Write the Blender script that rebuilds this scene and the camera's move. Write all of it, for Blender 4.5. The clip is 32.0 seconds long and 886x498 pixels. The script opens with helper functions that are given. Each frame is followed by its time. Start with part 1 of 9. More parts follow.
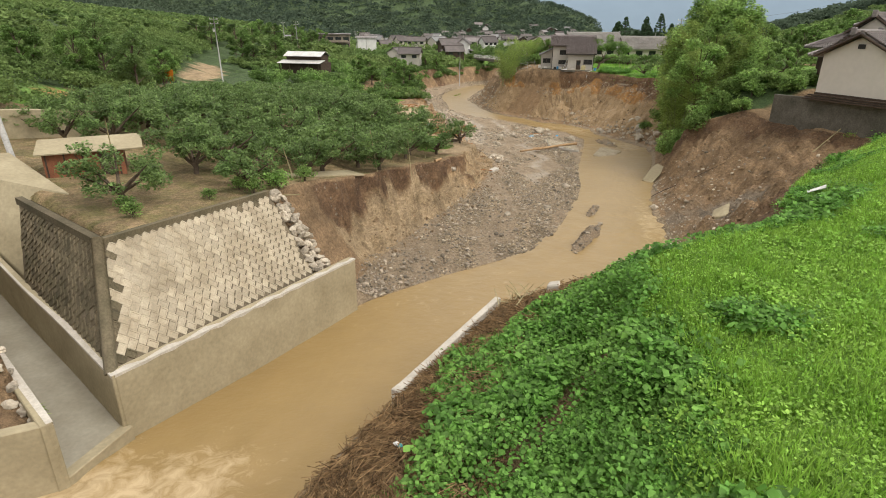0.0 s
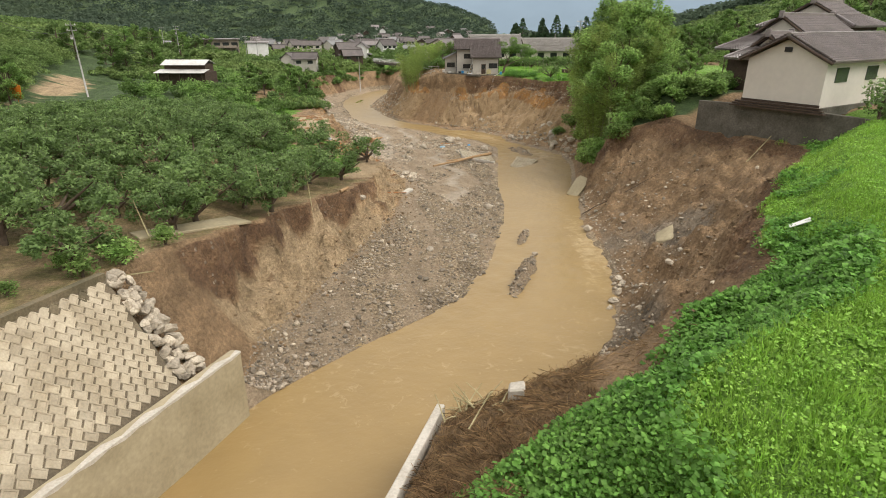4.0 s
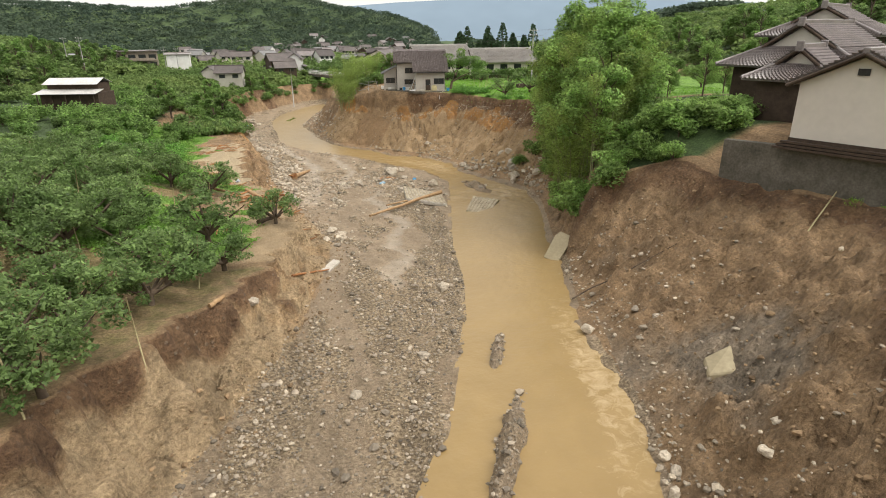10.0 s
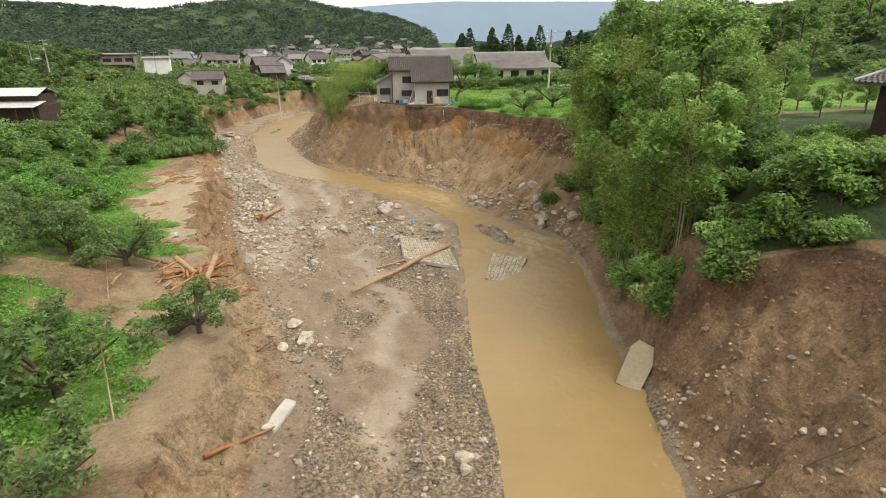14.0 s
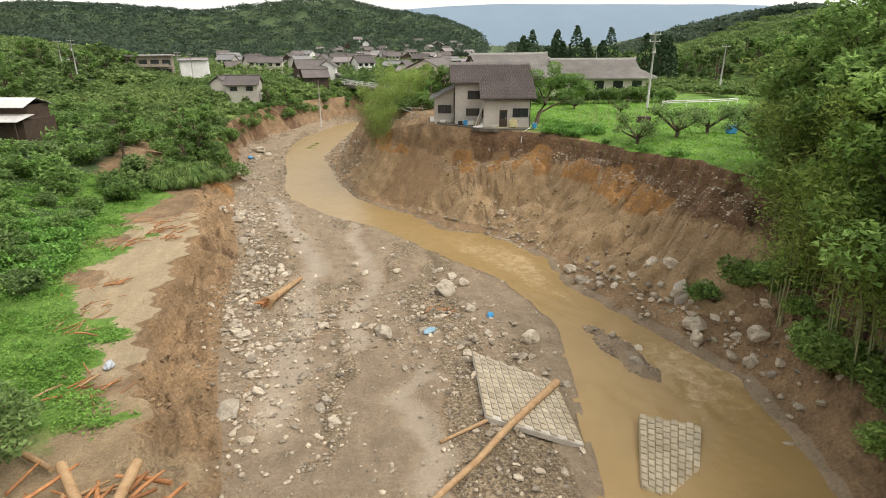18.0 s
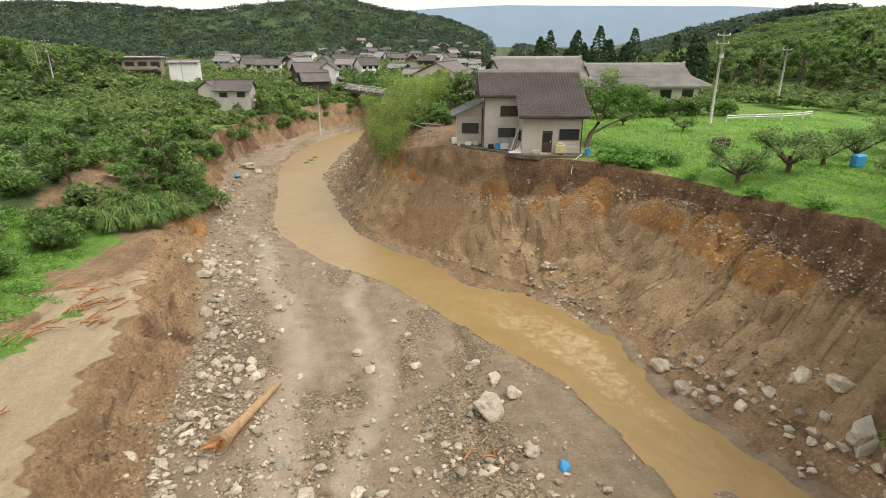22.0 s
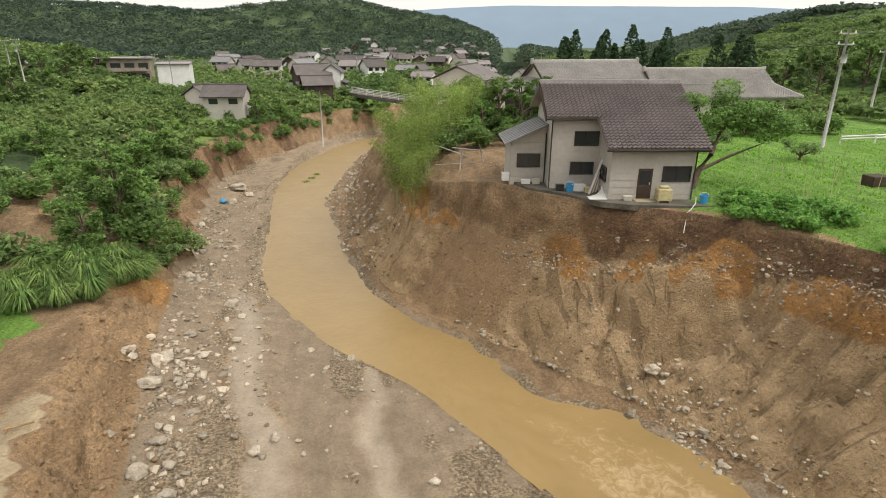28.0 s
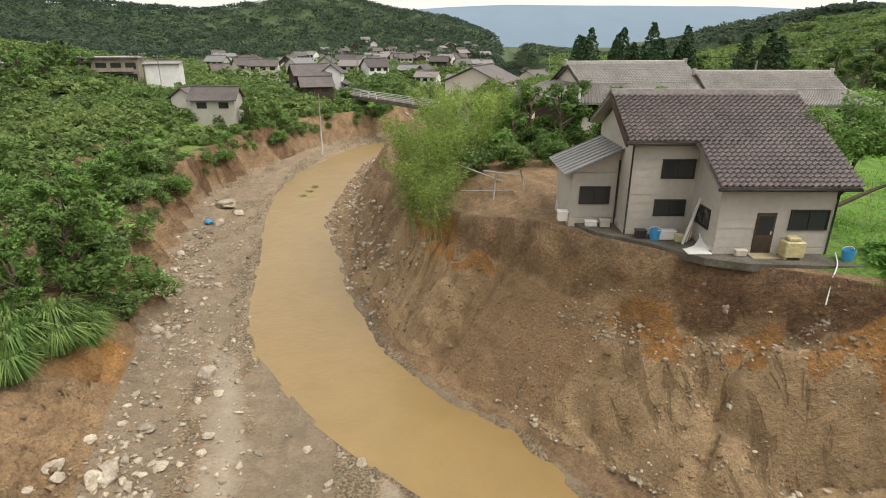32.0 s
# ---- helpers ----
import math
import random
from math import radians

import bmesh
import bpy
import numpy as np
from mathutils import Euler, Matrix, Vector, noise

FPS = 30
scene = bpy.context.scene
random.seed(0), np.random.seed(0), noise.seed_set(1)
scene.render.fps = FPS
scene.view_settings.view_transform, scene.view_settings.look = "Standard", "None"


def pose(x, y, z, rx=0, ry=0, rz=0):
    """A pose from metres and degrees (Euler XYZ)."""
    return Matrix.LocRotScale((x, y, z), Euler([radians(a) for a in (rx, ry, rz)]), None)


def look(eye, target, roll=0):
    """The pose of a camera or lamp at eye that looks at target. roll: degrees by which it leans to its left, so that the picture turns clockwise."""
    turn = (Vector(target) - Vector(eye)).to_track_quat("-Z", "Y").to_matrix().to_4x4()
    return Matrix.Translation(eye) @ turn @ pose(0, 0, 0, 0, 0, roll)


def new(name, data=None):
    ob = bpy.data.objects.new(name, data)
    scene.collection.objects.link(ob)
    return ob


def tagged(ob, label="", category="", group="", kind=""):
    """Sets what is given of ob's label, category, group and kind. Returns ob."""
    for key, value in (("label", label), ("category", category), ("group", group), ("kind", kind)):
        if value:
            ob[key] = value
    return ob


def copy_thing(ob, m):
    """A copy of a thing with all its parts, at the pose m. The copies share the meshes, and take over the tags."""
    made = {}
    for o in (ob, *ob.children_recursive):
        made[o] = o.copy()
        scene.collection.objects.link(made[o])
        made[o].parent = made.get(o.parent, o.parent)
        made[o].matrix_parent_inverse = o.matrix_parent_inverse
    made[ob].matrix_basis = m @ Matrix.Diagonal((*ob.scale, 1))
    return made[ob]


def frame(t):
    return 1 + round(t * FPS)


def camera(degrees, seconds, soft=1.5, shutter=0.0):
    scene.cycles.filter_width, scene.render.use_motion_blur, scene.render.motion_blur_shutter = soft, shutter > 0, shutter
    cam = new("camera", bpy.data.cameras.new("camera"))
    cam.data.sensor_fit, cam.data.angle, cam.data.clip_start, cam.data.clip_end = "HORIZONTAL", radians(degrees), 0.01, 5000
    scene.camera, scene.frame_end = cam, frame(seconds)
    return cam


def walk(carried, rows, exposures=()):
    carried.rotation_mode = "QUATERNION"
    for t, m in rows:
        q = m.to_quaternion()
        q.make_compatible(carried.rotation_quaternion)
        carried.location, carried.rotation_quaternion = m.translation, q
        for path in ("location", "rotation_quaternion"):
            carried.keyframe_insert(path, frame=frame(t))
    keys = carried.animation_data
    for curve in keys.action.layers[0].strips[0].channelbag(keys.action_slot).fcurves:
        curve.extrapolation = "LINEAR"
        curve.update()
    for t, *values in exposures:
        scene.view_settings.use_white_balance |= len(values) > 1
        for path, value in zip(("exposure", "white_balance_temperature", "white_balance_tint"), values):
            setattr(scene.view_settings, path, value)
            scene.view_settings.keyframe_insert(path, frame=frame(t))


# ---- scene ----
cam = camera(75.5, 32.0, 0.95)
METRES, EYE, TILT, LEAN, TURN = 105.0, 18.0, 5.2, -3.1, 0.0
ROWS = [
    (0.0, 0.0, 0.0, 0.0, -1.33, -26.86, 2.62),
    (0.5, -0.0005, 0.0075, -0.0006, -2.48, -26.9, 2.53),
    (1.0, -0.0006, 0.0162, -0.0013, -3.12, -26.91, 2.49),
    (1.5, -0.0005, 0.0254, -0.0019, -4.38, -26.93, 2.43),
    (2.0, -0.0006, 0.0348, -0.0024, -5.78, -26.98, 2.39),
    (2.5, -0.0006, 0.0446, -0.003, -6.58, -26.99, 2.31),
    (3.0, -0.0001, 0.0546, -0.0035, -7.48, -27.01, 2.28),
    (3.5, 0.0006, 0.064, -0.0041, -9.11, -27.05, 2.2),
    (4.0, 0.0015, 0.0728, -0.0046, -11.0, -27.08, 2.19),
    (4.5, 0.0025, 0.0815, -0.005, -12.78, -27.12, 2.11),
    (6.5, 0.0115, 0.1215, -0.0078, -15.36, -27.16, 2.11),
    (7.0, 0.0151, 0.134, -0.009, -15.59, -27.12, 2.07),
    (7.5, 0.0192, 0.1473, -0.0103, -15.73, -27.1, 2.06),
    (8.0, 0.0233, 0.1614, -0.0115, -15.87, -27.08, 2.02),
    (8.5, 0.0276, 0.1763, -0.0127, -16.05, -27.0, 2.04),
    (9.0, 0.0318, 0.1918, -0.0141, -16.2, -26.77, 2.0),
    (9.5, 0.0364, 0.2079, -0.0157, -16.3, -26.63, 2.0),
    (10.0, 0.0407, 0.2247, -0.0171, -16.39, -26.61, 1.98),
    (10.5, 0.0452, 0.2428, -0.0189, -16.45, -26.59, 1.97),
    (11.0, 0.0497, 0.2617, -0.0208, -16.52, -26.53, 1.93),
    (11.5, 0.0545, 0.2815, -0.0229, -16.58, -26.51, 1.94),
    (12.0, 0.0591, 0.3013, -0.0248, -16.65, -26.5, 1.92),
    (12.5, 0.0638, 0.3216, -0.0268, -16.72, -26.5, 1.95),
    (13.0, 0.0686, 0.3425, -0.0288, -16.77, -26.49, 1.96),
    (13.5, 0.0734, 0.3639, -0.0313, -16.81, -26.45, 1.94),
    (14.0, 0.0779, 0.3857, -0.0333, -16.58, -26.45, 1.93),
    (14.5, 0.0822, 0.4085, -0.0358, -15.39, -26.36, 1.95),
    (16.5, 0.095, 0.5124, -0.0472, -12.56, -26.15, 2.09),
    (17.0, 0.097, 0.5379, -0.0496, -12.34, -26.11, 2.06),
    (17.5, 0.0992, 0.5631, -0.0518, -12.17, -26.09, 2.05),
    (18.0, 0.1012, 0.5876, -0.0536, -12.05, -26.08, 2.06),
    (18.5, 0.103, 0.6105, -0.0556, -11.96, -26.06, 2.02),
    (19.0, 0.1044, 0.6314, -0.0575, -11.91, -26.04, 2.0),
    (19.5, 0.1055, 0.6505, -0.0592, -11.89, -26.02, 1.97),
    (20.0, 0.1064, 0.6686, -0.0608, -11.86, -26.01, 1.96),
    (20.5, 0.1074, 0.6858, -0.0627, -11.81, -25.98, 1.96),
    (21.0, 0.1086, 0.7019, -0.0644, -11.78, -25.98, 1.96),
    (21.5, 0.1095, 0.7168, -0.0662, -11.77, -25.97, 1.95),
    (22.0, 0.1105, 0.7311, -0.0678, -11.73, -25.96, 1.95),
    (22.5, 0.1114, 0.7448, -0.0692, -11.71, -25.94, 1.95),
    (23.0, 0.1121, 0.758, -0.0705, -11.67, -25.93, 1.95),
    (23.5, 0.1126, 0.7708, -0.0717, -11.65, -25.93, 1.98),
    (24.0, 0.1126, 0.7836, -0.0731, -11.62, -25.92, 1.95),
    (24.5, 0.1122, 0.7964, -0.0744, -11.62, -25.91, 1.95),
    (25.0, 0.1122, 0.8087, -0.0755, -11.57, -25.92, 1.93),
    (25.5, 0.1119, 0.8213, -0.0767, -11.54, -25.92, 1.94),
    (27.5, 0.1112, 0.8729, -0.0823, -11.43, -25.9, 1.87),
    (28.0, 0.1118, 0.8854, -0.0836, -11.4, -25.92, 1.87),
    (28.5, 0.1127, 0.8977, -0.0849, -11.37, -25.93, 1.88),
    (29.0, 0.1139, 0.9092, -0.0862, -11.35, -25.94, 1.89),
    (29.5, 0.1152, 0.9217, -0.088, -11.3, -25.93, 1.86),
    (30.0, 0.1159, 0.934, -0.0894, -11.31, -25.96, 1.86),
    (30.5, 0.1162, 0.9465, -0.0907, -11.26, -25.95, 1.83),
    (31.0, 0.1159, 0.9587, -0.0919, -11.24, -25.95, 1.82),
    (31.5, 0.1144, 0.971, -0.093, -11.2, -25.96, 1.83),
    (32.0, 0.1107, 0.9833, -0.0941, -11.51, -25.99, 1.79),
]
EXPOSURES = [(0.0, 0.42), (5.0, 0.5), (10.0, 0.58), (20.0, 0.6), (28.0, 0.5), (32.0, 0.5)]
walk(cam, [(t, pose(0, 0, EYE, TILT, LEAN, TURN) @ pose(METRES * x, METRES * y, METRES * z, 90 + pitch, roll, yaw)) for t, x, y, z, yaw, pitch, roll in ROWS], EXPOSURES)

# ---- light: a bright overcast sky with a broad soft sun ----
world = bpy.data.worlds.new("overcast")
scene.world = world
world.use_nodes = True
wn = world.node_tree
wn.nodes.clear()
sky = wn.nodes.new("ShaderNodeTexSky")
sky.sky_type, sky.sun_disc = "NISHITA", False
SUN_ELEV, SUN_AZ = 55.0, 128.0
sky.sun_elevation, sky.sun_rotation = radians(SUN_ELEV), radians(SUN_AZ)
sky.air_density, sky.dust_density, sky.ozone_density = 1.0, 5.0, 1.0
soften = wn.nodes.new("ShaderNodeHueSaturation")
soften.inputs["Saturation"].default_value = 0.3
bg = wn.nodes.new("ShaderNodeBackground")
bg.inputs["Strength"].default_value = 0.19
wout = wn.nodes.new("ShaderNodeOutputWorld")
cloud = wn.nodes.new("ShaderNodeMix")
cloud.data_type = "RGBA"
cloud.inputs[0].default_value = 0.72
cloud.inputs[7].default_value = (4.75, 4.65, 4.4, 1)
wn.links.new(sky.outputs["Color"], soften.inputs["Color"])
wn.links.new(soften.outputs["Color"], cloud.inputs[6])
wn.links.new(cloud.outputs[2], bg.inputs["Color"])
wn.links.new(bg.outputs["Background"], wout.inputs["Surface"])
sun = new("sun", bpy.data.lights.new("sun", "SUN"))
sun.data.energy, sun.data.angle, sun.data.color = 1.5, radians(35), (1.0, 0.96, 0.88)
az, el = radians(SUN_AZ), radians(SUN_ELEV)
sun_way = Vector((math.sin(az) * math.cos(el), math.cos(az) * math.cos(el), math.sin(el)))
sun.matrix_world = look((0, 0, 60), Vector((0, 0, 60)) - sun_way)


# ---- materials ----
def mat(name, colour, rough=0.8, second=None, scale=1.0, fine=12.0, bump=0.3, spec=0.3, metal=0.0, island=0.0, obj=0.0, translucent=0.0, contrast=(0.35, 0.65), grain_range=(0.72, 1.25)):
    """A base colour that varies at two scales between colour and second, with bump. scale: metres of the large patches."""
    m = bpy.data.materials.new(name)
    m.use_nodes = True
    nt = m.node_tree
    n, link = nt.nodes, nt.links.new
    bs = n["Principled BSDF"]
    second = second or tuple(c * 0.7 for c in colour)
    co = n.new("ShaderNodeTexCoord")
    geo = n.new("ShaderNodeNewGeometry")
    n1 = n.new("ShaderNodeTexNoise")
    n1.inputs["Scale"].default_value, n1.inputs["Detail"].default_value, n1.inputs["Roughness"].default_value = 1.0 / scale, 5.0, 0.65
    n2 = n.new("ShaderNodeTexNoise")
    n2.inputs["Scale"].default_value, n2.inputs["Detail"].default_value = fine / scale, 4.0
    link(geo.outputs["Position"], n1.inputs["Vector"])
    link(geo.outputs["Position"], n2.inputs["Vector"])
    ramp = n.new("ShaderNodeMapRange")
    ramp.inputs["From Min"].default_value, ramp.inputs["From Max"].default_value = contrast
    link(n1.outputs["Fac"], ramp.inputs["Value"])
    mix = n.new("ShaderNodeMix")
    mix.data_type = "RGBA"
    mix.inputs[6].default_value, mix.inputs[7].default_value = (*colour, 1), (*second, 1)
    link(ramp.outputs["Result"], mix.inputs[0])
    grain = n.new("ShaderNodeMapRange")
    grain.inputs["From Min"].default_value, grain.inputs["From Max"].default_value = 0.25, 0.75
    grain.inputs["To Min"].default_value, grain.inputs["To Max"].default_value = grain_range
    link(n2.outputs["Fac"], grain.inputs["Value"])
    value = grain.outputs["Result"]
    for amount, socket in ((island, geo.outputs["Random Per Island"]), (obj, n.new("ShaderNodeObjectInfo").outputs["Random"])):
        if amount:
            mr = n.new("ShaderNodeMapRange")
            mr.inputs["To Min"].default_value, mr.inputs["To Max"].default_value = 1 - amount, 1 + amount
            link(socket, mr.inputs["Value"])
            mul = n.new("ShaderNodeMath")
            mul.operation = "MULTIPLY"
            link(value, mul.inputs[0])
            link(mr.outputs["Result"], mul.inputs[1])
            value = mul.outputs[0]
    vec = n.new("ShaderNodeVectorMath")
    vec.operation = "SCALE"
    link(mix.outputs[2], vec.inputs[0])
    link(value, vec.inputs["Scale"])
    link(vec.outputs[0], bs.inputs["Base Color"])
    bs.inputs["Roughness"].default_value, bs.inputs["Metallic"].default_value = rough, metal
    bs.inputs["Specular IOR Level"].default_value = spec
    if bump:
        b = n.new("ShaderNodeBump")
        b.inputs["Strength"].default_value, b.inputs["Distance"].default_value = bump, 0.25 * scale / fine
        link(n2.outputs["Fac"], b.inputs["Height"])
        link(b.outputs["Normal"], bs.inputs["Normal"])
    if translucent:
        tr = n.new("ShaderNodeBsdfTranslucent")
        link(vec.outputs[0], tr.inputs["Color"])
        ms = n.new("ShaderNodeMixShader")
        ms.inputs["Fac"].default_value = translucent
        link(bs.outputs["BSDF"], ms.inputs[1])
        link(tr.outputs["BSDF"], ms.inputs[2])
        link(ms.outputs["Shader"], n["Material Output"].inputs["Surface"])
    return m


M_CONCRETE = mat("concrete", (0.38, 0.32, 0.208), 0.85, (0.285, 0.237, 0.148), 2.2, 14, 0.15, grain_range=(0.86, 1.12))
M_CONCRETE_TOP = mat("pale_concrete", (0.52, 0.475, 0.41), 0.85, (0.40, 0.355, 0.295), 0.8, 10, 0.15, grain_range=(0.85, 1.15))
M_CONCRETE_WET = mat("wet_concrete", (0.30, 0.272, 0.21), 0.5, (0.235, 0.208, 0.155), 1.6, 10, 0.15, spec=0.4, grain_range=(0.9, 1.1))
M_CONCRETE_OLD = mat("old_concrete", (0.135, 0.12, 0.098), 0.9, (0.075, 0.068, 0.052), 1.2, 10, 0.4)
M_BLOCK = mat("block_face", (0.44, 0.375, 0.275), 0.85, (0.31, 0.255, 0.175), 1.1, 16, 0.25, obj=0.14, grain_range=(0.8, 1.15))
# moss brown; on the return face it also carries the shade-side darkness
M_BLOCK_DARK = mat("mossy_shaded_block_face", (0.145, 0.115, 0.072), 0.9, (0.085, 0.072, 0.042), 1.2, 14, 0.4, obj=0.25)
M_MORTAR = mat("mortar", (0.17, 0.135, 0.09), 0.95, (0.11, 0.088, 0.06), 0.8, 10, 0.4)
M_STONE = mat("river_stone", (0.43, 0.365, 0.275), 0.85, (0.27, 0.222, 0.165), 0.5, 9, 0.3, island=0.45)
M_BOULDER = mat("boulder_stone", (0.47, 0.405, 0.315), 0.85, (0.30, 0.255, 0.195), 0.7, 9, 0.4, obj=0.3)
M_PEBBLE = mat("pebbles", (0.30, 0.25, 0.19), 0.75, (0.19, 0.155, 0.115), 1.2, 8, 0.2, island=0.55)
M_CLOD = mat("soil_clods", (0.27, 0.185, 0.105), 0.95, (0.18, 0.12, 0.068), 1.2, 9, 0.4, island=0.35)
M_CLOVER = mat("clover_leaf", (0.215, 0.40, 0.065), 0.55, (0.32, 0.50, 0.10), 2.4, 6, 0.0, spec=0.15, island=0.45, translucent=0.4)
M_WEED = mat("weed_leaf", (0.13, 0.27, 0.045), 0.55, (0.20, 0.35, 0.07), 2.4, 6, 0.0, spec=0.2, island=0.4, translucent=0.4)
M_LAWN = mat("lawn_blade", (0.15, 0.335, 0.036), 0.6, (0.22, 0.42, 0.055), 3.5, 6, 0.0, spec=0.1, island=0.3, translucent=0.4)
M_PAMPAS = mat("pampas_blade", (0.10, 0.19, 0.045), 0.55, (0.19, 0.26, 0.075), 1.5, 6, 0.0, spec=0.2, island=0.5, translucent=0.35)
M_WATER = None
M_LEAF = mat("orchard_leaf", (0.13, 0.205, 0.065), 0.55, (0.185, 0.265, 0.09), 3.0, 6, 0.0, spec=0.2, island=0.45, obj=0.12, translucent=0.45)
M_LEAF_DARK = mat("dark_leaf", (0.15, 0.25, 0.07), 0.6, (0.215, 0.325, 0.095), 3.0, 6, 0.0, spec=0.15, island=0.5, obj=0.25, translucent=0.55)
M_LEAF_BAMBOO = mat("bamboo_leaf", (0.21, 0.30, 0.075), 0.6, (0.29, 0.37, 0.10), 2.5, 6, 0.0, spec=0.15, island=0.4, obj=0.2, translucent=0.55)
M_LEAF_GROVE = mat("grove_leaf", (0.185, 0.30, 0.085), 0.6, (0.27, 0.385, 0.115), 2.5, 6, 0.0, spec=0.15, island=0.5, obj=0.25, translucent=0.55)
M_FOREST = mat("forest_leaf", (0.115, 0.185, 0.06), 0.7, (0.205, 0.275, 0.09), 30.0, 12, 0.0, spec=0.1, island=0.4, translucent=0.45)
# dark conifer green, with the bluish tint of distance haze mixed into the colour
M_FAR = mat("hazed_far_forest_leaf", (0.060, 0.088, 0.064), 0.8, (0.094, 0.126, 0.078), 200.0, 30, 0.0, spec=0.05, island=0.12, translucent=0.4)
M_CEDAR = mat("cedar_leaf", (0.036, 0.066, 0.032), 0.7, (0.058, 0.098, 0.042), 8.0, 10, 0.0, spec=0.15, island=0.4, translucent=0.25)
M_GRASS = mat("grass_blade", (0.21, 0.38, 0.05), 0.5, (0.30, 0.48, 0.08), 3.0, 6, 0.0, spec=0.2, island=0.35, translucent=0.45)
M_VINE = mat("vine_leaf", (0.125, 0.275, 0.052), 0.5, (0.20, 0.37, 0.08), 2.2, 6, 0.0, spec=0.2, island=0.5, translucent=0.45)
M_STRAW = mat("dry_straw", (0.34, 0.225, 0.115), 0.9, (0.17, 0.105, 0.052), 0.5, 8, 0.0, island=0.6)
M_BARK = mat("bark", (0.13, 0.095, 0.065), 0.9, (0.07, 0.05, 0.035), 0.3, 8, 0.5)
M_LOG = mat("stripped_log", (0.42, 0.28, 0.15), 0.75, (0.30, 0.18, 0.09), 0.4, 9, 0.4)
M_SPLINTER = mat("splintered_wood", (0.38, 0.18, 0.075), 0.8, (0.25, 0.11, 0.045), 0.3, 9, 0.4, obj=0.3)
M_BAMBOO = mat("bamboo_pole", (0.42, 0.36, 0.20), 0.6, (0.30, 0.25, 0.13), 0.4, 6, 0.1)
M_CULM = mat("bamboo_culm", (0.16, 0.20, 0.07), 0.5, (0.22, 0.21, 0.10), 0.6, 6, 0.1)
M_TILE = mat("roof_tile", (0.225, 0.19, 0.18), 0.36, (0.165, 0.14, 0.133), 1.5, 10, 0.15, spec=0.6, obj=0.06)
M_TILE_OLD = mat("old_roof_tile", (0.125, 0.105, 0.098), 0.6, (0.085, 0.073, 0.068), 2.0, 10, 0.2, spec=0.3, obj=0.25)
M_TILE_PALE = mat("pale_roof_tile", (0.40, 0.37, 0.345), 0.5, (0.30, 0.28, 0.26), 2.0, 10, 0.2, spec=0.4)
M_TIN = mat("tin_roof", (0.62, 0.60, 0.57), 0.4, (0.45, 0.43, 0.40), 2.0, 8, 0.1, spec=0.5)
M_TIN_GREY = mat("grey_sheet_roof", (0.20, 0.195, 0.19), 0.4, (0.15, 0.145, 0.14), 1.2, 8, 0.1, spec=0.5)
M_SIDING = mat("cream_siding", (0.42, 0.39, 0.345), 0.75, (0.37, 0.34, 0.30), 2.0, 8, 0.05, grain_range=(0.9, 1.08))
M_PLASTER = mat("white_plaster", (0.60, 0.545, 0.485), 0.85, (0.55, 0.50, 0.44), 2.5, 8, 0.05, grain_range=(0.95, 1.05))
M_WHITE = mat("white_paint", (0.72, 0.70, 0.67), 0.7, (0.60, 0.58, 0.55), 1.5, 8, 0.05, grain_range=(0.95, 1.05))
M_FRAME = mat("dark_frame", (0.035, 0.032, 0.030), 0.5, None, 0.5, 6, 0.05)
M_WOOD_DARK = mat("dark_timber", (0.075, 0.050, 0.035), 0.8, (0.045, 0.03, 0.02), 0.5, 8, 0.3)
M_RUST = mat("rusty_boards", (0.25, 0.10, 0.05), 0.85, (0.16, 0.065, 0.035), 0.6, 8, 0.3)
M_BLUE = mat("blue_plastic", (0.05, 0.25, 0.55), 0.4, (0.06, 0.30, 0.50), 0.3, 6, 0.0)
M_YELLOW = mat("yellow_plastic", (0.52, 0.46, 0.24), 0.55, (0.40, 0.34, 0.19), 0.3, 6, 0.0)
M_ORANGE = mat("orange_paint", (0.62, 0.20, 0.02), 0.5, None, 0.4, 6, 0.0)
M_POLE = mat("pole_concrete", (0.40, 0.385, 0.36), 0.8, (0.32, 0.31, 0.29), 0.8, 8, 0.1)
M_WIRE = mat("cable", (0.03, 0.03, 0.03), 0.6, None, 0.5, 6, 0.0)
M_FOAM = mat("foam", (0.48, 0.36, 0.20), 0.6, (0.38, 0.265, 0.125), 0.4, 8, 0.2, island=0.2)
# blue-grey base colour stands in for the haze of distance
M_HAZE = mat("haze_tinted_mountain", (0.205, 0.262, 0.318), 1.0, (0.185, 0.240, 0.298), 900.0, 6, 0.0, spec=0.0, contrast=(0.1, 0.9), grain_range=(0.97, 1.03))


def glass_mat():
    m = bpy.data.materials.new("window_glass")
    m.use_nodes = True
    bs = m.node_tree.nodes["Principled BSDF"]
    bs.inputs["Base Color"].default_value = (0.03, 0.033, 0.035, 1)
    bs.inputs["Roughness"].default_value = 0.08
    bs.inputs["Specular IOR Level"].default_value = 0.6
    return m


M_GLASS = glass_mat()


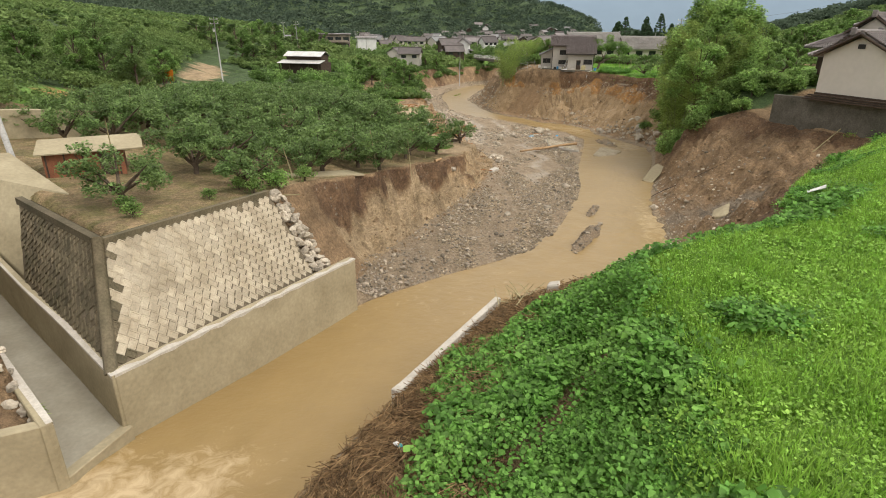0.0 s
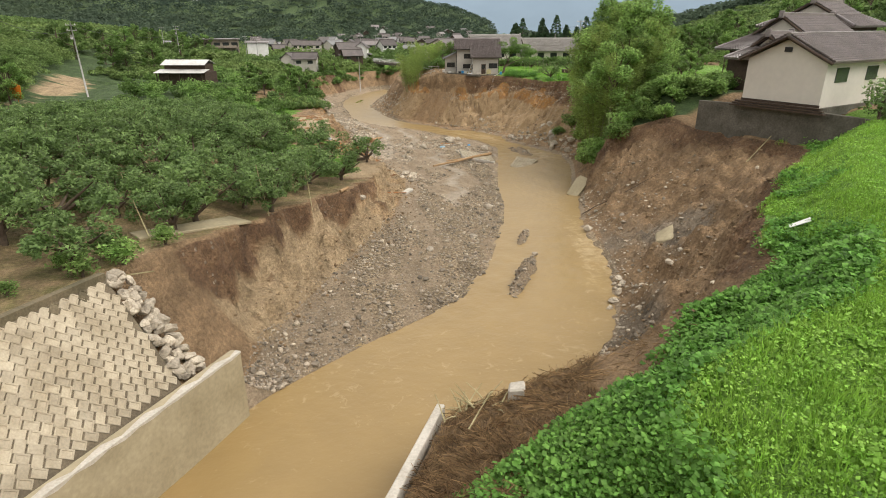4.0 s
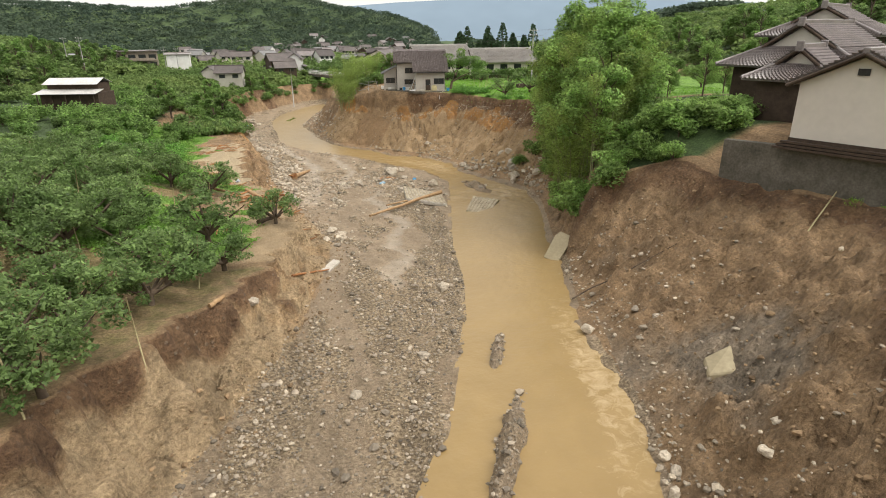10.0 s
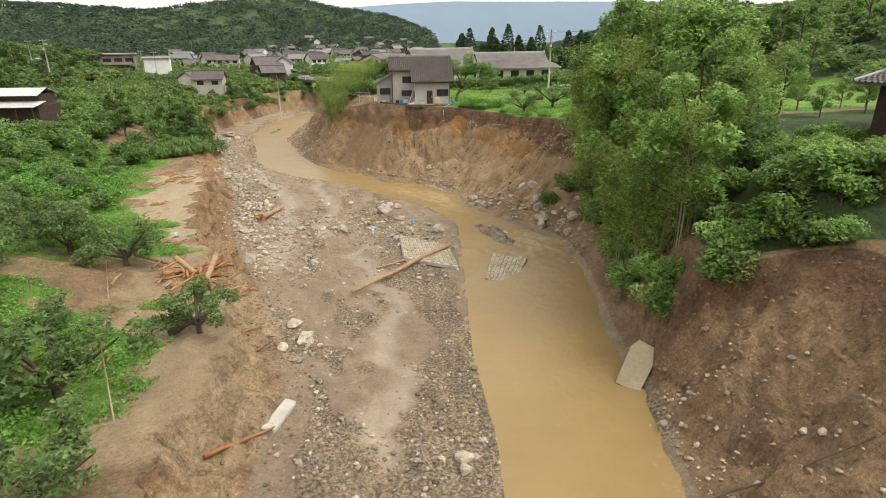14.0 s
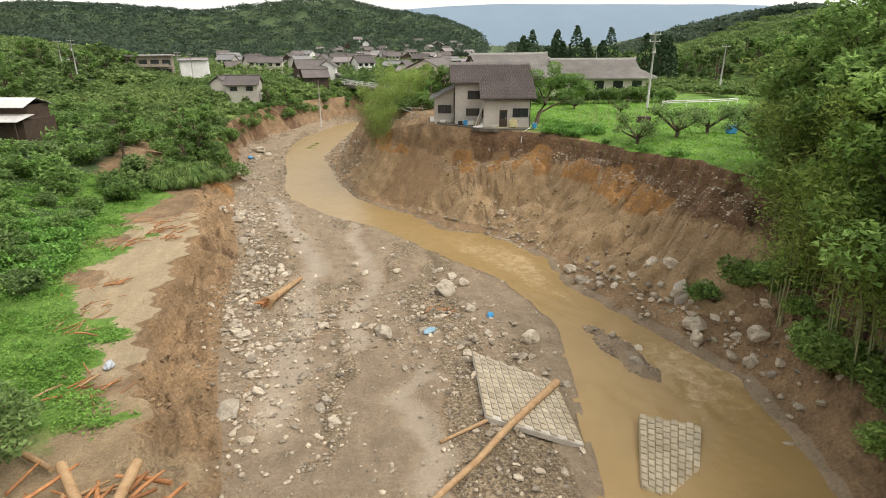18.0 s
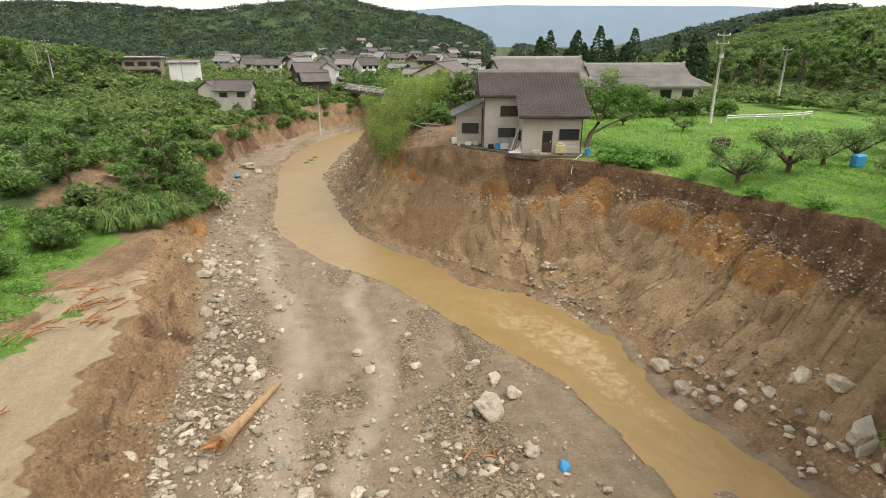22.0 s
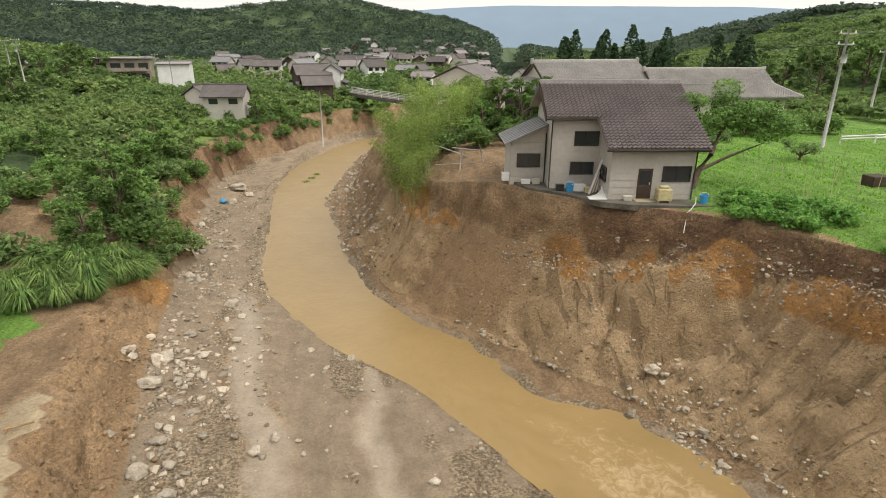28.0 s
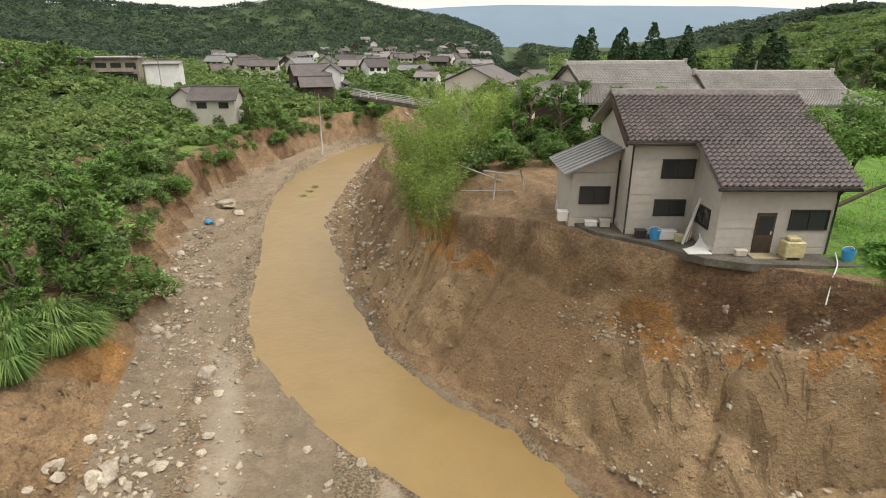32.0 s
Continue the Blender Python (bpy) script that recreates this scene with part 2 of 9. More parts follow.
def water_mat():
    """Opaque muddy water; foam streaks where the mesh marks rapids."""
    m = mat("muddy_water", (0.30, 0.205, 0.088), 0.34, (0.255, 0.17, 0.07), 9.0, 5, 0.0, spec=0.25, contrast=(0.2, 0.8), grain_range=(0.94, 1.06))
    nt = m.node_tree
    n, link = nt.nodes, nt.links.new
    bs = n["Principled BSDF"]
    base = bs.inputs["Base Color"].links[0].from_socket
    geo = n.new("ShaderNodeNewGeometry")
    at = n.new("ShaderNodeAttribute")
    at.attribute_name = "w_foam"
    lace = n.new("ShaderNodeTexNoise")
    lace.inputs["Scale"].default_value, lace.inputs["Detail"].default_value, lace.inputs["Roughness"].default_value, lace.inputs["Distortion"].default_value = 1.5, 9.0, 0.72, 0.7
    link(geo.outputs["Position"], lace.inputs["Vector"])
    mul = n.new("ShaderNodeMath")
    mul.operation = "MULTIPLY_ADD"
    link(at.outputs["Fac"], mul.inputs[0])
    mul.inputs[1].default_value = 0.24
    link(lace.outputs["Fac"], mul.inputs[2])
    amount = n.new("ShaderNodeMapRange")
    amount.inputs["From Min"].default_value, amount.inputs["From Max"].default_value, amount.inputs["To Max"].default_value = 0.645, 0.90, 0.72
    link(mul.outputs[0], amount.inputs["Value"])
    mix = n.new("ShaderNodeMix")
    mix.data_type = "RGBA"
    mix.inputs[7].default_value = (0.56, 0.43, 0.265, 1)
    link(amount.outputs["Result"], mix.inputs[0])
    link(base, mix.inputs[6])
    link(mix.outputs[2], bs.inputs["Base Color"])
    ripple = n.new("ShaderNodeTexNoise")
    ripple.inputs["Scale"].default_value, ripple.inputs["Detail"].default_value = 1.9, 7.0
    link(geo.outputs["Position"], ripple.inputs["Vector"])
    bump = n.new("ShaderNodeBump")
    bump.inputs["Strength"].default_value, bump.inputs["Distance"].default_value = 0.35, 0.12
    link(ripple.outputs["Fac"], bump.inputs["Height"])
    link(bump.outputs["Normal"], bs.inputs["Normal"])
    return m


M_WATER = water_mat()


def ground_mat():
    """Ground: brown soil, with weights for sand, gravel, grass, ochre clay and dark topsoil stored in the mesh."""
    m = bpy.data.materials.new("ground_soil")
    m.use_nodes = True
    nt = m.node_tree
    n, link = nt.nodes, nt.links.new
    bs = n["Principled BSDF"]
    geo = n.new("ShaderNodeNewGeometry")

    def noise_tex(scale, detail=6.0, rough=0.6):
        t = n.new("ShaderNodeTexNoise")
        t.inputs["Scale"].default_value, t.inputs["Detail"].default_value, t.inputs["Roughness"].default_value = scale, detail, rough
        link(geo.outputs["Position"], t.inputs["Vector"])
        return t.outputs["Fac"]

    def mixc(fac, a, b):
        x = n.new("ShaderNodeMix")
        x.data_type = "RGBA"
        for socket, v in ((x.inputs[0], fac), (x.inputs[6], a), (x.inputs[7], b)):
            if isinstance(v, tuple):
                socket.default_value = (*v, 1)
            elif isinstance(v, float):
                socket.default_value = v
            else:
                link(v, socket)
        return x.outputs[2]

    def rng(v, a, b, c=0.0, d=1.0):
        x = n.new("ShaderNodeMapRange")
        for k, val in zip(("From Min", "From Max", "To Min", "To Max"), (a, b, c, d)):
            x.inputs[k].default_value = val
        link(v, x.inputs["Value"])
        return x.outputs["Result"]

    def weight(name, noisy=0.5):
        a = n.new("ShaderNodeAttribute")
        a.attribute_name = name
        s = n.new("ShaderNodeMath")
        s.operation = "MULTIPLY_ADD"
        link(big, s.inputs[0])
        s.inputs[1].default_value = noisy
        link(a.outputs["Fac"], s.inputs[2])
        return rng(s.outputs[0], 0.5 + noisy * 0.5 - 0.12, 0.5 + noisy * 0.5 + 0.12)

    big, mid, fine, grit = noise_tex(0.35, 8.0, 0.65), noise_tex(0.9, 9.0, 0.72), noise_tex(6.0), noise_tex(26.0)
    soil = mixc(rng(mid, 0.38, 0.62), (0.30, 0.20, 0.112), (0.215, 0.14, 0.078))
    sand = mixc(rng(mid, 0.35, 0.65), (0.405, 0.298, 0.178), (0.31, 0.222, 0.13))
    mud = mixc(rng(mid, 0.36, 0.64), (0.35, 0.268, 0.182), (0.255, 0.193, 0.129))
    gravel = mixc(rng(fine, 0.40, 0.60), (0.185, 0.135, 0.085), (0.31, 0.24, 0.155))
    clay = mixc(rng(mid, 0.35, 0.65), (0.42, 0.215, 0.065), (0.27, 0.155, 0.075))
    dark = mixc(rng(mid, 0.35, 0.65), (0.11, 0.064, 0.037), (0.215, 0.132, 0.072))
    grass = mixc(rng(mid, 0.3, 0.7), (0.115, 0.225, 0.036), (0.175, 0.295, 0.052))
    field = mixc(rng(mid, 0.42, 0.62), (0.30, 0.212, 0.118), (0.18, 0.155, 0.062))
    # woodland floor: dark green paints in the shade seen between tree clumps
    wood = mixc(rng(mid, 0.3, 0.7), (0.045, 0.075, 0.028), (0.075, 0.11, 0.038))
    tan = mixc(rng(mid, 0.35, 0.65), (0.43, 0.302, 0.172), (0.33, 0.226, 0.125))
    loose = mixc(rng(mid, 0.3, 0.7), (0.335, 0.222, 0.122), (0.285, 0.186, 0.102))
    grey = mixc(rng(mid, 0.35, 0.65), (0.165, 0.13, 0.095), (0.26, 0.205, 0.145))
    silt = mixc(rng(mid, 0.3, 0.7), (0.46, 0.36, 0.228), (0.38, 0.292, 0.18))
    damp = mixc(rng(mid, 0.35, 0.65), (0.325, 0.262, 0.19), (0.265, 0.208, 0.145))
    col = soil
    for name, c, noisy in (("w_sand", sand, 0.5), ("w_gravel", gravel, 0.5), ("w_mud", mud, 0.5), ("w_wet", damp, 0.3), ("w_silt", silt, 0.3), ("w_tan", tan, 0.4), ("w_loose", loose, 0.3), ("w_clay", clay, 0.5), ("w_dark", dark, 0.4), ("w_grey", grey, 0.6), ("w_field", field, 0.4), ("w_grass", grass, 0.35), ("w_wood", wood, 0.3), ("w_lane", sand, 0.2)):
        col = mixc(weight(name, noisy), col, c)
    stretch = n.new("ShaderNodeMapping")
    stretch.inputs["Scale"].default_value = (0.35, 2.2, 0.45)
    link(geo.outputs["Position"], stretch.inputs["Vector"])
    rills = n.new("ShaderNodeTexNoise")
    rills.inputs["Scale"].default_value, rills.inputs["Detail"].default_value, rills.inputs["Roughness"].default_value, rills.inputs["Distortion"].default_value = 0.8, 7.0, 0.62, 0.9
    link(stretch.outputs["Vector"], rills.inputs["Vector"])
    face = n.new("ShaderNodeAttribute")
    face.attribute_name = "w_cut"
    crack = n.new("ShaderNodeMath")
    crack.operation = "MULTIPLY"
    slant = n.new("ShaderNodeMapping")
    slant.inputs["Rotation"].default_value = (0, 0, radians(-17))
    slant.inputs["Scale"].default_value = (2.4, 0.28, 0.5)
    link(geo.outputs["Position"], slant.inputs["Vector"])
    runnels = n.new("ShaderNodeTexNoise")
    runnels.inputs["Scale"].default_value, runnels.inputs["Detail"].default_value, runnels.inputs["Roughness"].default_value, runnels.inputs["Distortion"].default_value = 0.55, 6.0, 0.6, 0.8
    link(slant.outputs["Vector"], runnels.inputs["Vector"])
    turned_face = n.new("ShaderNodeAttribute")
    turned_face.attribute_name = "w_turned"
    pick = n.new("ShaderNodeMix")
    link(turned_face.outputs["Fac"], pick.inputs[0])
    link(rng(rills.outputs["Fac"], 0.34, 0.44, 1.0, 0.0), pick.inputs[2])
    link(rng(runnels.outputs["Fac"], 0.385, 0.425, 1.0, 0.0), pick.inputs[3])
    link(pick.outputs[0], crack.inputs[0])
    link(face.outputs["Fac"], crack.inputs[1])
    col = mixc(rng(crack.outputs[0], 0.0, 1.0, 0.0, 0.5), col, (0.12, 0.074, 0.04))
    v = n.new("ShaderNodeVectorMath")
    v.operation = "SCALE"
    link(col, v.inputs[0])
    drawn = n.new("ShaderNodeMapping")
    drawn.inputs["Scale"].default_value = (1.0, 0.22, 0.7)
    link(geo.outputs["Position"], drawn.inputs["Vector"])
    streak = n.new("ShaderNodeTexNoise")
    streak.inputs["Scale"].default_value, streak.inputs["Detail"].default_value, streak.inputs["Roughness"].default_value, streak.inputs["Distortion"].default_value = 0.8, 7.0, 0.62, 0.6
    link(drawn.outputs["Vector"], streak.inputs["Vector"])
    def times(p, q):
        x = n.new("ShaderNodeMath")
        x.operation = "MULTIPLY"
        link(p, x.inputs[0])
        link(q, x.inputs[1])
        return x.outputs[0]

    cells = n.new("ShaderNodeTexVoronoi")
    cells.inputs["Scale"].default_value = 3.4
    link(geo.outputs["Position"], cells.inputs["Vector"])
    shade = n.new("ShaderNodeSeparateColor")
    link(cells.outputs["Color"], shade.inputs["Color"])
    stone = times(rng(cells.outputs["Distance"], 0.24, 0.34, 1.0, 0.0), rng(shade.outputs["Red"], 0.70, 0.74))
    stony = n.new("ShaderNodeMath")
    stony.operation = "MAXIMUM"
    pebbly, cutaway = n.new("ShaderNodeAttribute"), n.new("ShaderNodeAttribute")
    pebbly.attribute_name, cutaway.attribute_name = "w_gravel", "w_dark"
    link(pebbly.outputs["Fac"], stony.inputs[0])
    link(times(cutaway.outputs["Fac"], rng(big, 0.38, 0.58)), stony.inputs[1])
    stone = times(stone, stony.outputs[0])
    col = mixc(rng(stone, 0.0, 1.0, 0.0, 0.75), col, mixc(rng(shade.outputs["Green"], 0.0, 1.0), (0.15, 0.12, 0.09), (0.40, 0.33, 0.245)))
    link(col, v.inputs[0])
    tone_all = times(times(rng(streak.outputs["Fac"], 0.34, 0.66, 0.72, 1.25), rng(grit, 0.32, 0.68, 0.72, 1.25)), rng(fine, 0.36, 0.64, 0.76, 1.22))
    calm = n.new("ShaderNodeAttribute")
    calm.attribute_name = "w_smooth"
    even = n.new("ShaderNodeMix")
    link(rng(calm.outputs["Fac"], 0.0, 1.0, 0.0, 0.6), even.inputs[0])
    link(tone_all, even.inputs[2])
    even.inputs[3].default_value = 1.0
    link(even.outputs[0], v.inputs["Scale"])
    link(v.outputs[0], bs.inputs["Base Color"])
    wet = n.new("ShaderNodeAttribute")
    wet.attribute_name = "w_wet"
    link(rng(wet.outputs["Fac"], 0.25, 0.9, 0.85, 0.5), bs.inputs["Roughness"])
    link(rng(wet.outputs["Fac"], 0.25, 0.9, 0.25, 0.32), bs.inputs["Specular IOR Level"])
    add = n.new("ShaderNodeMath")
    add.operation = "MULTIPLY_ADD"
    link(grit, add.inputs[0])
    add.inputs[1].default_value = 0.22
    deep = n.new("ShaderNodeMath")
    deep.operation = "MULTIPLY_ADD"
    link(crack.outputs[0], deep.inputs[0])
    deep.inputs[1].default_value = -0.6
    lump = n.new("ShaderNodeMath")
    lump.operation = "MULTIPLY_ADD"
    link(mid, lump.inputs[0])
    lump.inputs[1].default_value = 1.6
    proud = n.new("ShaderNodeMath")
    proud.operation = "MULTIPLY_ADD"
    link(stone, proud.inputs[0])
    proud.inputs[1].default_value = 0.5
    link(fine, proud.inputs[2])
    link(proud.outputs[0], lump.inputs[2])
    link(lump.outputs[0], deep.inputs[2])
    link(deep.outputs[0], add.inputs[2])
    b = n.new("ShaderNodeBump")
    link(rng(wet.outputs["Fac"], 0.2, 0.9, 1.0, 0.3), b.inputs["Strength"])
    b.inputs["Distance"].default_value = 0.22
    link(add.outputs[0], b.inputs["Height"])
    link(b.outputs["Normal"], bs.inputs["Normal"])
    return m


M_GROUND = ground_mat()


# ---- building helpers ----
def link_mesh(name, me, material, parent=None, label=""):
    ob = new(name, me)
    if material:
        me.materials.append(material)
    if parent:
        ob.parent = parent
    if label:
        ob["label"] = label
    return ob


def part(name, bm, material, parent=None, label=""):
    me = bpy.data.meshes.new(name)
    bm.to_mesh(me)
    bm.free()
    return link_mesh(name, me, material, parent, label)


def thing(name, m, label, category, group=""):
    ob = new(name)
    ob.empty_display_size = 0.2
    ob.matrix_basis = m
    return tagged(ob, label, category, group)


def soup(name, verts, faces, smooth=False):
    """A mesh from arrays: verts (n, 3), faces (k, 3 or 4)."""
    me = bpy.data.meshes.new(name)
    verts, faces = np.asarray(verts, np.float32), np.asarray(faces, np.int32)
    k, w = faces.shape
    me.vertices.add(len(verts))
    me.vertices.foreach_set("co", verts.ravel())
    me.loops.add(k * w)
    me.loops.foreach_set("vertex_index", faces.ravel())
    me.polygons.add(k)
    me.polygons.foreach_set("loop_start", np.arange(0, k * w, w, dtype=np.int32))
    me.polygons.foreach_set("loop_total", np.full(k, w, np.int32))
    me.polygons.foreach_set("use_smooth", np.full(k, smooth))
    me.update(calc_edges=True)
    return me


def box_bm(lo, hi, bevel=0.0, bm=None, m=None):
    own = bm or bmesh.new()
    r = bmesh.ops.create_cube(own, size=1.0)
    c = [(a + b) / 2 for a, b in zip(lo, hi)]
    s = [b - a for a, b in zip(lo, hi)]
    for v in r["verts"]:
        v.co = Vector((v.co.x * s[0] + c[0], v.co.y * s[1] + c[1], v.co.z * s[2] + c[2]))
    if bevel:
        edges = list({e for v in r["verts"] for e in v.link_edges})
        out = bmesh.ops.bevel(own, geom=edges, offset=bevel, segments=1, affect="EDGES")
        if m:
            bmesh.ops.transform(own, matrix=m, verts=out["verts"])
    elif m:
        bmesh.ops.transform(own, matrix=m, verts=r["verts"])
    return own


def tube_bm(points, radii, sides=8, bm=None, cap=True):
    """A round bar along points, with a radius at each."""
    bm = bm or bmesh.new()
    rings = []
    pts = [Vector(p) for p in points]
    for i, p in enumerate(pts):
        d = (pts[min(i + 1, len(pts) - 1)] - pts[max(i - 1, 0)]).normalized()
        a = d.cross(Vector((0, 0, 1)) if abs(d.z) < 0.9 else Vector((1, 0, 0))).normalized()
        b = d.cross(a)
        r = radii[i] if hasattr(radii, "__len__") else radii
        rings.append([bm.verts.new(p + r * (math.cos(k * math.tau / sides) * a + math.sin(k * math.tau / sides) * b)) for k in range(sides)])
    for r0, r1 in zip(rings, rings[1:]):
        for k in range(sides):
            f = bm.faces.new((r0[k], r0[(k + 1) % sides], r1[(k + 1) % sides], r1[k]))
            f.smooth = True
    if cap:
        bm.faces.new(rings[0])
        bm.faces.new(rings[-1][::-1])
    return bm


def prism_bm(outline, lo, hi, axis="z", bm=None):
    """An outline in two coordinates, extruded along an axis."""
    bm = bm or bmesh.new()
    put = {"z": lambda a, b, h: (a, b, h), "y": lambda a, b, h: (a, h, b), "x": lambda a, b, h: (h, a, b)}[axis]
    bot = [bm.verts.new(put(a, b, lo)) for a, b in outline]
    top = [bm.verts.new(put(a, b, hi)) for a, b in outline]
    n = len(outline)
    bm.faces.new(bot[::-1])
    bm.faces.new(top)
    for i in range(n):
        bm.faces.new((bot[i], bot[(i + 1) % n], top[(i + 1) % n], top[i]))
    bmesh.ops.recalc_face_normals(bm, faces=bm.faces)
    return bm


def leaves(centres, size, rng, up=0.5, aspect=0.55):
    """Folded four-cornered leaves at centres: verts (4n, 3), faces (2n, 3)."""
    n = len(centres)
    d = rng.normal(size=(n, 3))
    d[:, 2] *= 0.6
    d /= np.linalg.norm(d, axis=1, keepdims=True)
    nor = rng.normal(size=(n, 3)) + np.array((0, 0, up * 3))
    side = np.cross(d, nor)
    side /= np.linalg.norm(side, axis=1, keepdims=True) + 1e-9
    nor = np.cross(side, d)
    s = (size * rng.uniform(0.6, 1.35, n))[:, None]
    a = centres - d * s * 0.5
    b = centres + side * s * aspect * 0.5 - nor * s * 0.06
    c = centres + d * s * 0.5 - nor * s * 0.10
    e = centres - side * s * aspect * 0.5 - nor * s * 0.06
    v = np.stack((a, b, c, e), 1).reshape(-1, 3)
    i = np.arange(n)[:, None] * 4
    f = np.concatenate((i + np.array((0, 1, 2)), i + np.array((0, 2, 3))), 0)
    return v, f


def leaf_tips(centres, size, rng, up=0.5, aspect=0.8):
    """Three-cornered leaves at centres, for crowns seen from farther off."""
    n = len(centres)
    d = rng.normal(size=(n, 3))
    d[:, 2] *= 0.6
    d /= np.linalg.norm(d, axis=1, keepdims=True)
    nor = rng.normal(size=(n, 3)) + np.array((0, 0, up * 3))
    side = np.cross(d, nor)
    side /= np.linalg.norm(side, axis=1, keepdims=True) + 1e-9
    s = (size * rng.uniform(0.6, 1.35, n))[:, None]
    v = np.stack((centres - d * s * 0.4 - side * s * aspect * 0.5, centres - d * s * 0.4 + side * s * aspect * 0.5, centres + d * s * 0.6), 1).reshape(-1, 3)
    return v, np.arange(n * 3).reshape(-1, 3)


def cat(parts):
    """Join several (verts, faces)."""
    vs, fs, k = [], [], 0
    for v, f in parts:
        vs.append(v)
        fs.append(f + k)
        k += len(v)
    return np.concatenate(vs), np.concatenate(fs)


def smooth(a, b, x):
    t = np.clip((np.asarray(x, float) - a) / (b - a), 0, 1)
    return t * t * (3 - 2 * t)


def lattice(x, y, seed):
    """Smooth value noise in -1..1 on arrays."""
    x, y = np.asarray(x, float), np.asarray(y, float)
    xi, yi = np.floor(x).astype(np.int64), np.floor(y).astype(np.int64)
    u, w = x - xi, y - yi
    u, w = u * u * (3 - 2 * u), w * w * (3 - 2 * w)

    def h(a, b):
        k = (a * 374761393 + b * 668265263 + seed * 974711) & 0x7FFFFFFF
        k = ((k ^ (k >> 13)) * 1274126177) & 0x7FFFFFFF
        return ((k ^ (k >> 16)) & 0xFFFF) / 32767.5 - 1

    return (h(xi, yi) * (1 - u) + h(xi + 1, yi) * u) * (1 - w) + (h(xi, yi + 1) * (1 - u) + h(xi + 1, yi + 1) * u) * w


def rough(x, y, scale, seed, octaves=4):
    total, amp = 0.0, 1.0
    for k in range(octaves):
        total = total + amp * lattice(np.asarray(x) / scale * 2 ** k + 17.3 * k, np.asarray(y) / scale * 2 ** k - 9.1 * k, seed + k)
        amp *= 0.5
    return total


def flow(x, y, seed=65):
    """Streaks of mud and gravel drawn out along the valley."""
    return 1.15 * rough(x - 0.12 * y, y * 0.22, 3.1, seed) + 0.4 * rough(x, y * 0.6, 1.3, seed + 3)


# ---- the lie of the land: lines along the valley, as x (or z) over y ----
def line(*pairs):
    ys, vs = [p[0] for p in pairs], [p[1] for p in pairs]
    return lambda y: np.interp(y, ys, vs)


def softened(f, w=1.2):
    return lambda y: sum(k * f(np.asarray(y) + w * o) for o, k in ((-1, 0.2), (-0.5, 0.2), (0, 0.2), (0.5, 0.2), (1, 0.2)))


water_z = softened(line((-200, 14), (0, 5.9), (12, 4.8), (16.6, 4.3), (22, 3.6), (29.5, 3.05), (40, 2.6), (58, 1.7), (78, 0.8), (95, 0.1), (115, -1.0), (130, -1.6), (185, -3.6), (230, -5), (280, -7), (400, -11), (1000, -30), (5000, -40)), 2.5)
water_l = softened(line((-200, -90), (-20, -23), (5, -17.5), (11.5, -15), (12.9, -13.2), (14.0, -11.0), (16.45, -10.8), (28.5, -4.5), (29.7, -3.6), (32.5, -0.5), (35.4, 3.3), (38, 7), (43, 10), (48.5, 12.2), (53, 14.1), (60, 16.2), (68, 17.8), (78, 20.7), (86, 23), (94.4, 25.3), (99, 25), (104, 24.2), (110, 21.5), (115, 19.3), (122, 16.0), (127, 12.4), (131, 9.8), (139, 6), (146, 4.6), (158, 4.3), (177, 3.2), (190, 3.6), (204, 6), (227, 13.8), (238, 21), (262, 44), (400, 110), (5000, 1500)), 0.8)
water_r = softened(line((-200, -80), (-20, -16), (10, -3.5), (13.4, -2.0), (15.2, -1.0), (18.5, 0.45), (23.3, 2.85), (27, 8.5), (31.7, 13.6), (36.5, 15.9), (41, 18), (44, 18.9), (51, 20.2), (58.5, 23.4), (62, 24.9), (67, 26.2), (78.5, 30.8), (86, 32.5), (90, 31.5), (95, 30.3), (101, 28.9), (108, 29.8), (113, 28.3), (117.3, 26.7), (120, 22.5), (128, 20), (131, 17.5), (138, 14.3), (150, 12.2), (162, 11.5), (172, 10.4), (197, 14.5), (213, 18), (234, 27), (262, 52), (400, 120), (5000, 1520)), 0.8)
foot_l = softened(line((-200, -96), (-20, -24), (5, -18), (11.5, -15.5), (12.9, -13.7), (14.0, -11.5), (16.45, -11.05), (28.5, -4.8), (30.2, -4.2), (34, -3.4), (40, -1), (46, 1.5), (52, 4.2), (61, 6.5), (69, 8), (79, 6.4), (90, 4.2), (100, 3), (113, 2.5), (125, 0.5), (140, -1.2), (160, -4), (185, -6), (200, -3), (215, 3), (240, 15), (262, 38), (400, 104), (5000, 1490)), 0.8)
foot_l_z = line((-200, 12), (0, 8), (16.5, 6.75), (28.3, 5.6), (29.2, 3.65), (34, 3.6), (46, 3.3), (61, 2.6), (79, 1.6), (100, 0.7), (113, 0.35), (125, 0.3), (134, -0.1), (145, -1.0), (160, -1.8), (200, -3.4), (240, -4.5), (400, -10), (1000, -29), (5000, -39))
crest_l = softened(line((-200, -98), (-20, -26), (5, -20), (11.5, -17.5), (14, -14.5), (16.6, -13.0), (20.1, -12.3), (26, -9.9), (29, -8.5), (32.5, -7.2), (37, -5.4), (39.5, -4.9), (45, -2.6), (50, -0.2), (55, 2.3), (62, 3.7), (68, 4.8), (78, 3), (86, 1.7), (92, 0.2), (100, -0.6), (112, -0.6), (118, -1.6), (123, -3.0), (130, -4.6), (136.5, -4.2), (142, -4.2), (150, -6), (165, -8.5), (180, -8.3), (205, -5.5), (215, -1), (240, 10), (262, 33), (400, 100), (5000, 1480)), 0.8)
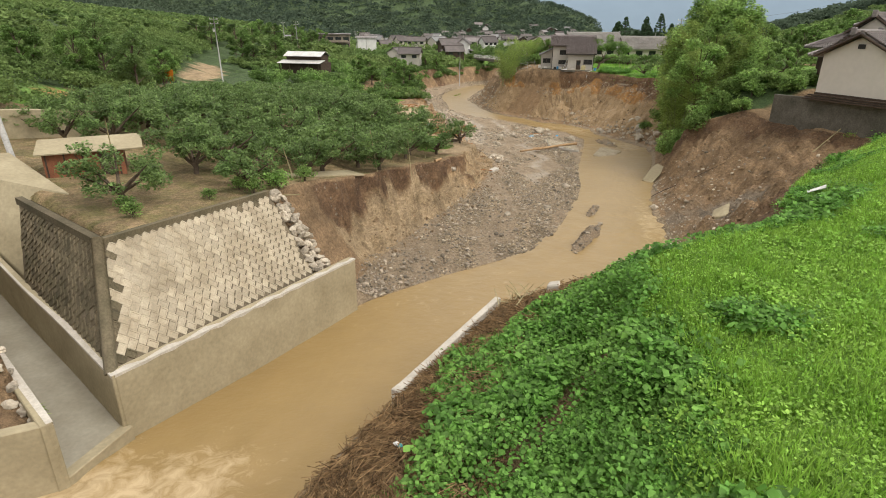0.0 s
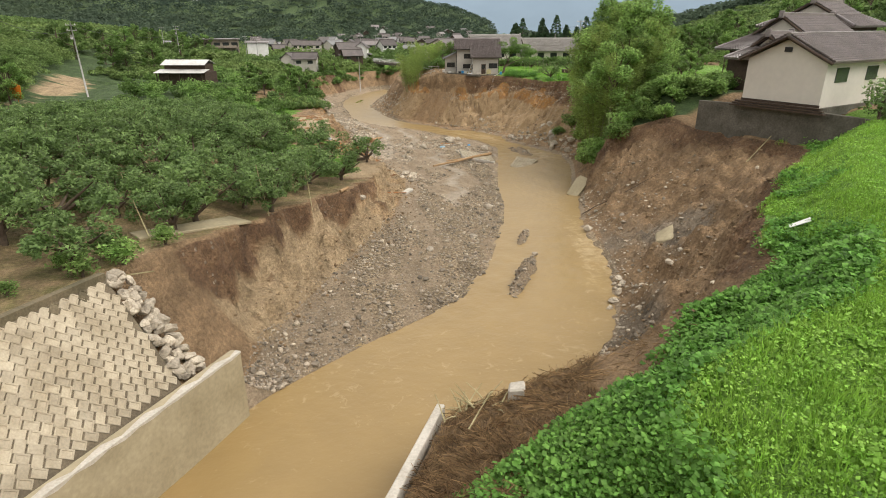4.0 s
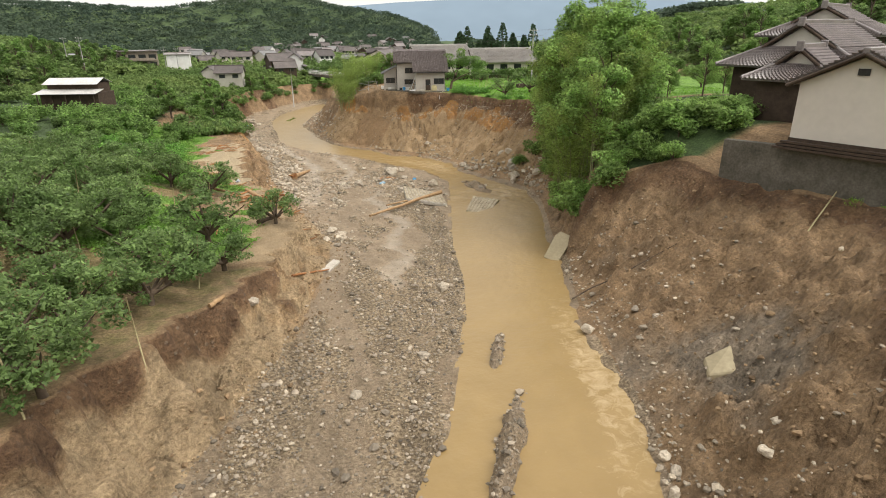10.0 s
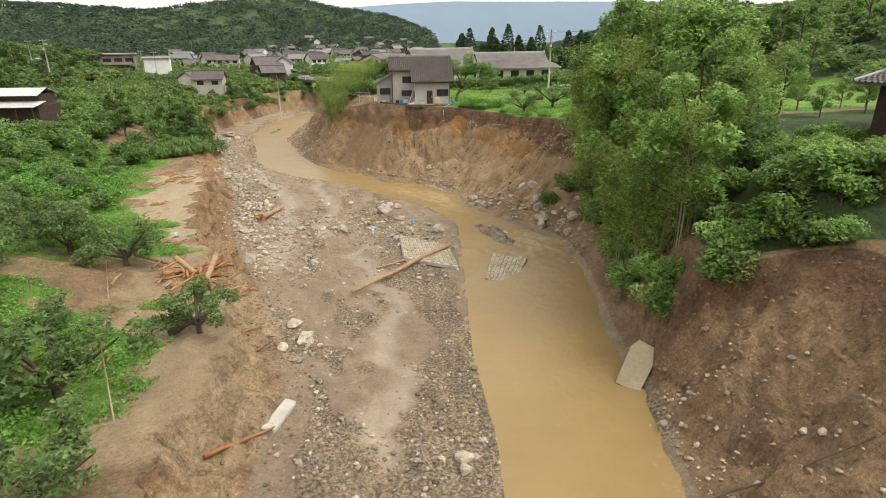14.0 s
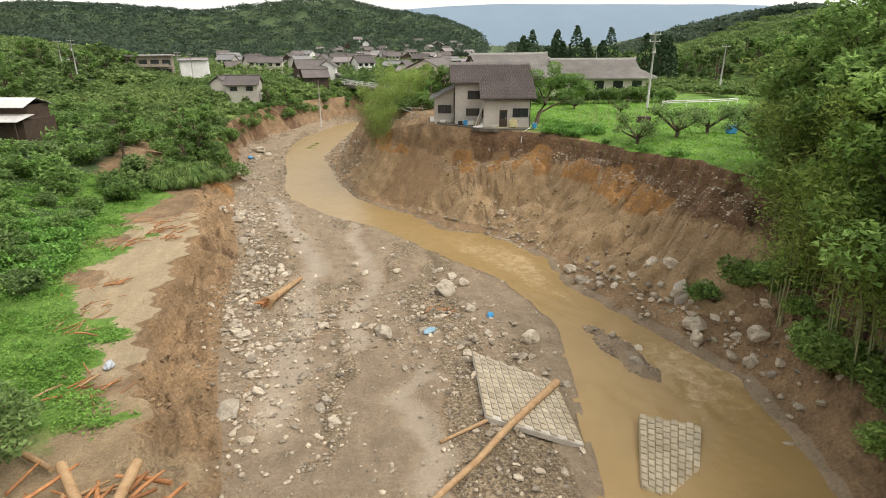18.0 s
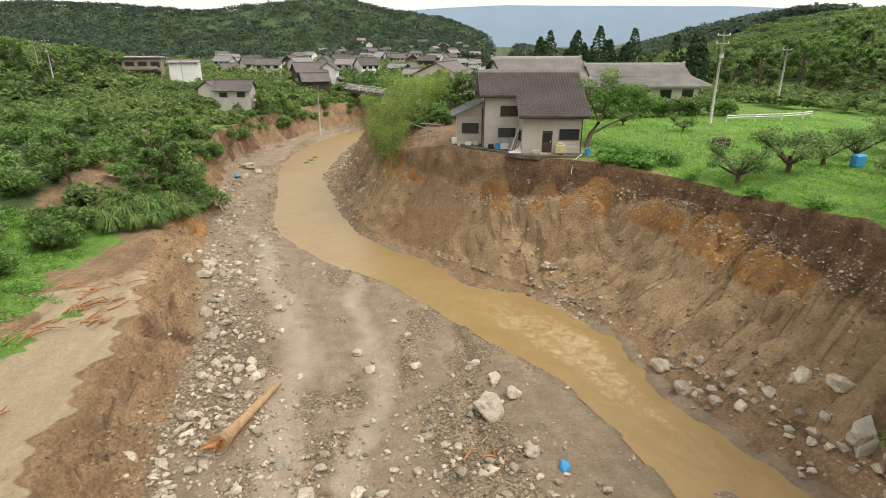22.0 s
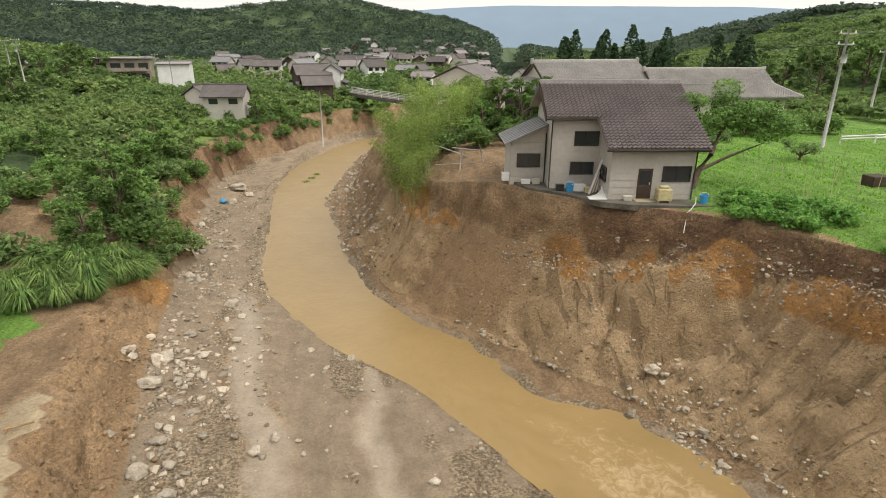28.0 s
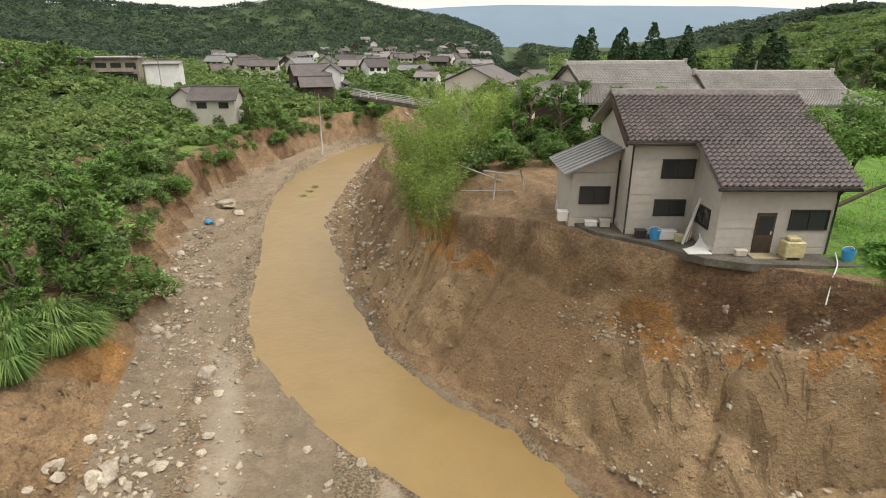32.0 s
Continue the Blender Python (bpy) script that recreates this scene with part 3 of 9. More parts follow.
crest_l_z = softened(line((-200, 16), (0, 8.2), (12, 7.0), (15.5, 7.4), (20, 10.4), (32.5, 9.4), (39.5, 8.0), (45, 7.3), (50, 6.5), (55, 5.9), (62, 5.1), (68, 4.4), (78, 3.7), (86, 3.4), (92, 3.2), (112, 2.75), (117, 2.65), (123, 2.15), (131, 2.2), (139, 2.7), (165, 3), (205, 2.5), (240, 1.5), (400, -6), (1000, -26), (5000, -36)), 1.5)
foot_r = softened(line((-200, -79), (-20, -15.4), (10, -3.0), (13.4, -1.5), (15.2, -0.5), (18.5, 0.95), (23.3, 3.35), (27, 9.2), (31.7, 14.5), (36.5, 16.9), (44, 19.8), (58.5, 24.2), (67, 27.4), (78.5, 31.8), (86, 34), (90, 34.2), (95, 33), (101, 31.6), (108, 31), (113, 29.6), (117.3, 27.8), (121, 25.2), (128, 21), (138, 15.4), (150, 13.8), (162, 13.6), (172, 13.5), (197, 17.5), (213, 21), (234, 30), (262, 56), (400, 124), (5000, 1525)), 0.8)
foot_r_z = line((-200, 14), (0, 9.8), (10, 8.1), (15.2, 7.4), (18.5, 6.8), (22.8, 6.35), (24.2, 3.6), (36.5, 3.1), (58.5, 2.3), (78.5, 1.4), (90, 1.5), (101, 0.6), (113, -0.5), (128, -1.1), (150, -1.6), (190, -3.0), (240, -4.4), (400, -10), (1000, -29), (5000, -39))
crest_r = softened(line((-200, -70), (-20, -6), (0, -0.5), (10, 1.2), (15.5, 2.4), (17.3, 3.6), (18.2, 5.8), (19.7, 9), (20.8, 10.4), (22.5, 12.4), (23.6, 15), (25, 16.8), (28.5, 18.4), (34.5, 24.3), (38.6, 28.5), (43.5, 34.9), (46, 35.0), (54, 32.2), (57.7, 31.8), (60, 29.8), (62.3, 27.8), (66, 30), (72, 34.5), (80, 37.5), (90, 39.2), (100, 38.9), (110, 38.4), (115, 37.6), (118.5, 35.6), (120.6, 33.9), (122.3, 32), (123.9, 29.7), (125.4, 27.7), (127.5, 25.8), (131, 23.5), (135, 21.7), (140, 19.8), (147, 18.4), (155, 18), (170, 18.2), (190, 20.5), (205, 25), (225, 35), (240, 43), (262, 62), (400, 130), (5000, 1530)), 0.5)
crest_r_z = softened(line((-200, 16), (0, 9.0), (17, 8.8), (20, 9.4), (28, 9.7), (43, 9.7), (54, 9.6), (57.7, 10.2), (62.3, 7.8), (66, 7.2), (80, 8), (90, 9.2), (100, 9.6), (110, 8.6), (118, 8.5), (122, 8.75), (132, 8.7), (138, 7.4), (147, 5.6), (155, 4.6), (190, 3.6), (240, 3), (400, -5), (1000, -26), (5000, -36)), 0.8)
plain_l = softened(line((-200, 17), (20, 11.0), (50, 9.6), (80, 7.2), (100, 5.4), (125, 5.2), (160, 5.6), (200, 5.4), (300, 4.0), (500, 0.5), (700, -4), (1000, -14), (3000, -36), (5000, -38)), 8)
plain_r = softened(line((-200, 18), (0, 11.2), (35, 11.3), (45, 12.2), (60, 12.2), (75, 11), (95, 10), (120, 9.0), (150, 8.6), (200, 6.2), (300, 3.6), (500, 0), (700, -4), (1000, -14), (3000, -36), (5000, -38)), 5)
valley_l = softened(line((-200, 30), (0, 28), (40, 37), (70, 43), (120, 53), (200, 50), (262, 31), (290, 36), (400, 60), (600, 95), (900, 130), (5000, 900)), 16)
valley_r = softened(line((-200, 90), (0, 78), (100, 92), (200, 118), (400, 190), (700, 330), (1000, 480), (5000, 2500)), 20)


def ragged(f, amp, windows):
    """A cut edge that wanders in and out by amp between the ys given."""
    return lambda y: f(y) + amp * (0.42 * np.sin(1.13 * np.asarray(y)) + 0.30 * np.sin(2.37 * np.asarray(y) + 1.0) + 0.22 * np.sin(4.9 * np.asarray(y) + 2.0)) * sum(smooth(a, a + 4, y) * (1 - smooth(b - 4, b, y)) for a, b in windows)


crest_l = ragged(ragged(crest_l, 0.85, ((33, 240),)), 1.3, ((142, 215),))
crest_r = ragged(crest_r, 0.6, ((26, 56), (92, 116), (130, 200)))
foot_r = ragged(foot_r, 0.5, ((90, 140),))
foot_l = ragged(foot_l, 1.5, ((140, 215),))


def hills(x, y):
    hl = (44 - 19 * smooth(90, 260, y)) * (1 - np.exp(-0.34 * np.maximum(0, -x - valley_l(y)) / 40)) * (1 + 0.22 * lattice(x / 90, y / 90, 5))
    hr = 45 * (1 - np.exp(-0.34 * np.maximum(0, x - valley_r(y)) / 45)) * (1 + 0.3 * lattice(x / 80, y / 80, 9))
    ridge = np.interp(x, (-800, -420, -212, -81, 46, 130, 200, 271, 378, 480), (40, 50, 60, 75, 87, 70, 58, 26, 6, 0))
    return hl + hr + ridge * (1 + 0.05 * rough(x, y, 120, 15, 3)) * np.exp(-((y - 1050) / 270) ** 2)


def left_ground(x, y):
    d = crest_l(y) - x
    flat = 2 + 7 * smooth(84, 96, y) * (1 - smooth(126, 140, y))
    z = crest_l_z(y) + (plain_l(y) - crest_l_z(y)) * smooth(flat * 0.6, flat + 16, d)
    z = z + 0.12 * rough(x, y, 3.0, 3) * smooth(0.3, 2, d) + hills(x, y)
    return z


def right_ground(x, y):
    d = x - crest_r(y)
    near = smooth(0, 5, d)
    z = crest_r_z(y) + (plain_r(y) - crest_r_z(y)) * near
    return z + 0.14 * rough(x, y, 3.5, 6) * smooth(0.2, 2, d) + hills(x, y)


def ground_z(x, y):
    """Height of the ground at one place or many."""
    x, y = np.broadcast_arrays(np.asarray(x, float), np.asarray(y, float))
    cl, bl, wl, wr, br, cr = (f(y) for f in (crest_l, foot_l, water_l, water_r, foot_r, crest_r))
    w = water_z(y)
    t = np.clip((cl - x) / np.minimum(cl - bl, -0.01), 0, 1)
    steep = smooth(30, 36, y) * (1 - smooth(140, 200, y)) * (1 - 0.95 * smooth(113, 120, y) * (1 - smooth(136, 141, y)))
    prof = t + steep * 0.9 * (smooth(0, 0.32, t) * 0.62 + t * 0.38 - t)
    zl = crest_l_z(y) + (foot_l_z(y) - crest_l_z(y)) * prof
    zl = zl - 0.4 * (1 - smooth(30, 33, y)) * smooth(0, 0.1, t) * smooth(0, 0.1, 1 - t)
    zl = zl + (1.1 * np.abs(rough(x * 0.7, y, 2.4, 21)) + 0.55 * np.abs(rough(x, y, 0.85, 24)) - 0.6) * steep * smooth(0, 0.15, t) * np.minimum(1, (crest_l_z(y) - foot_l_z(y)) / 3.5) * smooth(0, 0.3, 1 - t)
    zl = zl + 0.15 * steep * rough(x, y, 2.2, 22) * np.sin(np.pi * t) * np.minimum(1, (crest_l_z(y) - foot_l_z(y)) / 4)
    zl = zl + (0.8 * rough(x, y, 1.1, 26) + 0.45 * np.abs(rough(x, y, 0.45, 28))) * smooth(78, 88, y) * (1 - smooth(190, 215, y)) * np.sin(np.pi * t)
    bed_n = rough(x, y, 3.0, 29, 3)
    zl = zl + 0.26 * steep * (1 - smooth(66, 76, y)) * np.sin(zl * 5.6 + 2.6 * bed_n) * smooth(0, 0.15, t) * smooth(0, 0.2, 1 - t)
    t2 = np.clip((x - bl) / np.maximum(wl - bl, 0.01), 0, 1)
    bar = foot_l_z(y) + (w + 0.02 - foot_l_z(y)) * t2 ** 0.8
    bar = bar + (0.17 * rough(x, y * 0.45, 2.6, 31) + 0.16 * np.abs(rough(x, y * 0.6, 0.9, 35)) - 0.08 - 0.22 * np.exp(-((x - 12 + 4 * np.sin(y / 9)) / 0.5) ** 2) * smooth(72, 84, y)) * np.minimum(1, 2.2 * np.sin(np.pi * t2)) * smooth(30.5, 33, y)
    bar = bar - 0.14 * wetness(x, y) * np.minimum(1, 3 * np.sin(np.pi * t2))
    bar = bar + (0.06 * rough(x, y, 2.2, 37) + 0.03 * rough(x, y, 0.7, 39) - 0.01) * smooth(0.45, 0.85, t2) * smooth(31.5, 34, y) * (1 - smooth(200, 230, y))
    mid = (x - wl) / np.maximum(wr - wl, 0.1)
    bed = w - 0.10 - 0.5 * np.minimum(1, 5 * np.sin(np.pi * np.clip(mid, 0, 1)))
    bed = bed + 1.15 * np.maximum(0, islands(x, y))
    t3 = np.clip((x - wr) / np.maximum(br - wr, 0.01), 0, 1)
    low = w + 0.02 + (foot_r_z(y) - w) * t3 + (0.16 * rough(x, y, 1.1, 38) - 0.05) * smooth(27, 31, y) * (1 - smooth(200, 230, y))
    t4 = np.clip((x - br) / np.maximum(cr - br, 0.01), 0, 1)
    cliff = smooth(86, 96, y) * (1 - smooth(150, 190, y))
    up = 1 - t4
    under = smooth(121, 124, y) * (1 - smooth(126, 129, y))
    fan = smooth(126, 129, y) * (1 - smooth(133, 138, y))
    slump = np.interp(up, (0, 0.06, 0.30, 0.53, 0.88, 1), (0, 0.20, 0.33, 0.66, 0.90, 1))
    cut_face = np.interp(up, (0, 0.05, 0.30, 0.60, 1), (0, 0.36, 0.50, 0.76, 1))
    cone = np.interp(up, (0, 0.04, 1), (0, 0.36, 1))
    prof_r = up + cliff * (1 - under - fan) * (slump - up) + under * (cut_face - up) + fan * (cone - up)
    zr = crest_r_z(y) + (foot_r_z(y) - crest_r_z(y)) * prof_r
    # gullies run down the face, square to its edge
    turned = smooth(113, 119, y) * (1 - smooth(136, 142, y))
    along = -y + 0.9 * turned * (x - 30)
    wide, thin = rough(along, 7 * up, 4.2, 45, 3), rough(along * (1 - turned) + turned * (x + 0.35 * y) + 0.3 * rough(x, y, 1.2, 46, 2), 2.2 * up + 0.12 * turned * y, 1.7, 47, 2)
    carved = 0.55 * wide - 0.9 * np.exp(-(wide / 0.22) ** 2) - 0.6 * np.exp(-(thin / 0.26) ** 2) + 0.45
    lumps = 0.45 * rough(x, y, 2.6, 41) + 0.55 * np.abs(rough(x, y, 0.8, 43)) + 0.75 * np.abs(rough(x, y, 1.5, 47)) - 0.5
    body = lumps * (1 - 0.8 * cliff) + carved * cliff * (1 - 0.75 * fan)
    zr = zr + body * np.minimum(1, 2.2 * np.sin(np.pi * t4)) * smooth(22, 30, y) * (1 - smooth(200, 260, y))
    zr = zr - 2.0 * cliff * np.exp(-((y - 119.9 + (x - 29) * 0.5) / 0.9) ** 2) * np.sin(np.pi * t4) * smooth(28, 30, x)
    out = np.where(x <= cl, left_ground(x, y), np.where(x <= bl, zl, np.where(x <= wl, bar, np.where(x < wr, bed, np.where(x <= br, low, np.where(x <= cr, zr, right_ground(x, y)))))))
    # the side channel
    s = 0.68 * x + 0.73 * y
    cut = smooth(2.35, 2.65, s) * (1 - smooth(4.5, 6.9, s)) * smooth(-25.5, -24.0, x) * (x < wl - 0.02)
    return out + cut * (np.minimum(out, 4.2 - 0.06 * (x + 11)) - out)


runnel = softened(line((90.7, 7.7), (94.5, 8.0), (101.8, 8.4), (108.7, 9.1), (124.4, 6.0), (150, 2.5)), 2.0)


def wetness(x, y):
    """Shallow runnels that wander over the mud of the bar."""
    w = 0.6 * rough(x * 0.3, y, 3.5, 58, 3)
    a = np.exp(-((x - runnel(y) - w) / 1.15) ** 2) * smooth(82, 88, y) * (1 - smooth(136, 144, y))
    b = np.exp(-((x - runnel(y) - 4.2 - 0.12 * (y - 100) + 1.4 * w) / 0.75) ** 2) * smooth(90, 94, y) * (1 - smooth(122, 130, y))
    c = np.exp(-((x - 0.45 * foot_l(y) - 0.55 * water_l(y) - 2.2 * w) / 0.9) ** 2) * smooth(56, 62, y) * (1 - smooth(88, 94, y))
    return np.maximum(np.maximum(a, b), c)


def islands(x, y):
    """Gravel bars that rise from the river."""
    a = 1.4 * np.exp(-((x - 12.2 - (y - 41.5) * 0.55) / 0.85) ** 2 - ((y - 41.5) / 4.4) ** 2)
    b = 1.2 * np.exp(-((x - 14.7 - (y - 49.4) * 0.48) / 0.6) ** 2 - ((y - 49.4) / 2.6) ** 2)
    c = 1.2 * np.exp(-((x - 27.6 + (y - 90) * 0.1) / 1.5) ** 2 - ((y - 90.0) / 5.0) ** 2)
    return a + b + c - 0.25 + 0.3 * lattice(x / 0.6, y / 0.6, 77) * (a + b + c)


# ---- ground: one sheet from behind the camera to the horizon ----
def build_ground():
    ys = np.concatenate((-np.geomspace(400, 6, 18), np.arange(-4, 24, 0.34), np.arange(24, 140, 0.24), np.arange(140, 150, 0.34), np.arange(150, 262, 0.8), np.geomspace(263, 4900, 70)))
    u = np.linspace(0, 1, 64)
    far = (30 * u + 18 * u ** 2 + 4300 * u ** 7)[1:]
    cols = []
    for y in ys:
        cl, bl, wl, wr, br, cr = (float(f(y)) for f in (crest_l, foot_l, water_l, water_r, foot_r, crest_r))
        cols.append(np.concatenate((cl - far[::-1], np.linspace(cl, bl, 20, endpoint=False), np.linspace(bl, wl, 34, endpoint=False), np.linspace(wl, wr, 26, endpoint=False),
                                    np.linspace(wr, br, 5, endpoint=False), np.linspace(br, cr, 46), cr + far)))
    x = np.array(cols)
    y = np.repeat(ys[:, None], x.shape[1], 1)
    z = ground_z(x, y)
    r, c = x.shape
    i = (np.arange(r - 1)[:, None] * c + np.arange(c - 1)).ravel()
    me = soup("ground", np.stack((x, y, z), -1).reshape(-1, 3), np.stack((i, i + 1, i + c + 1, i + c), 1), True)
    cl, bl, wl, wr, br, cr = (f(y) for f in (crest_l, foot_l, water_l, water_r, foot_r, crest_r))
    left, right = cl - x, x - cr
    near_sand = smooth(84, 92, y) * (1 - smooth(132, 140, y))
    gravel = (x > bl - 0.3) * (x < wr + 0.6) * 1.0
    n1 = rough(x, y, 6.0, 61)
    n2 = rough(x, y, 2.0, 63)
    n3 = rough(x, y, 0.8, 64)
    bluff = (x > br) * (right < 0.05) * smooth(86, 94, y) * (1 - smooth(146, 156, y))
    fan = smooth(126, 129, y) * (1 - smooth(133, 138, y))
    seam = 6.6 - 0.9 * smooth(121, 125, y) - 0.6 * (1 - smooth(96, 112, y)) + 0.55 * n1 + 0.4 * n2
    weights = {
        "w_sand": np.maximum(near_sand * (1 - smooth(115, 122, y + 3 * n1)) * smooth(-0.15, 0.3, left) * (1 - smooth(5, 8, left + 2.5 * n1)), smooth(54, 62, y) * (1 - smooth(84, 90, y)) * smooth(-5, -1, left) * (1 - smooth(3, 7, left))),
        "w_silt": near_sand * (1 - smooth(116, 124, y + 3 * n1)) * smooth(-0.1, 0.3, left) * (1 - smooth(5, 8, left + 2.5 * n1)),
        "w_tan": bluff * smooth(0.2, -0.5, z - seam),
        "w_loose": (x > br - 0.6) * (right < -0.25) * fan + 0.85 * (left < 0) * (x < bl) * smooth(80, 86, y) * (1 - smooth(134, 142, y)),
        "w_lane": np.exp(-((x + 36.5 + 0.19 * (y - 53)) / 2.4) ** 4) * smooth(34, 42, y) * (1 - smooth(150, 165, y)),
        "w_mud": gravel * (0.55 + 0.45 * smooth(44, 66, y)) * smooth(-0.32, 0.12, flow(x, y)) * 0.98,
        "w_gravel": gravel * (1 - (0.4 + 0.6 * smooth(44, 66, y)) * smooth(-0.32, 0.12, flow(x, y))),
        "w_clay": bluff * (1 - fan) * smooth(98, 104, y) * 1.35 * np.exp(-((z - seam + 0.75) / (1.0 + 0.4 * n1)) ** 2) * smooth(-0.55, 0.0, 0.8 * n1 + 0.7 * n2 + 0.4 * n3 + 0.35 * smooth(112, 118, y)) + (left < 0) * (x < bl) * smooth(42, 52, y) * (1 - smooth(66, 74, y)) * 0.4 + 1.3 * np.exp(-((x + 48) / 5.5) ** 2 - ((y - 80) / 8) ** 2)
        + (left < 0.3) * (x < bl) * np.exp(-((y - 136) / 4) ** 2) * 0.7,
        "w_dark": bluff * smooth(-0.1, 0.45, z - seam) * (1 - smooth(124.5, 127.5, y)) + (right < 0) * (x > br) * smooth(23, 27, y) * (1 - smooth(62, 70, y)) * (0.30 + 0.4 * smooth(-3.0, -0.8, right)),
        "w_grey": (x > br - 0.5) * (right < -0.5) * smooth(24, 28, y) * (1 - smooth(50, 66, y)) * np.clip(smooth(8.0, 4.5, z) * 0.6 + 0.35 * n1, 0, 1),
        "w_field": (left > 0.2) * smooth(16, 22, y) * (1 - smooth(76, 88, y)) * (1 - smooth(30, 36, left)),
        "w_grass": (right > -0.15) * (y < 46) * 1.0 + (right > 0.1 + 1.2 * smooth(115, 118, y) * (1 - smooth(138, 142, y))) * ((x > 29.5) | (y < 126)) * smooth(90, 96, y) * (1 - smooth(150, 190, y)) * (1 - smooth(60, 90, right)) + (left > 5 + 3 * n1 - 3.4 * np.exp(-((y - 91) / 8) ** 2) - 1.0 * smooth(115, 120, y) - 1.5 * n2) * smooth(74, 92, y) * (1 - smooth(128, 140, y)) * (1 - smooth(16, 24, left)) + smooth(150, 210, y) * np.maximum(left > 0, right > 0) * 0.7,
        "w_wood": np.clip(hills(x, y) / 3.0, 0, 1) * (1 - np.clip(1.4 * np.exp(-((x + 48) / 5.5) ** 2 - ((y - 80) / 8) ** 2), 0, 1)) + (right > 0.5) * smooth(54, 60, y) * (1 - smooth(88, 94, y)) + smooth(9, 14, left) * smooth(104, 124, y) + smooth(420, 560, y),
    }
    face_l = (x > cl) * (x < bl) * smooth(31, 34, y) * (1 - smooth(70, 80, y))
    drop = crest_l_z(y) - z
    weights["w_sand"] = weights["w_sand"] + face_l * smooth(1.0, 2.2, drop + 1.3 * n1 + 1.1 * n2) * 0.9
    weights["w_dark"] = np.maximum(weights["w_dark"] * (x > br), face_l * (1 - smooth(54, 60, y)) * (1 - smooth(0.7, 1.9, drop + 1.3 * n1 + 1.1 * n2)))
    weights["w_wet"] = wetness(x, y) * (x > bl + 0.3) * (x < wl - 0.2)
    weights["w_mud"] = np.maximum(weights["w_mud"], weights["w_wet"])
    weights["w_gravel"] = weights["w_gravel"] * (1 - weights["w_wet"])
    weights["w_turned"] = bluff * smooth(112, 118, y) * (1 - smooth(128, 131, y))
    weights["w_smooth"] = np.maximum(np.maximum(weights["w_mud"], np.maximum(0.85 * weights["w_loose"] * (x > br - 0.6), 0.7 * weights["w_tan"])), (left > -0.1) * weights["w_sand"])
    weights["w_cut"] = face_l * 0.8 + (x > br) * (right < -0.3) * smooth(26, 32, y) * (1 - smooth(190, 220, y)) * (0.4 + 0.5 * smooth(90, 100, y)) * (1 - 0.7 * fan)
    weights["w_field"] = weights["w_field"] * np.clip(1 - smooth(54, 60, y) * (1 - smooth(6, 9, left + 2 * n1)), 0, 1)
    weights["w_grass"] = weights["w_grass"] + 0.85 * smooth(56, 62, y) * (1 - smooth(82, 88, y)) * smooth(-0.2, 0.25, n1) * smooth(2, 4, left)
    weights["w_dark"] = weights["w_dark"] + (x > cl) * (x < bl + 0.4) * smooth(84, 90, y) * (1 - smooth(132, 140, y)) * (0.02 + 0.45 * n2 + 0.25 * n1)
    weights["w_grass"] = weights["w_grass"] * (1 - np.clip(1.6 * np.exp(-((x - 2.85 - (y - 11) * 1.05) / 0.42) ** 2) * smooth(7.8, 8.8, y) * smooth(13.0, 12.0, y), 0, 1))
    weights["w_dark"] = weights["w_dark"] + (x > cl - 0.4) * (x < bl) * smooth(138, 144, y) * (1 - smooth(225, 240, y)) * (0.25 + 0.8 * n1 + 0.4 * n2)
    for name, w in weights.items():
        me.attributes.new(name, "FLOAT", "POINT").data.foreach_set("value", np.clip(w, 0, 1).astype(np.float32).ravel())
    return tagged(link_mesh("ground", me, M_GROUND), "eroded valley floor of brown soil, gravel, sand and grass", "ground", kind="structure")


def build_water():
    ys = np.concatenate((np.arange(-60, 0, 2.0), np.arange(0, 262, 0.25)))
    k = 48
    t = np.linspace(-0.035, 1.06, k)
    y = np.repeat(ys[:, None], k, 1)
    wl, wr = water_l(y), water_r(y)
    x = wl + (wr - wl) * t
    rapid = np.exp(-((y - 108) / 12) ** 2) + np.exp(-((y - 85) / 4) ** 2) + 0.4 * np.exp(-((y - 40) / 8) ** 2) + 1.4 * np.exp(-((y - 12) / 4.5) ** 2) + 0.12
    z = water_z(y) + 0.075 * rapid * rough(x, y * 0.7, 0.9, 51, 3) + 0.02 * rough(x, y * 0.5, 2.5, 57, 2)
    i = (np.arange(len(ys) - 1)[:, None] * k + np.arange(k - 1)).ravel()
    me = soup("river_water", np.stack((x, y, z), -1).reshape(-1, 3), np.stack((i, i + 1, i + k + 1, i + k), 1), True)
    lace = 1.5 * np.exp(-((y - 13.2) / 2.6) ** 2) * smooth(0.8, 0.35, t) + np.exp(-((y - 108) / 10) ** 2) * smooth(0.15, 0.4, t) * smooth(0.95, 0.75, t) + np.exp(-((y - 87) / 5) ** 2) * smooth(0.45, 0.7, t) + np.exp(-((y - 46) / 9) ** 2) * smooth(0.72, 0.86, t) + 0.35 * np.exp(-((y - 30) / 6) ** 2)
    me.attributes.new("w_foam", "FLOAT", "POINT").data.foreach_set("value", np.clip(lace, 0, 1.3).astype(np.float32).ravel())
    return tagged(link_mesh("water", me, M_WATER), "opaque yellow-brown muddy flood water in the stream", "water", kind="structure")


build_ground()
build_water()


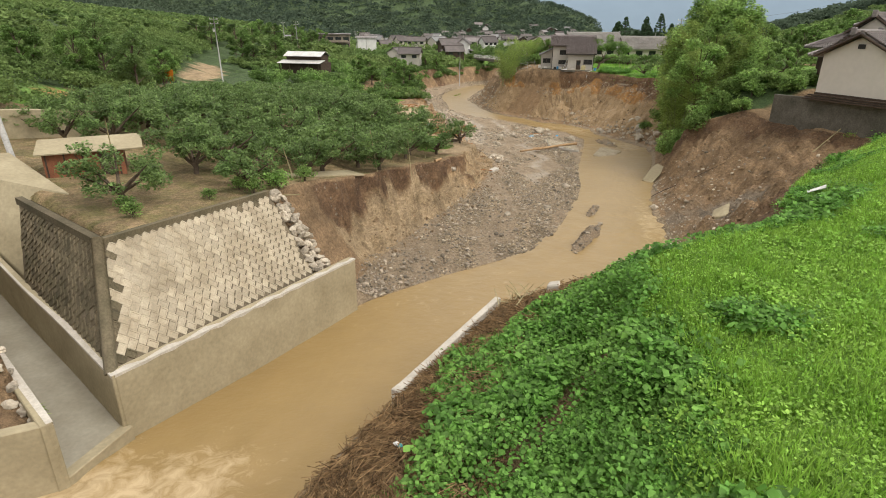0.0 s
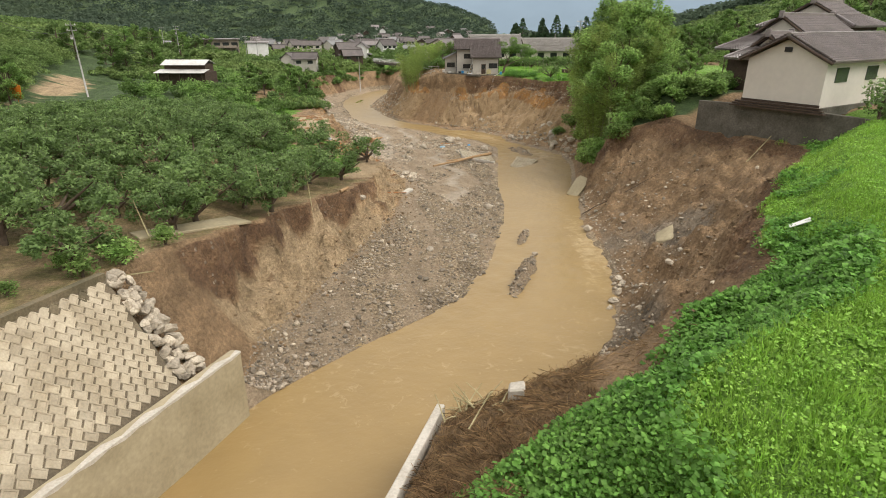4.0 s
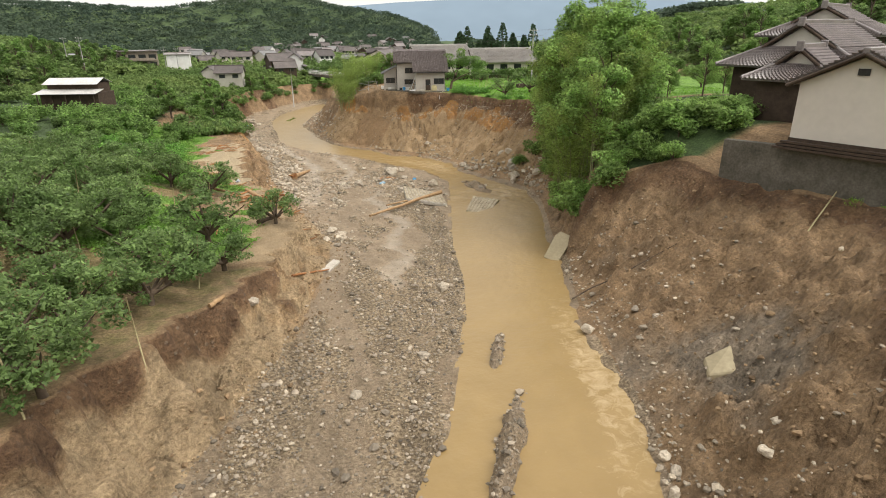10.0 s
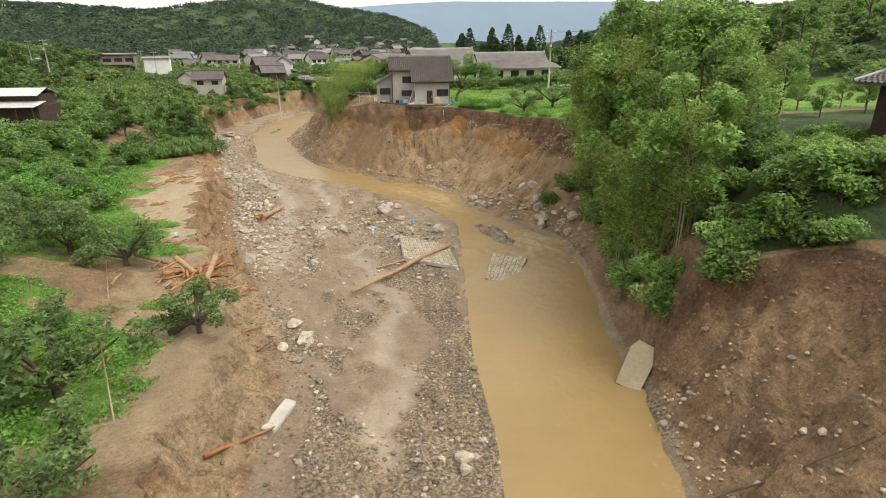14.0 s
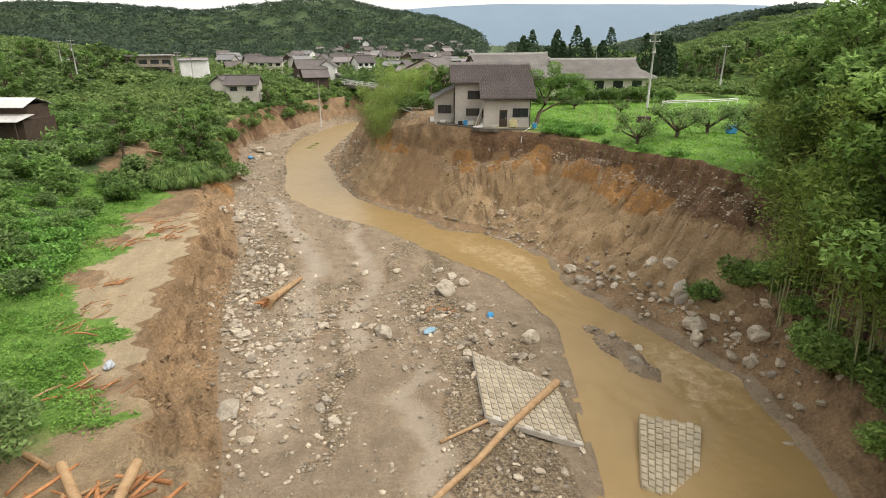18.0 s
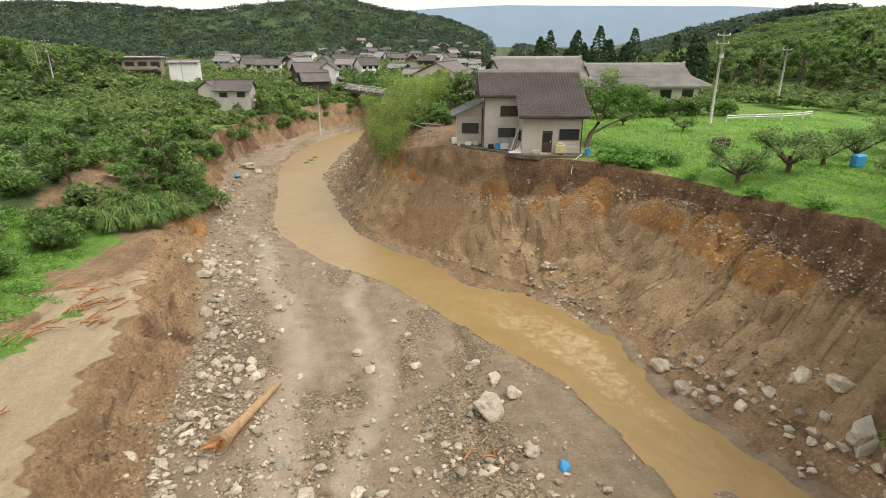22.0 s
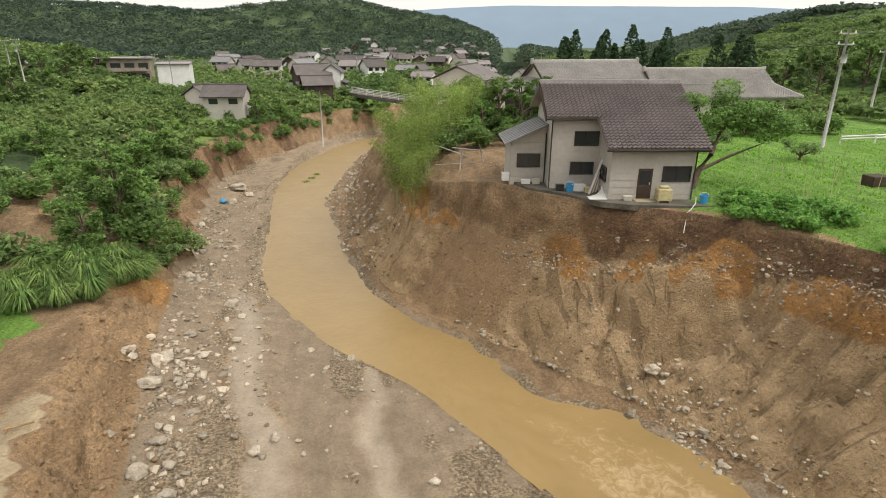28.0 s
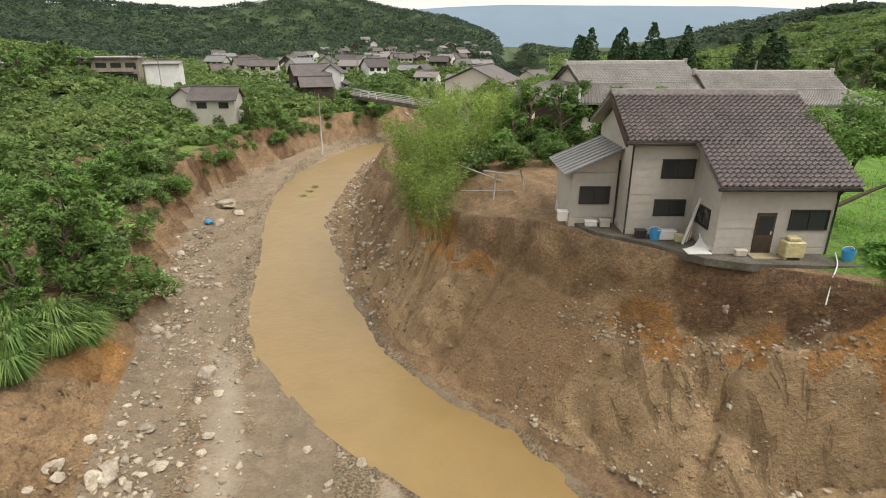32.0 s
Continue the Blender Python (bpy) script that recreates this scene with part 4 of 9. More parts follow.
def build_mountain():
    """The far mountain, four kilometres off; distance haze is painted in as blue."""
    a = np.radians(np.linspace(-40, 70, 120))
    d = np.degrees(a)
    top = np.interp(d, (-40, 0, 8, 12, 17, 27, 36, 42, 70), (90, 150, 205, 226, 240, 232, 216, 184, 90)) + 3 * rough(d, d * 0, 5, 71)
    rows = []
    for k, (f, r) in enumerate(((-0.5, 4000), (0.25, 4150), (0.6, 4300), (0.85, 4450), (1.0, 4550))):
        rows.append(np.stack((r * np.sin(a), r * np.cos(a), np.where(f < 0, -60, top * f + (6 * rough(d * 3, d * 0 + k, 4, 72) if 0 < k < 4 else 0))), -1))
    v = np.concatenate(rows)
    i = (np.arange(4)[:, None] * 120 + np.arange(119)).ravel()
    me = soup("far_mountain", v, np.stack((i, i + 1, i + 121, i + 120), 1), True)
    tagged(link_mesh("backdrop", me, M_HAZE), "mountain ridge beyond the plain, blue-grey haze painted into its colour", "mountain", kind="structure")


build_mountain()


# ---- concrete channel ----
def wall_run(name, pts, thick, material, label, side=1, cap=None):
    """An upright wall along points (x, y, base z, top z) whose river face runs through the points; thickness lies to the side given."""
    root = tagged(thing(name, Matrix.Identity(4), label, "wall"), kind="structure")
    bm = bmesh.new()
    prev = None
    for k, (x, y, zb, zt) in enumerate(pts):
        a = Vector(pts[max(k - 1, 0)][:2])
        b = Vector(pts[min(k + 1, len(pts) - 1)][:2])
        d = (b - a).normalized()
        n = Vector((-d.y, d.x)) * side * thick
        ring = [bm.verts.new(p) for p in ((x, y, zb), (x, y, zt), (x + n.x, y + n.y, zt), (x + n.x, y + n.y, zb))]
        if prev:
            for q in range(4):
                bm.faces.new((prev[q], prev[(q + 1) % 4], ring[(q + 1) % 4], ring[q]))
        else:
            bm.faces.new(ring)
        prev = ring
    bm.faces.new(prev[::-1])
    bmesh.ops.recalc_face_normals(bm, faces=bm.faces)
    bmesh.ops.bevel(bm, geom=[e for e in bm.edges if e.calc_face_angle(0) > 0.8], offset=0.03, segments=1, affect="EDGES")
    part("wall_body", bm, material, root)
    if cap:
        bm = bmesh.new()
        prev = None
        for k, (x, y, zb, zt) in enumerate(pts):
            d = (Vector(pts[min(k + 1, len(pts) - 1)][:2]) - Vector(pts[max(k - 1, 0)][:2])).normalized()
            w = Vector((-d.y, d.x)) * side
            lip = 0.5 + 0.28 * math.sin(k * 2.1)
            ring = [bm.verts.new((x + w.x * o, y + w.y * o, zt + h)) for o, h in ((-0.006, -0.10 - 0.05 * math.sin(k * 3.3)), (-0.006, 0.006), (thick * lip, 0.006), (thick * lip, -0.05))]
            if prev:
                for q in range(4):
                    bm.faces.new((prev[q], prev[(q + 1) % 4], ring[(q + 1) % 4], ring[q]))
            prev = ring
        bmesh.ops.recalc_face_normals(bm, faces=bm.faces)
        part("worn_edge", bm, cap, root, "pale worn top edge")
    return root


def left_wall_pts(n=8):
    return [(-10.6 + 6.5 * k / n, 16.45 + 12.0 * k / n, 1.8, 6.95 - 0.75 * k / n) for k in range(n + 1)]


wall_run("wall_channel", left_wall_pts(24), 0.45, M_CONCRETE, "grey-brown concrete channel wall with a worn pale top edge", 1, M_CONCRETE_TOP)
wall_run("wall_side_channel", [(-10.7, 16.4, 3.0, 6.93), (-14.2, 19.6, 3.4, 7.1), (-17.7, 22.7, 3.6, 7.25), (-24.5, 28.8, 4, 7.7)], 0.3, M_CONCRETE, "stained concrete wall of the side channel", -1, M_CONCRETE_TOP)
wall_run("wall_side_channel", [(-11.15, 14.0, 2.6, 7.0), (-14.4, 17.0, 3.4, 7.25), (-24, 25.9, 4, 7.8)], 0.35, M_CONCRETE, "stained concrete wall of the side channel", 1, M_CONCRETE_TOP)
wall_run("wall_upstream", [(-11.2, 13.9, 2.6, 6.96), (-12.4, 13.3, 2.6, 7.0), (-16.5, 11.2, 3, 7.2), (-22, 8, 3, 7.6)], 0.4, M_CONCRETE, "stained concrete river wall upstream of the side channel", -1)


def channel_floor():
    """Concrete floor of the side channel with a low sill at its mouth."""
    root = tagged(thing("floor_side_channel", Matrix.Identity(4), "pale wet concrete floor of the side channel", "channel floor"), kind="structure")
    a, b = Vector((-10.55, 16.5, 0)), Vector((-11.3, 14.1, 0))
    far = Vector((-0.735, 0.678, 0))
    bm = bmesh.new()
    rings = []
    for k in range(9):
        q = far * 1.9 * k + Vector((0, 0, 4.75 + 0.07 * k))
        rings.append([bm.verts.new(p) for p in (a + q, b + q, b + q - Vector((0, 0, 2.5)), a + q - Vector((0, 0, 2.5)))])
    bm.faces.new(rings[0])
    for p, q in zip(rings, rings[1:]):
        for m in range(4):
            bm.faces.new((p[m], p[(m + 1) % 4], q[(m + 1) % 4], q[m]))
    bmesh.ops.recalc_face_normals(bm, faces=bm.faces)
    part("slab", bm, M_CONCRETE_WET, root)
    d = (b - a).normalized()
    m = Matrix.Translation(a.lerp(b, 0.5) + Vector((0, 0, 4.7))) @ Matrix.Rotation(math.atan2(d.y, d.x), 4, "Z")
    part("sill", box_bm((-1.3, -0.3, -2.4), (1.3, 0.12, 0.16), 0.03, None, m), M_CONCRETE, root)


channel_floor()
wall_run("wall_bank", [(-1.25, 14.7, 2.2, 7.6), (-1.0, 15.2, 2.2, 7.5), (0.45, 18.5, 2.0, 6.95), (2.9, 23.4, 2.0, 6.42)], 0.28, M_CONCRETE_TOP, "broken pale concrete bank wall, its top bare above the debris", -1)


# ---- houses ----
def roof_slab(bm, a, b, c, d, thick=0.12):
    """A thick roof plane with corners a, b (eave) and c, d (ridge)."""
    pts = [Vector(p) for p in (a, b, c, d)]
    n = (pts[1] - pts[0]).cross(pts[3] - pts[0]).normalized()
    if n.z < 0:
        n = -n
    top = [bm.verts.new(p + n * thick) for p in pts]
    bot = [bm.verts.new(p) for p in pts]
    bm.faces.new(top)
    bm.faces.new(bot[::-1])
    for i in range(4):
        bm.faces.new((bot[i], bot[(i + 1) % 4], top[(i + 1) % 4], top[i]))


def tile_rows(parent, a, b, c, d, material, across=0.28, up=0.27):
    """Wavy tile courses over a roof plane with eave a-b and ridge d-c: one mesh."""
    a, b, c, d = (np.array(p, float) for p in (a, b, c, d))
    w, h = np.linalg.norm(b - a), np.linalg.norm(d - a)
    nx, ny = max(2, int(w / across)), max(2, int(h / up))
    n = np.cross(b - a, d - a)
    n /= np.linalg.norm(n)
    if n[2] < 0:
        n = -n
    vs, fs = [], []
    s = np.linspace(0, 1, nx * 4 + 1)
    wave = 0.075 * np.cos(np.arange(nx * 4 + 1) * math.tau / 4)
    for j in range(ny):
        rows = []
        for t, lift in ((j / ny, 0.25), ((j + 1.02) / ny, 0.14)):
            p = (a[None] * (1 - s[:, None]) + b[None] * s[:, None]) * (1 - t) + (d[None] * (1 - s[:, None]) + c[None] * s[:, None]) * t
            rows.append(p + n * (lift + wave)[:, None])
        low = rows[0] - n * 0.09
        base = len(vs) * 0 + sum(len(v) for v in vs)
        vs.extend((low, rows[0], rows[1]))
        m = len(s)
        i = np.arange(m - 1)
        fs.append(np.stack((base + i, base + i + 1, base + m + i + 1, base + m + i), 1))
        fs.append(np.stack((base + m + i, base + m + i + 1, base + 2 * m + i + 1, base + 2 * m + i), 1))
    me = soup("roof_tiles", np.concatenate(vs), np.concatenate(fs), False)
    return link_mesh("roof_tiles", me, material, parent)


def window_part(parent, m, w, h, panes=2, frame_mat=None):
    """A framed window on a wall; m has x along the wall and y out of it, origin at the lower left corner."""
    root = new("window")
    root.parent = parent
    root.matrix_local = m
    bm = bmesh.new()
    f = 0.06
    for lo, hi in (((0, -0.02, 0), (w, 0.07, f)), ((0, -0.02, h - f), (w, 0.07, h)), ((0, -0.02, f), (f, 0.07, h - f)), ((w - f, -0.02, f), (w, 0.07, h - f))):
        box_bm(lo, hi, 0, bm)
    for k in range(1, panes):
        box_bm((w * k / panes - 0.025, -0.015, f), (w * k / panes + 0.025, 0.06, h - f), 0, bm)
    part("window_frame", bm, frame_mat or M_FRAME, root)
    for k in range(panes):
        part("pane", box_bm((w * k / panes + 0.03, 0.0, f), (w * (k + 1) / panes - 0.03, 0.025, h - f)), M_GLASS, root)
    return root


def wall_frame(p, ang):
    """A local frame on a wall: origin p, x along the wall at the angle, y to its right-hand side (outwards)."""
    return Matrix.Translation(p) @ Matrix.Rotation(ang, 4, "Z")


def siding(parent, x0, x1, z0, z1, m, material):
    """Overlapping boards on a wall face; x along, y outwards is negative y."""
    k = max(1, int((z1 - z0) / 0.42))
    for j in range(k):
        a, b = z0 + (z1 - z0) * j / k, z0 + (z1 - z0) * (j + 1) / k
        bm = prism_bm([(0.0, a), (-0.035, a), (-0.012, b), (0.0, b)], x0, x1, "x")
        ob = part("siding_board", bm, material, parent)
        ob.matrix_local = m


def river_house():
    """Two-storey house on the brink of the cliff."""
    g = 8.9
    root = thing("house", pose(28.6, 125.4, g, 0, 0, -11), "two-storey cream house with brown tiled roof at the cliff edge", "house")
    up, rz, rv, ez = 4.35, 6.45, 5.7, 3.15
    slope = (rz - ez) / (rv + 0.55)
    back = 2 * rv - 2.6
    zb = ez + slope * (2.3 + 0.55)
    part("wall", prism_bm([(0, 0), (2.8, 0), (2.8, 3.0 + slope * 2.75), (0, 3.0)], 0, 5.1, "x"), M_SIDING, root)
    part("wall", prism_bm([(2.8, 0), (back, 0), (back, zb), (rv, rz - 0.12), (2.8, zb + 0.2)], -3.2, 5.1, "x"), M_SIDING, root)
    part("annex_wall", box_bm((-5.6, 4.6, 0), (-3.2, 8.2, 2.75)), M_SIDING, root)
    part("foundation", box_bm((-0.04, -0.04, -0.35), (5.14, 2.9, 0.3)), M_CONCRETE_TOP, root)
    part("foundation", box_bm((-3.24, 2.76, -0.35), (5.14, back + 0.04, 0.3)), M_CONCRETE_TOP, root)
    part("foundation", box_bm((-5.64, 4.56, -0.35), (-3.2, 8.24, 0.3)), M_CONCRETE_TOP, root)
    bm = bmesh.new()
    R0, R1 = -3.75, 5.75
    front, mid = (-0.55, ez), (2.25, ez + slope * 2.8)
    for lo in (((-0.5, front[0], front[1]), (R1, front[0], front[1]), (R1, mid[0], mid[1]), (-0.5, mid[0], mid[1])),
               ((R0, back + 0.5, ez + slope * 2.8), (R1, back + 0.5, ez + slope * 2.8), (R1, rv, rz), (R0, rv, rz)),
               ((R0, mid[0], mid[1]), (R1, mid[0], mid[1]), (R1, rv, rz), (R0, rv, rz))):
        bm = bmesh.new()
        roof_slab(bm, *lo)
        roof = part("roof", bm, M_TILE, root, "brown glazed tile roof")
    tile_rows(roof, (-0.5, front[0], front[1]), (R1, front[0], front[1]), (R1, mid[0], mid[1]), (-0.5, mid[0], mid[1]), M_TILE)
    tile_rows(roof, (R0, mid[0], mid[1]), (R1, mid[0], mid[1]), (R1, rv, rz), (R0, rv, rz), M_TILE)
    tile_rows(roof, (R1, back + 0.5, mid[1]), (R0, back + 0.5, mid[1]), (R0, rv, rz), (R1, rv, rz), M_TILE)
    part("ridge", prism_bm([(rv - 0.2, rz + 0.05), (rv + 0.2, rz + 0.05), (rv + 0.12, rz + 0.38), (rv - 0.12, rz + 0.38)], R0, R1, "x"), M_TILE, roof)
    for x in (R0, R1):
        part("gable_trim", prism_bm([(mid[0], mid[1] - 0.16), (mid[0], mid[1] + 0.2), (rv, rz + 0.22), (rv, rz - 0.14)], x - 0.05, x + 0.05, "x"), M_WOOD_DARK, roof)
    bm = bmesh.new()
    roof_slab(bm, (-6.1, 4.1, 2.65), (-6.1, 8.6, 2.65), (-3.2, 8.6, 3.95), (-3.2, 4.1, 3.95), 0.08)
    annex = part("annex_roof", bm, M_TIN_GREY, root, "grey sheet-metal lean-to roof")
    for k in range(9):
        y = 4.15 + k * 0.55
        bm = bmesh.new()
        tube_bm([(-6.1, y, 2.76), (-3.2, y, 4.06)], 0.025, 5, bm)
        part("seam", bm, M_TIN_GREY, annex)
    part("annex_gable", prism_bm([(-5.6, 2.7), (-3.2, 2.7), (-3.2, 3.9), (-5.6, 2.8)], 4.6, 4.7, "y"), M_SIDING, root)
    # boards on the river-side walls
    siding(root, 0, 5.1, 0.32, 3.0, Matrix.Translation((0, -0.002, 0)), M_SIDING)
    siding(root, -3.2, 0, 0.32, zb, Matrix.Translation((0, 2.798, 0)), M_SIDING)
    siding(root, -5.6, -3.2, 0.32, 2.7, Matrix.Translation((0, 4.598, 0)), M_SIDING)
    flip = Matrix.Rotation(math.pi, 4, "Z")
    turn = Matrix.Rotation(-math.pi / 2, 4, "Z")
    siding(root, 0, 2.8, 0.32, 3.0, Matrix.Translation((-0.002, 2.8, 0)) @ turn, M_SIDING)
    siding(root, 0, 3.6, 0.32, 2.7, Matrix.Translation((-5.602, 8.2, 0)) @ turn, M_SIDING)

    def win(x, y, z, w, h, panes=2):
        return window_part(root, Matrix.Translation((x + w, y - 0.03, z)) @ flip, w, h, panes)

    win(3.2, 0, 1.15, 1.75, 0.95)
    win(-1.9, 2.8, 0.95, 1.55, 0.85)
    win(-1.75, 2.8, 2.85, 1.6, 0.95)
    win(-5.2, 4.6, 1.05, 1.6, 0.95)
    window_part(root, Matrix.Translation((-0.03, 0.7, 0.9)) @ Matrix.Rotation(math.pi / 2, 4, "Z"), 1.4, 0.95, 2)
    door = part("door", box_bm((1.72, -0.07, 0.05), (2.6, 0.0, 1.95), 0.01), M_WOOD_DARK, root, "brown glazed back door")
    part("door_panel", box_bm((1.82, -0.085, 0.95), (2.5, -0.065, 1.8)), M_GLASS, door)
    part("door_panel", box_bm((1.82, -0.085, 0.2), (2.5, -0.065, 0.85)), M_WOOD_DARK, door)
    part("handle", box_bm((2.42, -0.13, 0.95), (2.46, -0.085, 1.1)), M_TIN, door)
    part("step", box_bm((1.5, -0.75, -0.3), (2.8, -0.05, 0.06), 0.02), M_CONCRETE, root)
    for x, y, z in ((-3.25, 2.7, zb), (5.15, -0.08, 3.0), (-3.27, 4.5, 3.4)):
        part("downpipe", tube_bm([(x, y, z), (x, y, 0.0)], 0.045, 6), M_FRAME, root)
    part("gutter", tube_bm([(-0.5, -0.6, ez - 0.02), (R1, -0.6, ez - 0.02)], 0.06, 6), M_FRAME, root)
    part("gutter", tube_bm([(R0, mid[0] - 0.05, mid[1] - 0.02), (-0.55, mid[0] - 0.05, mid[1] - 0.02)], 0.06, 6), M_FRAME, root)
    return root


river_house()


def gable_house(m, w, d, h, roof_h, wall_mat, roof_mat, label, over=0.5, windows=3, tiles=False, storey_roof=None, name="house", group="", gable_mat=None):
    """A house with its ridge along x: w by d, eaves at h; windows on the two long sides and the near gable."""
    root = thing(name, m, label, "house", group)
    part("wall", prism_bm([(-d / 2, -1.5), (d / 2, -1.5), (d / 2, h), (0, h + roof_h * 0.97), (-d / 2, h)], -w / 2, w / 2, "x"), wall_mat, root)
    if gable_mat:
        for s in (-1, 1):
            part("gable_panel", prism_bm([(-d * 0.36, h + roof_h * 0.22), (d * 0.36, h + roof_h * 0.22), (0, h + roof_h * 0.9)], s * (w / 2 + 0.02) - 0.05, s * (w / 2 + 0.02) + 0.05, "x"), gable_mat, root)
    k = roof_h / (d / 2)
    e = h - over * k + 0.1
    x0, x1 = -w / 2 - over * 0.8, w / 2 + over * 0.8
    for s in (-1, 1):
        bm = bmesh.new()
        roof_slab(bm, (x0, s * (d / 2 + over), e), (x1, s * (d / 2 + over), e), (x1, 0, h + roof_h + 0.1), (x0, 0, h + roof_h + 0.1))
        roof = part("roof", bm, roof_mat, root)
        if tiles:
            tile_rows(roof, (x0, s * (d / 2 + over), e), (x1, s * (d / 2 + over), e), (x1, 0, h + roof_h + 0.1), (x0, 0, h + roof_h + 0.1), roof_mat)
    part("ridge", box_bm((x0, -0.18, h + roof_h + 0.1), (x1, 0.18, h + roof_h + 0.42), 0.04), roof_mat, roof)
    if storey_roof:
        for s in (-1, 1):
            bm = bmesh.new()
            roof_slab(bm, (x0 - 0.3, s * (d / 2 + over + 0.9), storey_roof - 0.35), (x1 + 0.3, s * (d / 2 + over + 0.9), storey_roof - 0.35), (x1 + 0.3, s * (d / 2 - 0.05), storey_roof + 0.25), (x0 - 0.3, s * (d / 2 - 0.05), storey_roof + 0.25))
            part("lower_roof", bm, roof_mat, root)
    levels = [h - 1.55] if h < 4 else [h - 1.5, h - 4.0]
    for z in levels:
        for j in range(windows):
            x = -w / 2 + (j + 0.5) * w / windows
            ww = min(1.7, w / windows * 0.62)
            for s in (-1, 1):
                rot = Matrix.Rotation(math.pi if s < 0 else 0, 4, "Z")
                part("window", box_bm((x - ww / 2, s * d / 2 - 0.05, z), (x + ww / 2, s * d / 2 + 0.05, z + 1.05)), M_GLASS, root)
    return root


def hip_gable_house(m, w, d, h, roof_h, wall_mat, roof_mat, label, over=1.0, lower=None):
    """A farmhouse whose steep gable roof sits on a lower skirt that runs round all four sides; ridge along x."""
    root = thing("house", m, label, "house")
    part("wall", box_bm((-w / 2, -d / 2, -1.5), (w / 2, d / 2, h)), wall_mat, root)
    zs = h + roof_h * 0.42
    X, Y, U, V = w / 2 + over, d / 2 + over, w / 2 - 1.0, d * 0.27
    ring = [(-X, -Y, h - 0.25), (X, -Y, h - 0.25), (X, Y, h - 0.25), (-X, Y, h - 0.25)]
    inner = [(-U, -V, zs), (U, -V, zs), (U, V, zs), (-U, V, zs)]
    for i in range(4):
        j = (i + 1) % 4
        bm = bmesh.new()
        roof_slab(bm, ring[i], ring[j], inner[j], inner[i])
        skirt = part("roof_skirt", bm, roof_mat, root)
        tile_rows(skirt, ring[i], ring[j], inner[j], inner[i], roof_mat, 0.32, 0.3)
        part("hip_ridge", tube_bm([Vector(ring[i]) + Vector((0, 0, 0.22)), Vector(inner[i]) + Vector((0, 0, 0.25))], (0.14, 0.14), 6), roof_mat, skirt)
    top = h + roof_h
    for k in (-1, 1):
        bm = bmesh.new()
        a, b, c, e = (-U - 0.35, k * (V + 0.3), zs - 0.05), (U + 0.35, k * (V + 0.3), zs - 0.05), (U + 0.35, 0, top), (-U - 0.35, 0, top)
        roof_slab(bm, a, b, c, e)
        roof = part("roof", bm, roof_mat, root)
        tile_rows(roof, a, b, c, e, roof_mat, 0.32, 0.3)
        part("gable_panel", prism_bm([(-V, zs), (V, zs), (0, top - 0.1)], k * (U - 0.15) - 0.05, k * (U - 0.15) + 0.05, "x"), M_PLASTER, root)
        for q in (-1, 1):
            part("verge_board", tube_bm([(k * (U + 0.36), q * (V + 0.3), zs + 0.02), (k * (U + 0.36), 0, top + 0.06)], (0.13, 0.13), 4), M_WOOD_DARK, root)
    part("ridge", box_bm((-U - 0.45, -0.2, top + 0.05), (U + 0.45, 0.2, top + 0.45), 0.05), roof_mat, roof)
    for q in (-1, 1):
        part("ridge_end", box_bm((q * (U + 0.4) - 0.12, -0.26, top - 0.1), (q * (U + 0.4) + 0.12, 0.26, top + 0.62), 0.05), roof_mat, roof)
    if lower is not None:
        for k in (-1, 1):
            bm = bmesh.new()
            roof_slab(bm, (-w / 2 - 1.3, k * (d / 2 + 1.5), lower - 0.4), (w / 2 + 1.3, k * (d / 2 + 1.5), lower - 0.4), (w / 2 + 1.3, k * (d / 2 - 0.05), lower + 0.3), (-w / 2 - 1.3, k * (d / 2 - 0.05), lower + 0.3))
            part("lower_roof", bm, roof_mat, root)
            bm = bmesh.new()
            roof_slab(bm, (k * (w / 2 + 1.5), -d / 2 - 1.3, lower - 0.4), (k * (w / 2 + 1.5), d / 2 + 1.3, lower - 0.4), (k * (w / 2 - 0.05), d / 2 + 1.3, lower + 0.3), (k * (w / 2 - 0.05), -d / 2 - 1.3, lower + 0.3))
            part("lower_roof", bm, roof_mat, root)
    n = max(2, int(w / 3))
    for j in range(n):
        x = -w / 2 + (j + 0.5) * w / n
        for k in (-1, 1):
            part("window", box_bm((x - 0.85, k * d / 2 - 0.05, h - 2.0), (x + 0.85, k * d / 2 + 0.05, h - 0.6)), M_GLASS, root)
            part("timber_band", box_bm((x - w / n / 2 + 0.03, k * d / 2 - 0.03, 0.0), (x + w / n / 2 - 0.03, k * d / 2 + 0.03, 0.9)), M_WOOD_DARK, root)
    for k in (-1, 1):
        part("timber_band", box_bm((k * w / 2 - 0.03, -d / 2, 0.0), (k * w / 2 + 0.03, d / 2, h - 1.0)), M_WOOD_DARK, root)
    return root


